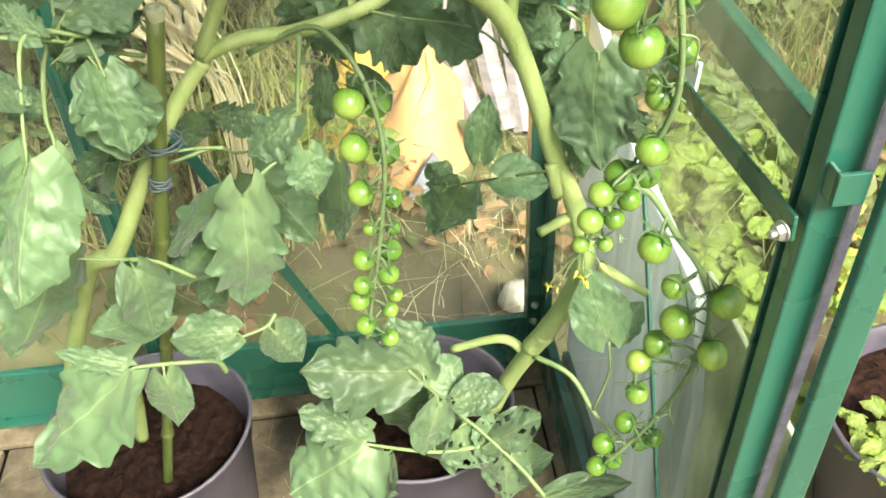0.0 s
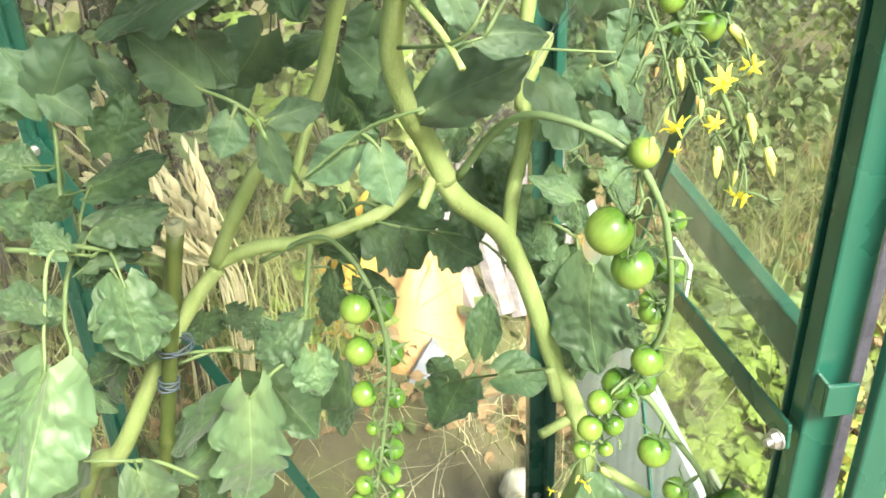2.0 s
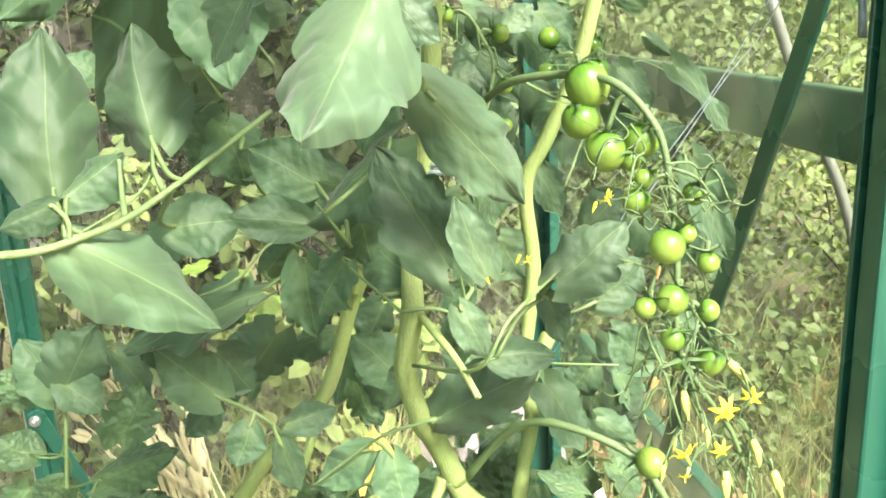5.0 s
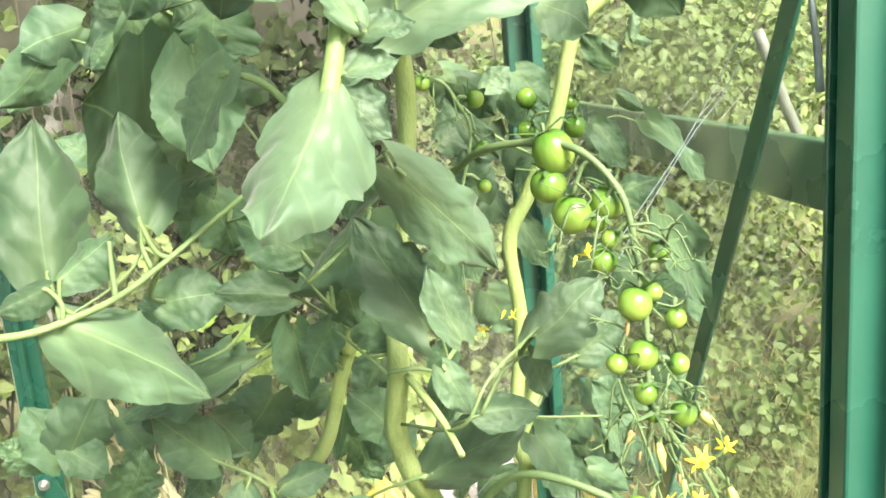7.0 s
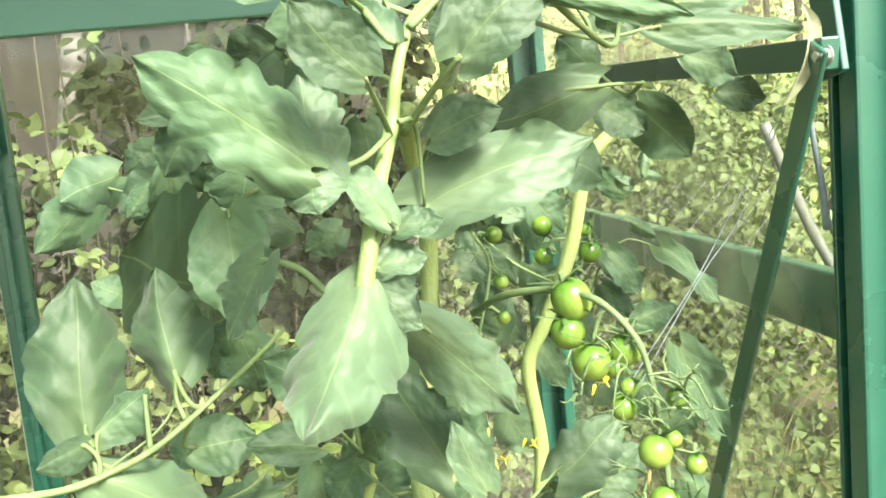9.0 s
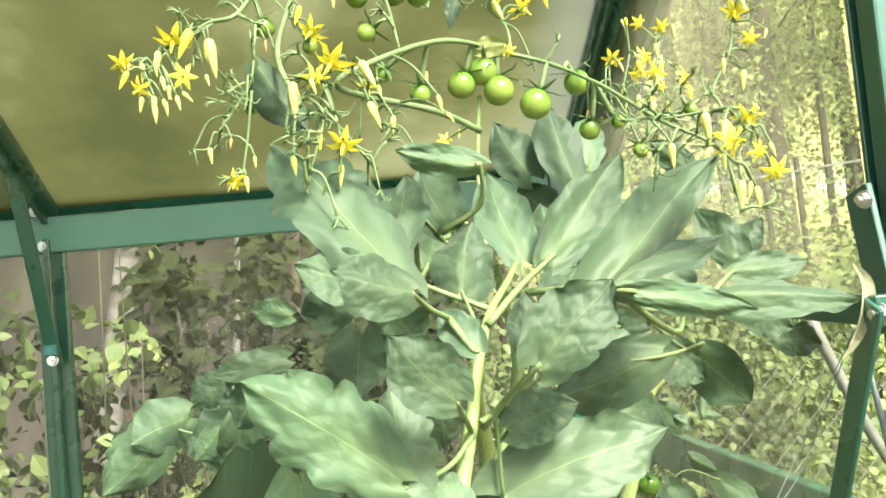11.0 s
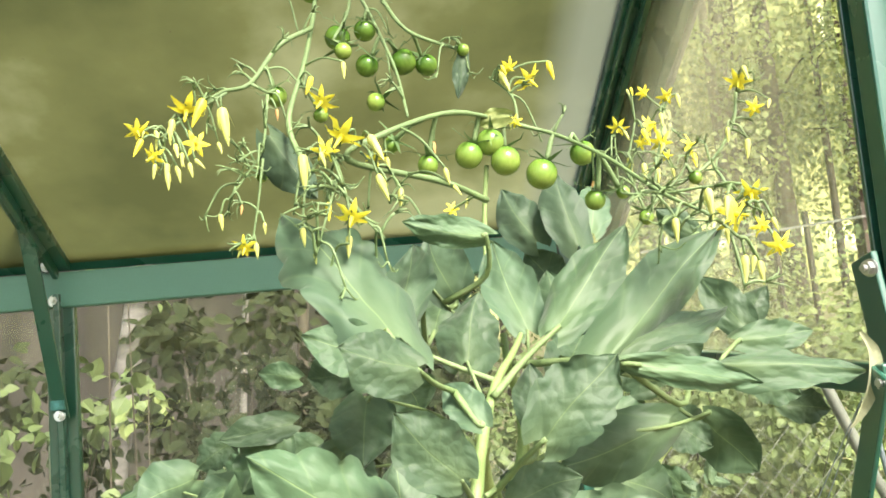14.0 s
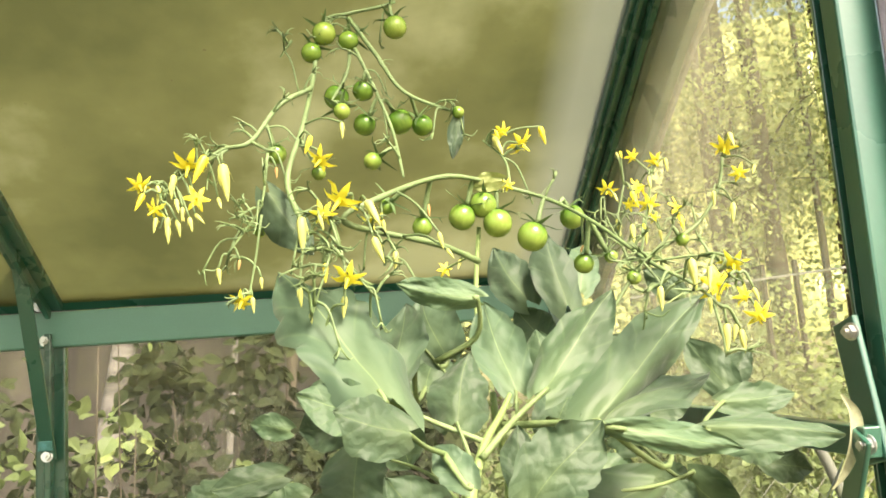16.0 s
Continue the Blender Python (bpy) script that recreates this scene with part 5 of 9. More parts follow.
twig = petiole(left_plant, 0.0020, (-0.0680, 0.6000, 0.6130), (-0.0940, 0.5900, 0.6440), (-0.1200, 0.5800, 0.6580), (-0.1540, 0.5650, 0.6770))
leaflet(twig, (-0.1540, 0.5600, 0.6790), (-0.2180, 0.5500, 0.5870), 0.0674, LEAF_PALE, 'lobed', -12, 0)
leaflet(twig, (-0.1030, 0.5650, 0.6580), (-0.1000, 0.5550, 0.5940), 0.0476, LEAF_PALE, 'round', -8, 0)
twig = petiole(left_plant, 0.0014, (-0.0940, 0.5900, 0.6440), (-0.1140, 0.5750, 0.6600), (-0.1040, 0.5660, 0.6560))
leaflet(twig, (-0.0990, 0.5850, 0.5890), (-0.1650, 0.5900, 0.5720), 0.0390, LEAF_PALE, 'ovate', -20, 0)
twig = petiole(left_plant, 0.0024, (-0.0080, 0.6000, 0.5600), (-0.0170, 0.5900, 0.5550), (-0.0400, 0.5800, 0.5550))
leaflet(twig, (-0.0400, 0.5750, 0.5660), (-0.0890, 0.5650, 0.5840), 0.0465, LEAF_PALE, 'ovate', 12, 0)
leaflet(twig, (-0.0110, 0.5900, 0.5470), (0.0090, 0.5850, 0.5060), 0.0433, LEAF_PALE, 'round', 8, 0)
twig = petiole(left_plant, 0.0028, (-0.0590, 0.5800, 0.5140), (-0.0640, 0.5750, 0.5340), (-0.0880, 0.5700, 0.5420), (-0.1250, 0.5650, 0.5480), (-0.1350, 0.5620, 0.5480))
leaflet(twig, (-0.1350, 0.5620, 0.5500), (-0.2470, 0.5450, 0.4600), 0.0825, LEAF_PALE, 'lobed', 14, 0)
leaflet(twig, (-0.1380, 0.5650, 0.5500), (-0.1920, 0.5700, 0.5720), 0.0233, LEAF_PALE, 'lobed', -15, 0)
leaflet(twig, (-0.1070, 0.5600, 0.5370), (-0.1090, 0.5520, 0.4750), 0.0403, LEAF_PALE, 'round', 6, 0)
twig = petiole(left_plant, 0.0020, (0.0500, 0.6200, 0.8190), (0.0440, 0.6100, 0.7830), (0.0380, 0.6000, 0.7450), (0.0400, 0.5950, 0.7310))
leaflet(twig, (0.0380, 0.6000, 0.7630), (-0.0030, 0.5900, 0.7400), 0.0394, LEAF, 'lobed', 10, 0)
leaflet(twig, (0.0450, 0.5950, 0.7330), (0.0500, 0.5850, 0.6940), 0.0389, LEAF, 'toothed', -10, 0)
twig = petiole(left_plant, 0.0017, (0.0340, 0.5970, 0.7330), (0.0110, 0.5900, 0.7230), (-0.0090, 0.5800, 0.7070))
leaflet(twig, (-0.0080, 0.5780, 0.7070), (-0.0280, 0.5650, 0.5900), 0.0686, LEAF_PALE, 'lobed', 0, 0)
leaflet(twig, (-0.0300, 0.6100, 0.6820), (-0.0960, 0.6200, 0.6280), 0.0417, LEAF, 'toothed', 20, 0)
leaflet(twig, (-0.0540, 0.6200, 0.6270), (-0.1010, 0.6300, 0.5790), 0.0399, LEAF, 'toothed', -15, 0)
twig = petiole(left_plant, 0.0016, (-0.0210, 0.6100, 0.7340), (-0.0520, 0.6200, 0.7290), (-0.0960, 0.6300, 0.7170), (-0.1380, 0.6400, 0.6980))
leaflet(twig, (-0.1200, 0.6350, 0.7140), (-0.1530, 0.6500, 0.6690), 0.0338, LEAF, 'toothed', 18, 0)
leaflet(twig, (-0.1550, 0.6600, 0.6680), (-0.1390, 0.6600, 0.6450), 0.0177, LEAF, 'ovate', -30, 0)
twig = petiole(left_plant, 0.0019, (-0.0670, 0.3450, 1.1210), (-0.0360, 0.3520, 1.1190), (-0.0180, 0.3570, 1.1220), (-0.0000, 0.3660, 1.1270), (0.0170, 0.3800, 1.1360), (0.0380, 0.4000, 1.1490), (0.0570, 0.4300, 1.1600))
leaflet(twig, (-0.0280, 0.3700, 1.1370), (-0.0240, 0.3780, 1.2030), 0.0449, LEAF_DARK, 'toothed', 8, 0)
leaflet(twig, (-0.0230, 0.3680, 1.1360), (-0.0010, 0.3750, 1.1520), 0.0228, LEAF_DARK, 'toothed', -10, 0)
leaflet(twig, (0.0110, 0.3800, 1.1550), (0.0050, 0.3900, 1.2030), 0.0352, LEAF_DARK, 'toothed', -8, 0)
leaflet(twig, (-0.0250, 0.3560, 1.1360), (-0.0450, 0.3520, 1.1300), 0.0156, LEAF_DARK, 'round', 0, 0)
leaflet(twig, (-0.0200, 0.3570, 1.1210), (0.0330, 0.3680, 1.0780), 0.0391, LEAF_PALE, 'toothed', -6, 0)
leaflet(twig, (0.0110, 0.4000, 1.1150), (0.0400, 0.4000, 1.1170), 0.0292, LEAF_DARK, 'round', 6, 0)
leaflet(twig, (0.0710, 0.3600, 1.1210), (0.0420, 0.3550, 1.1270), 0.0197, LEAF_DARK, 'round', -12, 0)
twig = petiole(left_plant, 0.0014, (-0.0220, 0.3570, 1.1220), (-0.0240, 0.3620, 1.1310), (-0.0280, 0.3700, 1.1370))
twig = petiole(left_plant, 0.0014, (-0.0010, 0.3660, 1.1270), (-0.0020, 0.3720, 1.1410), (-0.0020, 0.3740, 1.1500))
twig = petiole(left_plant, 0.0013, (0.0130, 0.3780, 1.1350), (0.0100, 0.3800, 1.1450), (0.0110, 0.3800, 1.1560))
twig = petiole(left_plant, 0.0012, (0.0560, 0.4500, 1.2330), (0.0490, 0.4000, 1.2310), (0.0440, 0.3700, 1.2260))
leaflet(twig, (0.0450, 0.3650, 1.2270), (0.0480, 0.3550, 1.1780), 0.0380, LEAF, 'lobed', 10, 0)
leaflet(twig, (0.0050, 0.4700, 1.2460), (0.0010, 0.4800, 1.2060), 0.0245, LEAF, 'toothed', -12, 0)
leaflet(twig, (0.0500, 0.4300, 1.2460), (0.0440, 0.4250, 1.2190), 0.0386, LEAF, 'toothed', 12, 0)
leaflet(twig, (-0.0080, 0.4800, 1.2380), (-0.0230, 0.4800, 1.2230), 0.0179, LEAF, 'round', 0, 0)
twig = petiole(left_plant, 0.0010, (0.0050, 0.4900, 1.2270), (-0.0190, 0.4950, 1.2340), (-0.0390, 0.5000, 1.2410))
leaflet(twig, (-0.0390, 0.5000, 1.2410), (-0.0770, 0.4950, 1.2080), 0.0272, LEAF, 'ovate', -14, 0)
leaflet(twig, (0.0630, 0.4400, 1.2900), (0.0580, 0.4400, 1.3100), 0.0272, LEAF, 'toothed', 0, 0)
twig = petiole(left_plant, 0.0010, (0.0320, 0.4600, 1.1650), (0.0270, 0.4500, 1.1760), (0.0230, 0.4400, 1.1870))
leaflet(twig, (0.0230, 0.4400, 1.1870), (-0.0180, 0.4300, 1.2020), 0.0261, LEAF_DARK, 'lobed', 118, 0)
leaflet(twig, (0.0260, 0.4500, 1.1800), (0.0190, 0.4500, 1.1550), 0.0178, LEAF_DARK, 'toothed', 110, 0)
twig = petiole(left_plant, 0.0010, (0.0900, 0.4200, 1.0940), (0.0820, 0.4100, 1.1080), (0.0750, 0.4000, 1.1210))
leaflet(twig, (0.1120, 0.4200, 1.1450), (0.0670, 0.4400, 1.1030), 0.0380, LEAF, 'toothed', 14, 0)
leaflet(twig, (0.0750, 0.4500, 1.1210), (0.0450, 0.4500, 1.1410), 0.0332, LEAF, 'toothed', -16, 0)
leaflet(twig, (0.0920, 0.4400, 1.1120), (0.1040, 0.4400, 1.0760), 0.0302, LEAF, 'toothed', 10, 0)
leaflet(twig, (0.0320, 0.4700, 1.1500), (0.0400, 0.4700, 1.1170), 0.0344, LEAF, 'toothed', 0, 0)
stem(right_plant, "stem", 0.0077, 0.0091, (0.1869, 0.6050, 0.3758), (0.2002, 0.5900, 0.4396), (0.2176, 0.5700, 0.5029), (0.2297, 0.5570, 0.5404))
stem(right_plant, "stem", 0.0090, 0.0063, (0.2195, 0.5670, 0.5133), (0.2315, 0.5550, 0.5493), (0.2435, 0.5400, 0.5962), (0.2521, 0.5300, 0.6507), (0.2415, 0.5300, 0.7031), (0.2230, 0.5300, 0.7542), (0.1904, 0.5250, 0.8549), (0.1531, 0.4900, 0.9089), (0.1413, 0.4850, 0.9299))
stem(right_plant, "stem", 0.0070, 0.0041, (0.1446, 0.4860, 0.9263), (0.1319, 0.4780, 0.9585), (0.1235, 0.4600, 0.9791), (0.1147, 0.4450, 1.0171), (0.1187, 0.4300, 1.0557), (0.1199, 0.4300, 1.0811), (0.1302, 0.4400, 1.1352), (0.1367, 0.4400, 1.2012), (0.1294, 0.4100, 1.2464), (0.1251, 0.3600, 1.2620))
stem(right_plant, "stem", 0.0049, 0.0047, (0.1889, 0.5270, 0.8497), (0.1929, 0.5300, 0.8899), (0.2031, 0.5350, 0.9375), (0.2011, 0.5400, 0.9559), (0.2177, 0.5450, 0.9909), (0.2021, 0.5500, 0.9654), (0.2101, 0.5530, 1.0348), (0.2060, 0.5530, 1.0906), (0.2195, 0.5500, 1.1206), (0.2395, 0.5450, 1.1683), (0.2539, 0.5400, 1.2225), (0.2783, 0.5400, 1.2455))
stem(right_plant, "stub", 0.0049, 0.0041, (0.2201, 0.5250, 0.7481), (0.2251, 0.5200, 0.7218))
stem(right_plant, "stub", 0.0039, 0.0038, (0.2364, 0.5300, 0.6929), (0.2126, 0.5200, 0.6892))
stem(right_plant, "stub", 0.0040, 0.0027, (0.1363, 0.4850, 0.9293), (0.1283, 0.4800, 0.9124))
stem(right_plant, "stub", 0.0023, 0.0015, (0.1216, 0.4300, 1.0545), (0.1339, 0.3900, 1.0442), (0.1404, 0.3650, 1.0343))
stem(right_plant, "stub", 0.0049, 0.0032, (0.2627, 0.5250, 0.6446), (0.2997, 0.5100, 0.6222))
stem(right_plant, "stub", 0.0048, 0.0038, (0.2205, 0.5700, 0.4947), (0.1954, 0.5800, 0.5151), (0.1495, 0.6000, 0.4879))
stem(right_plant, "shoot", 0.0012, 0.0010, (0.1327, 0.3450, 1.3291), (0.1346, 0.3500, 1.3597), (0.1380, 0.3500, 1.3851))
twig = petiole(right_plant, 0.0028, (0.2208, 0.5600, 0.5092), (0.2481, 0.5300, 0.5109), (0.2704, 0.5150, 0.4699), (0.3022, 0.5100, 0.4245))
twig = petiole(right_plant, 0.0016, (0.2672, 0.5150, 0.4785), (0.2743, 0.5050, 0.5379), (0.2690, 0.5000, 0.5822))
leaflet(twig, (0.2680, 0.5000, 0.5820), (0.2460, 0.5000, 0.6530), 0.0483, LEAF_LOW, 'round', 0, 0)
leaflet(twig, (0.2720, 0.5050, 0.5770), (0.2970, 0.5100, 0.6070), 0.0342, LEAF_LOW, 'toothed', 10, 0)
twig = petiole(right_plant, 0.0014, (0.2375, 0.5300, 0.8537), (0.2409, 0.5250, 0.8398), (0.2589, 0.5200, 0.8113))
leaflet(twig, (0.2470, 0.5200, 0.8360), (0.2480, 0.5000, 0.7570), 0.0569, LEAF_LOW, 'lobed', 12, 0)
leaflet(twig, (0.2350, 0.5300, 0.8400), (0.2190, 0.5250, 0.7960), 0.0317, LEAF_LOW, 'lobed', -12, 0)
leaflet(twig, (0.2570, 0.5200, 0.8280), (0.2830, 0.5150, 0.8050), 0.0270, LEAF_LOW, 'toothed', 14, 0)
leaflet(twig, (0.2340, 0.5300, 0.7790), (0.2490, 0.5250, 0.7280), 0.0267, LEAF_LOW, 'lobed', -10, 0)
leaflet(twig, (0.2610, 0.5150, 0.7990), (0.2820, 0.5100, 0.7640), 0.0287, LEAF_LOW, 'lobed', 16, 0)
leaflet(twig, (0.2356, 0.5500, 0.8358), (0.2170, 0.5500, 0.8120), 0.0347)
leaflet(twig, (0.2295, 0.5600, 0.8480), (0.2069, 0.5600, 0.8208), 0.0348)
leaflet(twig, (0.2037, 0.5000, 0.9771), (0.2309, 0.5000, 0.9296), 0.0312)
leaflet(twig, (0.2285, 0.5000, 0.8974), (0.1985, 0.5000, 0.9177), 0.0208, LEAF, 'round')
leaflet(twig, (0.2365, 0.5000, 0.9499), (0.2623, 0.5000, 0.9292), 0.0218, LEAF, 'round')
leaflet(twig, (0.2232, 0.4800, 0.9047), (0.2251, 0.4800, 0.8846), 0.0158, LEAF, 'round')
leaflet(twig, (0.2488, 0.5000, 0.9038), (0.2682, 0.5000, 0.8852), 0.0219, LEAF, 'round')
leaflet(twig, (0.2125, 0.5200, 0.8734), (0.2201, 0.5200, 0.8418), 0.0230)
leaflet(twig, (0.2509, 0.5000, 0.9796), (0.2696, 0.5000, 0.9520), 0.0208)
leaflet(twig, (0.1667, 0.6000, 0.8756), (0.1813, 0.6000, 0.8160), 0.0385)
leaflet(twig, (0.1915, 0.6200, 0.8779), (0.2031, 0.6200, 0.8227), 0.0352)
leaflet(twig, (0.1632, 0.6200, 0.9179), (0.1739, 0.6200, 0.8752), 0.0340)
twig = petiole(right_plant, 0.0011, (0.1175, 0.4300, 1.0258), (0.1411, 0.3700, 1.0458), (0.1568, 0.3700, 1.0685), (0.1879, 0.4000, 1.0801))
leaflet(twig, (0.2464, 0.4300, 1.0155), (0.2220, 0.4300, 1.0357), 0.0268, LEAF, 'round')
twig = petiole(right_plant, 0.0009, (0.1722, 0.4300, 1.0226), (0.1994, 0.4300, 1.0186), (0.2271, 0.4300, 1.0153))
twig = petiole(right_plant, 0.0010, (0.1205, 0.4000, 1.1731), (0.1204, 0.3500, 1.1707))
leaflet(twig, (0.2733, 0.4500, 1.1196), (0.2972, 0.4500, 1.0644), 0.0289)
leaflet(twig, (0.3042, 0.5500, 1.1606), (0.3477, 0.5500, 1.1182), 0.0214, LEAF_PALE)
leaflet(twig, (0.2842, 0.5500, 1.1801), (0.3016, 0.5500, 1.1674), 0.0106, LEAF_PALE, 'round')
leaflet(twig, (0.2670, 0.5500, 1.1623), (0.2880, 0.5500, 1.1328), 0.0227)
leaflet(twig, (0.2725, 0.5200, 1.1214), (0.2995, 0.5200, 1.1290), 0.0217)
leaflet(twig, (0.2641, 0.5600, 1.1381), (0.2862, 0.5600, 1.1156), 0.0193)
leaflet(twig, (0.2222, 0.6000, 1.0953), (0.2440, 0.6000, 1.0586), 0.0246)
leaflet(twig, (0.1798, 0.5500, 1.1729), (0.2038, 0.5500, 1.1472), 0.0186)
twig = petiole(right_plant, 0.0008, (0.2312, 0.5500, 1.0895), (0.2629, 0.5800, 1.1387), (0.2929, 0.6000, 1.1618), (0.3211, 0.6000, 1.1527))
# about half of these rear leaves take the pale colour in place of light
leaflet(twig, (0.1807, 0.6200, 1.2002), (0.2110, 0.6200, 1.1669), 0.0366, LEAF_PALE)
leaflet(twig, (0.2151, 0.6400, 1.1637), (0.1937, 0.6400, 1.1350), 0.0363, LEAF_PALE)
leaflet(twig, (0.2279, 0.6400, 1.1866), (0.2542, 0.6400, 1.1537), 0.0363)
leaflet(twig, (0.2451, 0.6000, 1.1185), (0.2712, 0.6000, 1.0953), 0.0332, LEAF_PALE)
leaflet(twig, (0.2921, 0.6200, 1.1030), (0.3258, 0.6200, 1.1070), 0.0244)
leaflet(twig, (0.1680, 0.5000, 1.1131), (0.1786, 0.5000, 1.0791), 0.0261)
leaflet(twig, (0.2525, 0.6000, 1.0169), (0.2969, 0.6000, 0.9851), 0.0388, LEAF_PALE)
leaflet(twig, (0.2311, 0.6200, 0.9232), (0.2755, 0.6200, 0.8879), 0.0478)
leaflet(twig, (0.2536, 0.5200, 0.9983), (0.2784, 0.5200, 0.9668), 0.0309, LEAF_PALE)
leaflet(twig, (0.3495, 0.6000, 1.0301), (0.3689, 0.6000, 0.9984), 0.0227)
leaflet(twig, (0.2755, 0.6200, 0.9093), (0.3123, 0.6200, 0.8619), 0.0441)
leaflet(twig, (0.1957, 0.6000, 1.0464), (0.2152, 0.6000, 1.0116), 0.0359, LEAF_PALE)
leaflet(twig, (0.3332, 0.6200, 0.9685), (0.3658, 0.6200, 0.9377), 0.0304)
leaflet(twig, (0.1609, 0.5800, 1.0501), (0.1792, 0.5800, 1.0206), 0.0307)
leaflet(twig, (0.2315, 0.6200, 1.1980), (0.2551, 0.6200, 1.1742), 0.0311)
leaflet(twig, (0.1978, 0.6200, 1.1229), (0.2214, 0.6200, 1.0934), 0.0359, LEAF_PALE)
leaflet(twig, (0.3037, 0.6400, 1.0458), (0.3354, 0.6400, 1.0166), 0.0345)
leaflet(twig, (0.1866, 0.6000, 1.1949), (0.2125, 0.6000, 1.1686), 0.0316)
leaflet(twig, (0.2025, 0.5800, 1.1905), (0.2192, 0.5800, 1.2040), 0.0191, LEAF_PALE, 'round')
leaflet(twig, (0.2832, 0.5600, 1.1983), (0.2653, 0.5600, 1.2185), 0.0186)
leaflet(twig, (0.2714, 0.5800, 1.1602), (0.2904, 0.5800, 1.1385), 0.0235)
leaflet(twig, (0.2275, 0.6200, 1.1489), (0.2457, 0.6200, 1.1089), 0.0332)
leaflet(twig, (0.1712, 0.6000, 1.1570), (0.1961, 0.6000, 1.1663), 0.0317)
leaflet(twig, (0.2386, 0.4500, 1.2586), (0.2624, 0.4500, 1.2420), 0.0269)
leaflet(twig, (0.2950, 0.5500, 1.0439), (0.3237, 0.5500, 1.0563), 0.0309)
leaflet(twig, (0.2621, 0.6000, 1.0513), (0.2890, 0.6000, 1.0736), 0.0331)
leaflet(twig, (0.2756, 0.5000, 1.2155), (0.2776, 0.5000, 1.2304), 0.0082, LEAF_PALE)
leaflet(twig, (0.2770, 0.5000, 1.2153), (0.2910, 0.5000, 1.2117), 0.0069, LEAF_PALE)
leaflet(twig, (0.2719, 0.5100, 1.2074), (0.2623, 0.5100, 1.2138), 0.0084, LEAF_PALE)
leaflet(twig, (0.2688, 0.5100, 1.2053), (0.2730, 0.5100, 1.2119), 0.0070, LEAF_PALE)
leaflet(twig, (0.0399, 0.3800, 1.4139), (0.0602, 0.3800, 1.3824), 0.0214, LEAF_YOUNG_SHADED, 'round')
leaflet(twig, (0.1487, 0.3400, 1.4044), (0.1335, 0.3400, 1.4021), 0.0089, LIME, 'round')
leaflet(twig, (0.1395, 0.4000, 1.4559), (0.1347, 0.4000, 1.4339), 0.0086, LEAF_YOUNG_SHADED, 'round')
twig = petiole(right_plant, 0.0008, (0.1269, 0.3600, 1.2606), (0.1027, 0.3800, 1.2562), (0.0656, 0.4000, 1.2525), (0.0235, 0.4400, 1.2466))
leaflet(twig, (0.0003, 0.5000, 1.2388), (-0.0294, 0.5000, 1.2257), 0.0294, LEAF_YOUNG_SHADED, 'round')
leaflet(twig, (-0.0283, 0.5000, 1.2464), (-0.0607, 0.5000, 1.2351), 0.0309, LEAF_YOUNG_SHADED, 'round')
leaflet(twig, (0.0271, 0.4800, 1.2732), (0.0039, 0.4800, 1.2533), 0.0254, LEAF_YOUNG_SHADED, 'round')
twig = petiole(right_plant, 0.0009, (0.1335, 0.4400, 1.1737), (0.0925, 0.4500, 1.1525), (0.0389, 0.4600, 1.1386))
leaflet(twig, (0.0309, 0.5000, 1.1500), (0.0097, 0.5000, 1.1241), 0.0314)
leaflet(twig, (0.1567, 0.5000, 1.0984), (0.1388, 0.5000, 1.0603), 0.0309)
leaflet(twig, (0.1843, 0.5200, 1.1256), (0.1747, 0.5200, 1.1557), 0.0283)
twig = petiole(right_plant, 0.0012, (0.2328, 0.5600, 1.1420), (0.2074, 0.5800, 1.1579), (0.1857, 0.5800, 1.1803))
leaflet(twig, (0.2475, 0.6000, 1.1420), (0.2223, 0.6000, 1.1183), 0.0326)
leaflet(twig, (0.1950, 0.6000, 1.1567), (0.1776, 0.6000, 1.1873), 0.0321)
twig = petiole(right_plant, 0.0011, (0.0995, 0.5200, 1.0519), (0.0510, 0.5000, 1.1000), (0.0201, 0.5000, 1.1570))
leaflet(twig, (0.0045, 0.5000, 1.1488), (0.0236, 0.5000, 1.1759), 0.0300)
leaflet(twig, (0.0278, 0.5000, 1.1743), (0.0104, 0.5000, 1.1880), 0.0267)
leaflet(twig, (0.1150, 0.4800, 1.1543), (0.1002, 0.4800, 1.1299), 0.0268)
leaflet(twig, (0.0480, 0.4800, 1.1253), (0.0349, 0.4800, 1.1407), 0.0265)
leaflet(twig, (-0.0017, 0.5000, 1.0938), (-0.0194, 0.5000, 1.0725), 0.0281)
twig = petiole(right_plant, 0.0012, (0.1997, 0.5400, 0.9536), (0.2267, 0.5400, 0.9305), (0.2469, 0.5400, 0.8859))
leaflet(twig, (0.1874, 0.6000, 0.9017), (0.2150, 0.6000, 0.8687), 0.0401)
leaflet(twig, (0.2174, 0.5200, 0.9606), (0.2421, 0.5200, 0.9323), 0.0329)
leaflet(twig, (0.2280, 0.5300, 0.9060), (0.2403, 0.5300, 0.8596), 0.0383)
leaflet(twig, (0.2214, 0.6000, 0.8513), (0.1926, 0.6000, 0.8245), 0.0430)
leaflet(twig, (0.2481, 0.5000, 0.9663), (0.2726, 0.5000, 0.9428), 0.0283)
leaflet(twig, (0.2521, 0.5200, 0.9087), (0.2760, 0.5200, 0.8852), 0.0301)
leaflet(twig, (0.1736, 0.5600, 0.9803), (0.1537, 0.5600, 0.9575), 0.0342)
leaflet(twig, (0.2395, 0.5200, 0.9780), (0.2211, 0.5200, 0.9602), 0.0253)
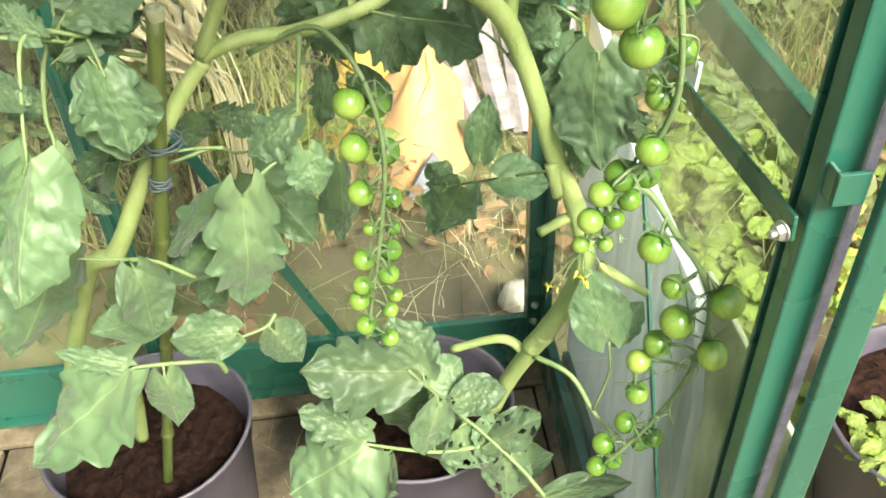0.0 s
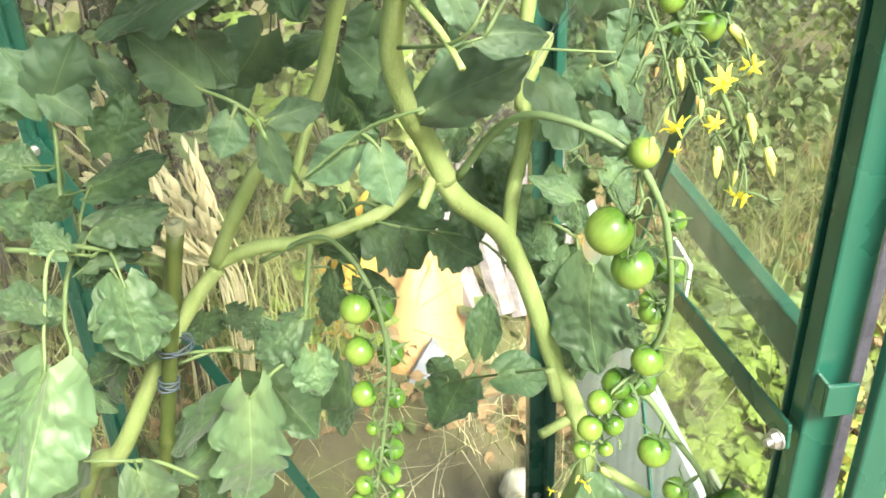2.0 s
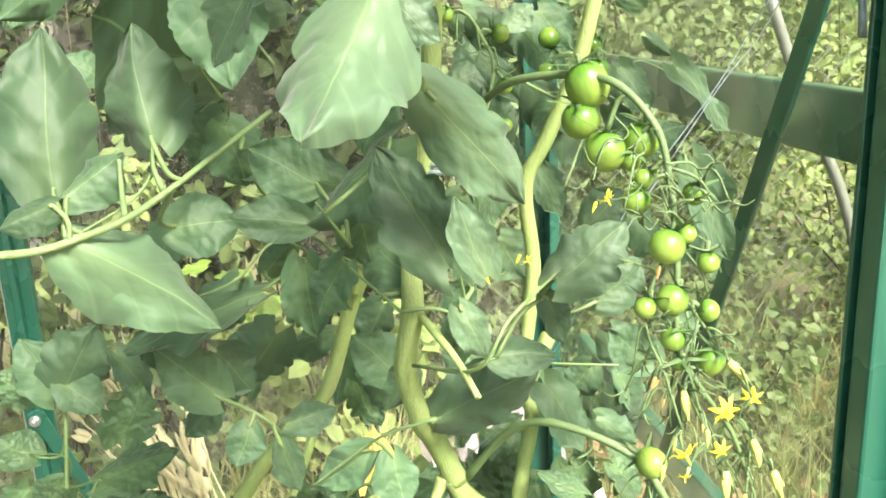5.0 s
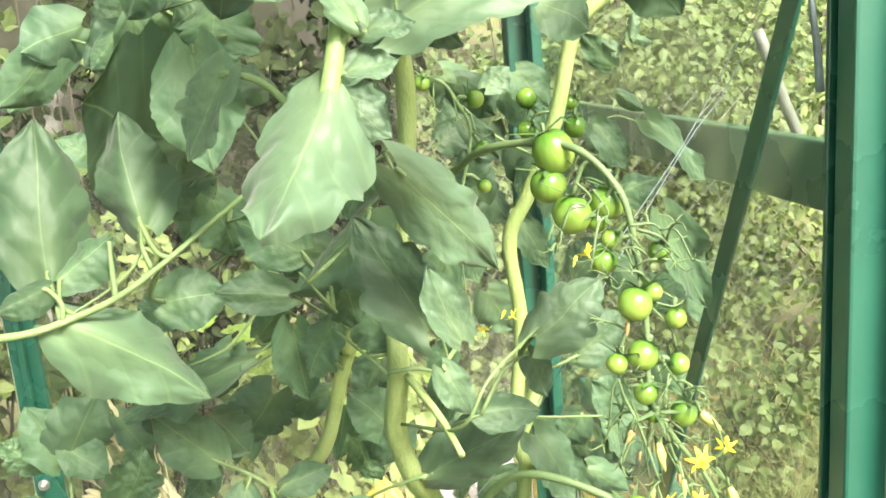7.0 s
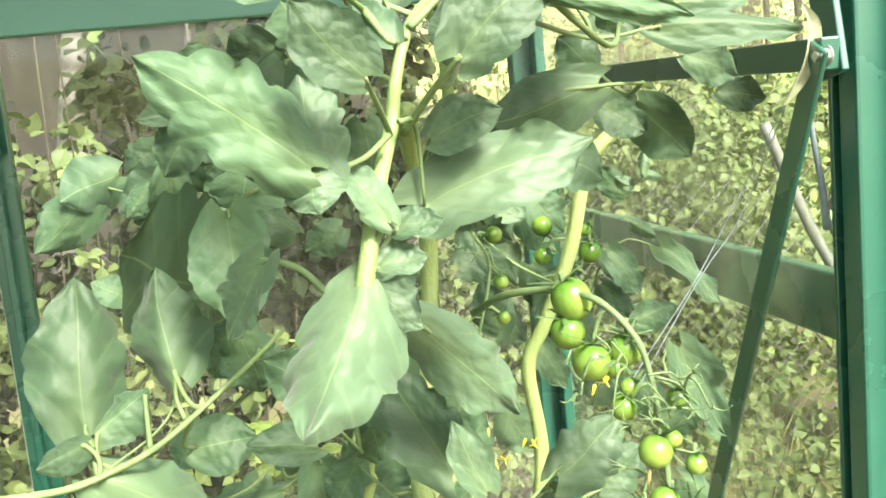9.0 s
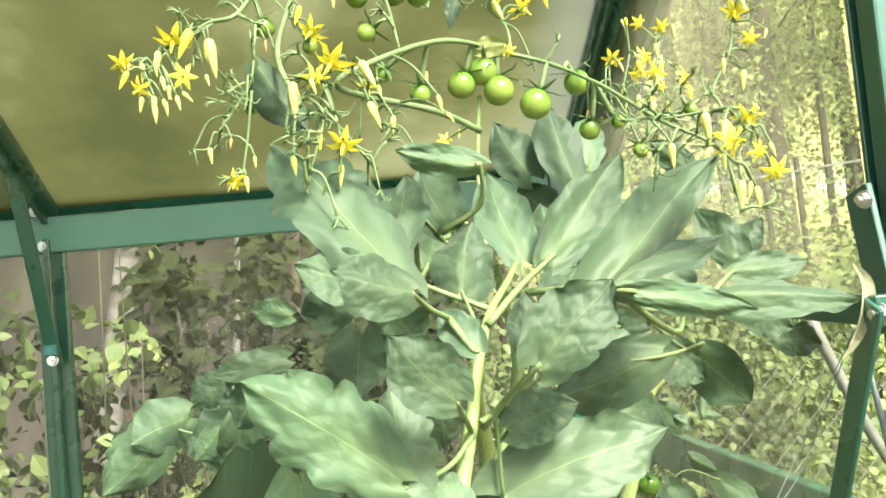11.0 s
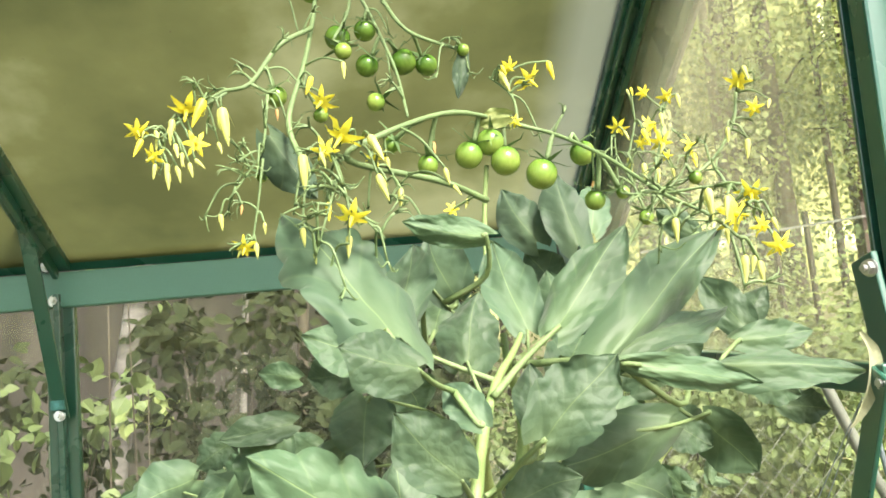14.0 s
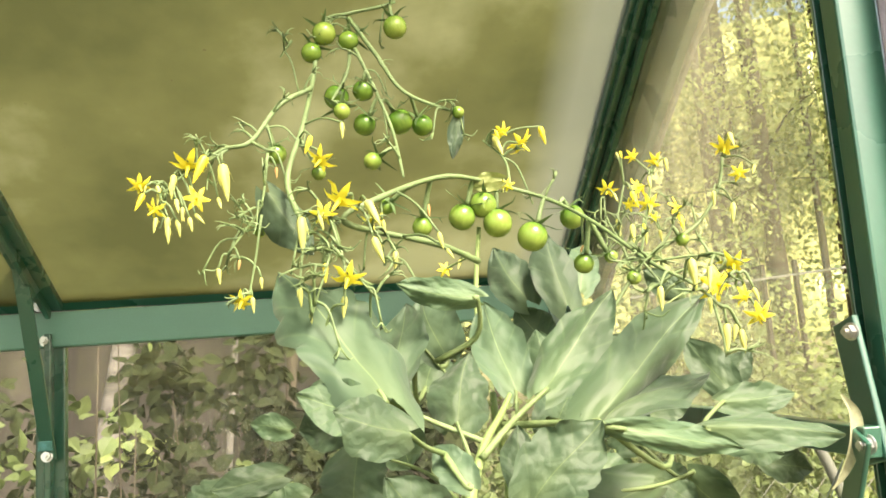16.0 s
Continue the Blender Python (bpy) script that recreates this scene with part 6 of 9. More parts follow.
twig = petiole(right_plant, 0.0013, (0.2204, 0.5600, 0.7690), (0.1854, 0.6000, 0.8156), (0.1224, 0.6400, 0.8158))
leaflet(twig, (0.0975, 0.6600, 0.8133), (0.1313, 0.6600, 0.7579), 0.0494)
leaflet(twig, (0.0614, 0.6800, 0.8024), (0.0865, 0.6800, 0.7622), 0.0412)
leaflet(twig, (0.1513, 0.6300, 0.8132), (0.1875, 0.6300, 0.7834), 0.0432)
leaflet(twig, (0.2145, 0.5600, 0.8329), (0.2300, 0.5600, 0.7915), 0.0356)
leaflet(twig, (0.2799, 0.5300, 0.8414), (0.3053, 0.5300, 0.8072), 0.0265)
twig = petiole(right_plant, 0.0024, (0.1650, 0.5850, 0.3890), (0.1450, 0.5850, 0.4190), (0.1250, 0.5800, 0.4560), (0.1050, 0.5750, 0.4930))
leaflet(twig, (0.1050, 0.5750, 0.4930), (0.0170, 0.5600, 0.5290), 0.0812, LEAF_PALE, 'lobed', 8, 0)
leaflet(twig, (0.1190, 0.5850, 0.4730), (0.0930, 0.6000, 0.5310), 0.0595, LEAF_PALE, 'lobed', -14, 0)
leaflet(twig, (0.1240, 0.5900, 0.4450), (0.1590, 0.6050, 0.4630), 0.0510, LEAF_PALE, 'toothed', 16, 0)
leaflet(twig, (0.1480, 0.5750, 0.4430), (0.1960, 0.5700, 0.4550), 0.0404, LEAF_PALE, 'ovate', 10, 0)
leaflet(twig, (0.1310, 0.5700, 0.4470), (0.1130, 0.5600, 0.3760), 0.0445, LEAF_PALE, 'ovate', -12, 0)
twig = petiole(right_plant, 0.0026, (0.1710, 0.5750, 0.3650), (0.1300, 0.5750, 0.3640), (0.0960, 0.5700, 0.3810), (0.0570, 0.5650, 0.4040))
leaflet(twig, (0.0570, 0.5650, 0.4040), (-0.0300, 0.5500, 0.3630), 0.1146, LEAF_PALE, 'lobed', 10, 0)
leaflet(twig, (0.0520, 0.5700, 0.4010), (0.0040, 0.5750, 0.4490), 0.0506, LEAF_PALE, 'lobed', -10, 0)
leaflet(twig, (0.0760, 0.5650, 0.3820), (0.0580, 0.5550, 0.3190), 0.0484, LEAF_PALE, 'toothed', 8, 0)
leaflet(twig, (0.1280, 0.6000, 0.3860), (0.1460, 0.5950, 0.2920), 0.0553, LEAF_PALE, 'toothed', 14, 0)
leaflet(twig, (0.0910, 0.6200, 0.4070), (0.1060, 0.6200, 0.3200), 0.0660, LEAF, 'toothed', 25, 0)
twig = petiole(right_plant, 0.0026, (0.2440, 0.5300, 0.3000), (0.2140, 0.5500, 0.3450), (0.1870, 0.5700, 0.3710), (0.1620, 0.5850, 0.3950))
leaflet(twig, (0.1730, 0.5750, 0.3630), (0.2270, 0.5650, 0.4150), 0.0456, LEAF_PALE, 'eaten', 8, 0)
leaflet(twig, (0.2020, 0.5650, 0.3610), (0.1970, 0.5550, 0.2870), 0.0521, LEAF_PALE, 'eaten', -8, 0)
leaflet(twig, (0.1890, 0.5750, 0.3430), (0.1800, 0.5850, 0.3970), 0.0489, LEAF_PALE, 'eaten', 14, 0)
leaflet(twig, (0.1510, 0.5800, 0.3910), (0.1720, 0.5750, 0.3270), 0.0468, LEAF_PALE, 'eaten', -16, 0)
leaflet(twig, (0.2310, 0.5350, 0.3190), (0.3130, 0.5200, 0.3550), 0.0333, LEAF_PALE, 'ovate', -10, 0)
leaflet(twig, (0.2240, 0.6000, 0.3120), (0.2290, 0.6000, 0.2490), 0.0567, LEAF, 'toothed', 20, 0)
twig = petiole(right_plant, 0.0010, (0.1090, 0.2450, 1.2520), (0.1000, 0.2320, 1.2460), (0.0870, 0.2220, 1.2430), (0.0840, 0.2200, 1.2450))
leaflet(twig, (0.0850, 0.2200, 1.2450), (0.0480, 0.2050, 1.2770), 0.0300, LEAF, 'toothed', 8, 0)
leaflet(twig, (0.0870, 0.2220, 1.2430), (0.0840, 0.2300, 1.2720), 0.0200, LEAF_PALE, 'toothed', -10, 0)
leaflet(twig, (0.0850, 0.2220, 1.2440), (0.0860, 0.2180, 1.2330), 0.0167, LEAF_PALE, 'round', 6, 0)
twig = petiole(right_plant, 0.0007, (0.1020, 0.2380, 1.2270), (0.1040, 0.2360, 1.2260), (0.1060, 0.2340, 1.2270))
leaflet(twig, (0.1060, 0.2340, 1.2270), (0.0960, 0.2280, 1.2460), 0.0133, LEAF_PALE, 'ovate', 10, 0)
leaflet(twig, (0.1080, 0.2400, 1.2240), (0.1220, 0.2380, 1.2260), 0.0122, LEAF, 'round', 0, 0)
leaflet(twig, (0.1010, 0.2380, 1.2130), (0.1160, 0.2360, 1.2160), 0.0131, LEAF_PALE, 'round', -8, 0)
twig = petiole(right_plant, 0.0010, (0.1130, 0.2500, 1.2560), (0.1190, 0.2620, 1.2540), (0.1200, 0.2680, 1.2280))
leaflet(twig, (0.1200, 0.2680, 1.2280), (0.1760, 0.2620, 1.2480), 0.0326, LEAF_PALE, 'toothed', -14, 0)
leaflet(twig, (0.1250, 0.2720, 1.2250), (0.1410, 0.2720, 1.2190), 0.0103, LEAF_PALE, 'ovate', 0, 0)
twig = petiole(right_plant, 0.0018, (0.1010, 0.2400, 1.2220), (0.0990, 0.2370, 1.2160), (0.0960, 0.2350, 1.2100))
leaflet(twig, (0.0960, 0.2350, 1.2110), (0.0760, 0.2000, 1.1780), 0.0356, LEAF_PALE, 'lobed', -6, 0)
leaflet(twig, (0.0980, 0.2360, 1.2080), (0.1110, 0.2280, 1.1960), 0.0153, LEAF_PALE, 'toothed', 14, 0)
twig = petiole(right_plant, 0.0012, (0.1300, 0.4000, 1.1640), (0.1240, 0.3600, 1.1690), (0.1210, 0.3400, 1.1720))
leaflet(twig, (0.1210, 0.3350, 1.1730), (0.1640, 0.3450, 1.1220), 0.0316, LEAF_PALE, 'toothed', 16, 0)
leaflet(twig, (0.1310, 0.3800, 1.0910), (0.1020, 0.3900, 1.1440), 0.0342, LEAF, 'toothed', -12, 0)
leaflet(twig, (0.1400, 0.3300, 1.1010), (0.1290, 0.3250, 1.1330), 0.0182, LEAF_PALE, 'ovate', 8, 0)
twig = petiole(right_plant, 0.0014, (0.1830, 0.4200, 1.0620), (0.1850, 0.4100, 1.0700), (0.1860, 0.4000, 1.0760))
leaflet(twig, (0.1860, 0.4000, 1.0750), (0.2180, 0.4000, 1.1030), 0.0347, LEAF_PALE, 'lobed', 0, 0)
leaflet(twig, (0.2150, 0.4300, 1.0520), (0.2420, 0.4300, 1.0700), 0.0283, LEAF, 'toothed', 14, 0)
stem(right_plant, "shoot", 0.0032, 0.0010, (0.0921, 0.2350, 1.1980), (0.0961, 0.2350, 1.2071), (0.1037, 0.2430, 1.2358), (0.1110, 0.2620, 1.2540), (0.1140, 0.2640, 1.2680), (0.1180, 0.2680, 1.2800), (0.1240, 0.2800, 1.2910), (0.1340, 0.3000, 1.3010), (0.1420, 0.3150, 1.3110))
stem(right_plant, "shoot", 0.0034, 0.0014, (0.1270, 0.3350, 1.2240), (0.1340, 0.3380, 1.2410), (0.1400, 0.3380, 1.2610), (0.1400, 0.3350, 1.2780), (0.1360, 0.3300, 1.2970), (0.1360, 0.3350, 1.3090))
twig = petiole(right_plant, 0.0012, (0.1190, 0.2680, 1.2820), (0.1070, 0.2500, 1.2890), (0.0990, 0.2300, 1.2930), (0.0930, 0.2120, 1.2980))
leaflet(twig, (0.0930, 0.2120, 1.2980), (0.0730, 0.2050, 1.3070), 0.0192, LEAF, 'ovate', 10, -0.1)
leaflet(twig, (0.1130, 0.2400, 1.2790), (0.1030, 0.2500, 1.2930), 0.0137, LEAF_YOUNG_SHADED, 'ovate', 6, 0)
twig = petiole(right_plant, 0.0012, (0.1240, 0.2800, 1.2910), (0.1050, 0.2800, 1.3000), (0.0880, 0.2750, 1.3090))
leaflet(twig, (0.0880, 0.2700, 1.3090), (0.0510, 0.3000, 1.3670), 0.0382, LEAF_YOUNG_SHADED, 'toothed', 14, 0.1)
leaflet(twig, (0.0920, 0.3000, 1.3140), (0.1000, 0.3200, 1.3490), 0.0240, LEAF_YOUNG_SHADED, 'ovate', -14, 0.1)
leaflet(twig, (0.0830, 0.2750, 1.3040), (0.0570, 0.2750, 1.3130), 0.0214, LEAF, 'round', 0, 0)
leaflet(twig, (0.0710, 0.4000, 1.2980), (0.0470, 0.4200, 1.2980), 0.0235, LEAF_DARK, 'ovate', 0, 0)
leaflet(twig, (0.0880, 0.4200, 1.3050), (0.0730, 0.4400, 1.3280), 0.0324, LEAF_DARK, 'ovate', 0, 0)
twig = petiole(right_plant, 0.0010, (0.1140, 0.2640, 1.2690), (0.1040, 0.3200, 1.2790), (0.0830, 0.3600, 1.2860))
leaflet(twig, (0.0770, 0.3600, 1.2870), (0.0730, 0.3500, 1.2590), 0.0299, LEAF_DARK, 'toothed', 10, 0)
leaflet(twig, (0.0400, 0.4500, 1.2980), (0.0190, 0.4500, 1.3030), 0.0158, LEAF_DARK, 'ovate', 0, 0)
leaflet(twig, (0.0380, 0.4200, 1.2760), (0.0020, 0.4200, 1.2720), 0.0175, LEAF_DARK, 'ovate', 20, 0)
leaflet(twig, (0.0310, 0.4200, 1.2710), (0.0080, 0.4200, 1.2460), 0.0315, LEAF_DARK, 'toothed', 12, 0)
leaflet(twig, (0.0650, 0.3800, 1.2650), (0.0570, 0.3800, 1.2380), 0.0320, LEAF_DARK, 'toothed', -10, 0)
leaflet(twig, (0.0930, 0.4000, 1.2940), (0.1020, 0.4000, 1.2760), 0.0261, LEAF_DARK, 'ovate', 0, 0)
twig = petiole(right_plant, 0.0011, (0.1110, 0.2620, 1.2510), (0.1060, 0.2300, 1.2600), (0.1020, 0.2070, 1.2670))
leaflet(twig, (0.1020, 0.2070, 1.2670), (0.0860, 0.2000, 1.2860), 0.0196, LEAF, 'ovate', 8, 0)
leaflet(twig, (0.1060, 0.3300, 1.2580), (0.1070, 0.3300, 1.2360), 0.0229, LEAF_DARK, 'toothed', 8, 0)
twig = petiole(right_plant, 0.0009, (0.1180, 0.2680, 1.2820), (0.1160, 0.2750, 1.2910), (0.1140, 0.2800, 1.2990))
leaflet(twig, (0.1140, 0.2800, 1.2990), (0.1220, 0.2900, 1.3250), 0.0240, LEAF, 'toothed', 10, 0.1)
twig = petiole(right_plant, 0.0009, (0.1330, 0.3200, 1.3040), (0.1210, 0.3200, 1.3130), (0.1130, 0.3200, 1.3210), (0.1010, 0.3300, 1.3390))
leaflet(twig, (0.1160, 0.3200, 1.3240), (0.1060, 0.3300, 1.3530), 0.0242, LEAF_YOUNG_SHADED, 'ovate', -12, 0.1)
leaflet(twig, (0.1280, 0.3000, 1.3460), (0.0970, 0.2900, 1.3520), 0.0121, LEAF, 'ovate', -30, 0)
leaflet(twig, (0.1090, 0.3700, 1.3130), (0.1170, 0.3800, 1.3360), 0.0263, LEAF_DARK, 'ovate', 0, 0)
twig = petiole(right_plant, 0.0011, (0.1380, 0.2850, 1.2890), (0.1400, 0.3000, 1.2980), (0.1420, 0.3100, 1.3090))
leaflet(twig, (0.1420, 0.3100, 1.3090), (0.1340, 0.3300, 1.3480), 0.0222, LEAF_YOUNG_SHADED, 'ovate', 12, 0.1)
leaflet(twig, (0.1670, 0.4000, 1.3550), (0.1540, 0.4200, 1.3880), 0.0244, LEAF_YOUNG_SHADED, 'ovate', 0, 0)
leaflet(twig, (0.1830, 0.3800, 1.3490), (0.1800, 0.4000, 1.3920), 0.0240, LEAF_YOUNG_SHADED, 'ovate', 8, 0)
leaflet(twig, (0.1980, 0.4100, 1.3590), (0.2070, 0.4200, 1.3880), 0.0189, LEAF_YOUNG_SHADED, 'ovate', 0, 0)
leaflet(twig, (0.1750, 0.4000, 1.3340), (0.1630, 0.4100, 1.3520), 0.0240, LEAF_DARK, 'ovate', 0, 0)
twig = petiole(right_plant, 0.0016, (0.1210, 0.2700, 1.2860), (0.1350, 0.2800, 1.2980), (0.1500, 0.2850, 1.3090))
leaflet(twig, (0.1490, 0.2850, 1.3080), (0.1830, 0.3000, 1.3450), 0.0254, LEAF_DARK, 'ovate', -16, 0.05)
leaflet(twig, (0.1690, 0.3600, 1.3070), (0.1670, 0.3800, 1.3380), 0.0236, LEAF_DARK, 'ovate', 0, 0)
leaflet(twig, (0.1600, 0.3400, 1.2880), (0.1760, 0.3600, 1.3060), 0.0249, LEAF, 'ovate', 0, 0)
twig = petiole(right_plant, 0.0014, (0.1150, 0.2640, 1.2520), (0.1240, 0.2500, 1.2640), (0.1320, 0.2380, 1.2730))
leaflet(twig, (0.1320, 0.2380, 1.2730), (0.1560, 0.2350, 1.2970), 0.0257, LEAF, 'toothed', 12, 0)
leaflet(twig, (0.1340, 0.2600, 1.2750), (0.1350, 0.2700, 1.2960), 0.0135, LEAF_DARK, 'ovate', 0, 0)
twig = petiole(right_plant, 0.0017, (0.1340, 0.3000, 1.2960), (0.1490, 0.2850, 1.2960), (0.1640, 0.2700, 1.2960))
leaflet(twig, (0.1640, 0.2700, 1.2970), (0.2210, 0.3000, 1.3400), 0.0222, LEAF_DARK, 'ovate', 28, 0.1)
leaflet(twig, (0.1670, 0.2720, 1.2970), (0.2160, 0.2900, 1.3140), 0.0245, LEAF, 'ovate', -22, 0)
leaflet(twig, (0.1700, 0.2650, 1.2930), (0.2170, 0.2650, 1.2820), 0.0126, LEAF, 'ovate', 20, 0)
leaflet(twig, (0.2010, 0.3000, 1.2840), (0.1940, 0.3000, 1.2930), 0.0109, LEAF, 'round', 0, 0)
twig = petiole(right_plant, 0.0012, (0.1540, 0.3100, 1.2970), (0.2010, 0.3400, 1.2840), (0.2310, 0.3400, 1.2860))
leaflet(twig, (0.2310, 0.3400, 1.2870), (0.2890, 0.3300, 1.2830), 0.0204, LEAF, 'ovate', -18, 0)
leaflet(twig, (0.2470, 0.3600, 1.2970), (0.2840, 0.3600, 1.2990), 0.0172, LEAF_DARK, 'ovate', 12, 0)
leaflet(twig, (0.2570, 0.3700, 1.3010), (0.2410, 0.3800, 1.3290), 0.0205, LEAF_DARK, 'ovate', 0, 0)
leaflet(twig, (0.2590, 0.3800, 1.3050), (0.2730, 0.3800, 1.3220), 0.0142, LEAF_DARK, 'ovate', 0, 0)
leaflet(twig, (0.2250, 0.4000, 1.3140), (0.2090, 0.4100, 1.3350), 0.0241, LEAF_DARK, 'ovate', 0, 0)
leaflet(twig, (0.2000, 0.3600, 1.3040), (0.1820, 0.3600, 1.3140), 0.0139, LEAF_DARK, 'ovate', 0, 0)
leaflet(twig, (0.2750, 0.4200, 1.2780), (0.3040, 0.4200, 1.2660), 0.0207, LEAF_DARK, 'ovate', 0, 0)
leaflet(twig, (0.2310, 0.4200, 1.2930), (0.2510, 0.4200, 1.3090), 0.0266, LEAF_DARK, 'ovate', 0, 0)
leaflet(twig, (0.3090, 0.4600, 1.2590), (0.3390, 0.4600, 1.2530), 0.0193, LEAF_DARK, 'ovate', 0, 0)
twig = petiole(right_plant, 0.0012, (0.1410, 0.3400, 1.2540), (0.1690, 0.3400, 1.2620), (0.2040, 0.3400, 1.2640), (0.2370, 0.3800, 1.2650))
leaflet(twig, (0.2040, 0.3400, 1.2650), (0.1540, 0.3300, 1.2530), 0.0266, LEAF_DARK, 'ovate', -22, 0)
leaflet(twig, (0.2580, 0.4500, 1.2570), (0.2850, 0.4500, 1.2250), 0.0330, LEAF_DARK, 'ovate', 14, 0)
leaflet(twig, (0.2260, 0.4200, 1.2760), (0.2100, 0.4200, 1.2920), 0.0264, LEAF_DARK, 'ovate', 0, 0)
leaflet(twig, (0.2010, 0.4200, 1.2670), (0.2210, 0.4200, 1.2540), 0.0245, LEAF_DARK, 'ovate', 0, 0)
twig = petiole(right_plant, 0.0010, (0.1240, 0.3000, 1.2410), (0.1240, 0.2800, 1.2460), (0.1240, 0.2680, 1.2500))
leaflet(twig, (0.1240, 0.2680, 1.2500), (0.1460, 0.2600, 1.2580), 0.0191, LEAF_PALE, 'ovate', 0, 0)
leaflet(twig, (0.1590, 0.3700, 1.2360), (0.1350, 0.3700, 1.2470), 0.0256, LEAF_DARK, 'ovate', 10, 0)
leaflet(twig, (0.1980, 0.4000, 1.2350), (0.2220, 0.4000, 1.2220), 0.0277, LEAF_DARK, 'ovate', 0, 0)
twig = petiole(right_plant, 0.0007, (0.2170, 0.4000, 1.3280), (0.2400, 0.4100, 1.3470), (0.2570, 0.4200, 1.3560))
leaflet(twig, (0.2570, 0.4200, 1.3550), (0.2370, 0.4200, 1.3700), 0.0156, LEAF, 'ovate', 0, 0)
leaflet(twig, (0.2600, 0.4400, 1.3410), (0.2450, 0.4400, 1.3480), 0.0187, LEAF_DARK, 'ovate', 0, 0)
twig = petiole(right_plant, 0.0010, (0.1380, 0.4200, 1.0330), (0.1430, 0.4100, 1.0580), (0.1390, 0.4000, 1.0850))
leaflet(twig, (0.1390, 0.4000, 1.0650), (0.1520, 0.4000, 1.0390), 0.0182, LEAF_PALE, 'round', 0, 0)
leaflet(twig, (0.1470, 0.4200, 1.0700), (0.1330, 0.4300, 1.0540), 0.0168, LEAF, 'ovate', 0, 0)
twig = petiole(right_plant, 0.0010, (0.1430, 0.4200, 1.0250), (0.1490, 0.4100, 1.0320), (0.1570, 0.4100, 1.0340))
leaflet(twig, (0.1560, 0.4100, 1.0350), (0.1880, 0.4100, 1.0340), 0.0233, LEAF, 'ovate', -8, 0)
leaflet(twig, (0.1850, 0.4200, 1.0600), (0.1950, 0.4200, 1.0350), 0.0181, LEAF, 'round', 0, 0)
twig = petiole(left_plant, 0.0012, (0.0890, 0.5000, 1.0360), (0.0660, 0.4800, 1.0680), (0.0420, 0.4700, 1.0610))
leaflet(twig, (0.0420, 0.4700, 1.0600), (-0.0380, 0.4800, 1.0340), 0.0341, LEAF_DARK, 'toothed', 16, 0)
leaflet(twig, (0.0660, 0.4600, 1.0790), (0.0690, 0.4600, 1.0360), 0.0292, LEAF, 'toothed', 0, 0)
leaflet(twig, (0.0100, 0.5000, 1.0170), (0.0300, 0.5000, 0.9910), 0.0328, LEAF_DARK, 'ovate', 0, 0)
twig = petiole(right_plant, 0.0010, (0.1000, 0.2700, 1.2080), (0.0930, 0.2620, 1.2040), (0.0860, 0.2580, 1.2030))
leaflet(twig, (0.0660, 0.2680, 1.2160), (0.0490, 0.2720, 1.1910), 0.0198, LEAF_PALE, 'toothed', 14, 0)
leaflet(twig, (0.1010, 0.2800, 1.2010), (0.1170, 0.2850, 1.2050), 0.0159, LEAF, 'round', 0, 0)
leaflet(twig, (0.1090, 0.2900, 1.2170), (0.1290, 0.3000, 1.2270), 0.0128, LEAF, 'ovate', 0, 0)
twig = petiole(right_plant, 0.0010, (0.1120, 0.4200, 1.0590), (0.0990, 0.4300, 1.0700), (0.0860, 0.4400, 1.0810))
leaflet(twig, (0.1180, 0.4400, 1.0730), (0.0970, 0.4500, 1.0920), 0.0334, LEAF, 'toothed', 0, 0)
leaflet(twig, (0.0860, 0.4400, 1.0800), (0.0690, 0.4400, 1.0550), 0.0285, LEAF, 'toothed', 10, 0)
leaflet(twig, (0.1390, 0.4200, 1.0550), (0.1420, 0.4200, 1.0290), 0.0190, LEAF, 'ovate', 0, 0)
cluster = truss(right_plant, 0.0019, 0.0011, (0.1512, 0.4850, 0.9279), (0.1718, 0.4600, 0.9671), (0.1918, 0.4400, 0.9808), (0.2269, 0.4200, 0.9705), (0.2430, 0.4100, 0.9518), (0.2555, 0.4100, 0.9180), (0.2640, 0.4200, 0.8565), (0.2533, 0.4400, 0.7975), (0.2370, 0.4500, 0.7542), (0.2298, 0.4600, 0.7212))
side_stalk(cluster, 0.0007, (0.2100, 0.4300, 0.9801), (0.2121, 0.4300, 0.9677), (0.2035, 0.4300, 0.9622))
side_stalk(cluster, 0.0008, (0.2384, 0.4150, 0.9546), (0.2397, 0.4100, 0.9393), (0.2344, 0.4050, 0.9310))
side_stalk(cluster, 0.0006, (0.2571, 0.4100, 0.9040), (0.2670, 0.4100, 0.8995), (0.2676, 0.4100, 0.8814))
tomato(cluster, (0.2367, 0.4050, 0.9698), 0.0081, FRUIT, 1.15)
tomato(cluster, (0.2213, 0.4050, 0.9267), 0.0132)
tomato(cluster, (0.2354, 0.4050, 0.9022), 0.0118)
tomato(cluster, (0.2673, 0.4300, 0.8825), 0.0084)
tomato(cluster, (0.2675, 0.4300, 0.9150), 0.0062)
tomato(cluster, (0.2580, 0.4300, 0.8554), 0.0083)
tomato(cluster, (0.2576, 0.4300, 0.8197), 0.0100)
tomato(cluster, (0.2293, 0.4300, 0.7904), 0.0081)
tomato(cluster, (0.2239, 0.4300, 0.7704), 0.0083)
tomato(cluster, (0.2555, 0.4300, 0.8635), 0.0059)
tomato(cluster, (0.2454, 0.4450, 0.7915), 0.0105, FRUIT_DARK)
tomato(cluster, (0.2621, 0.4450, 0.7903), 0.0087, FRUIT_DARK)
tomato(cluster, (0.2525, 0.4450, 0.7721), 0.0077, FRUIT_DARK)
tomato(cluster, (0.2441, 0.4450, 0.7574), 0.0071, FRUIT_DARK)
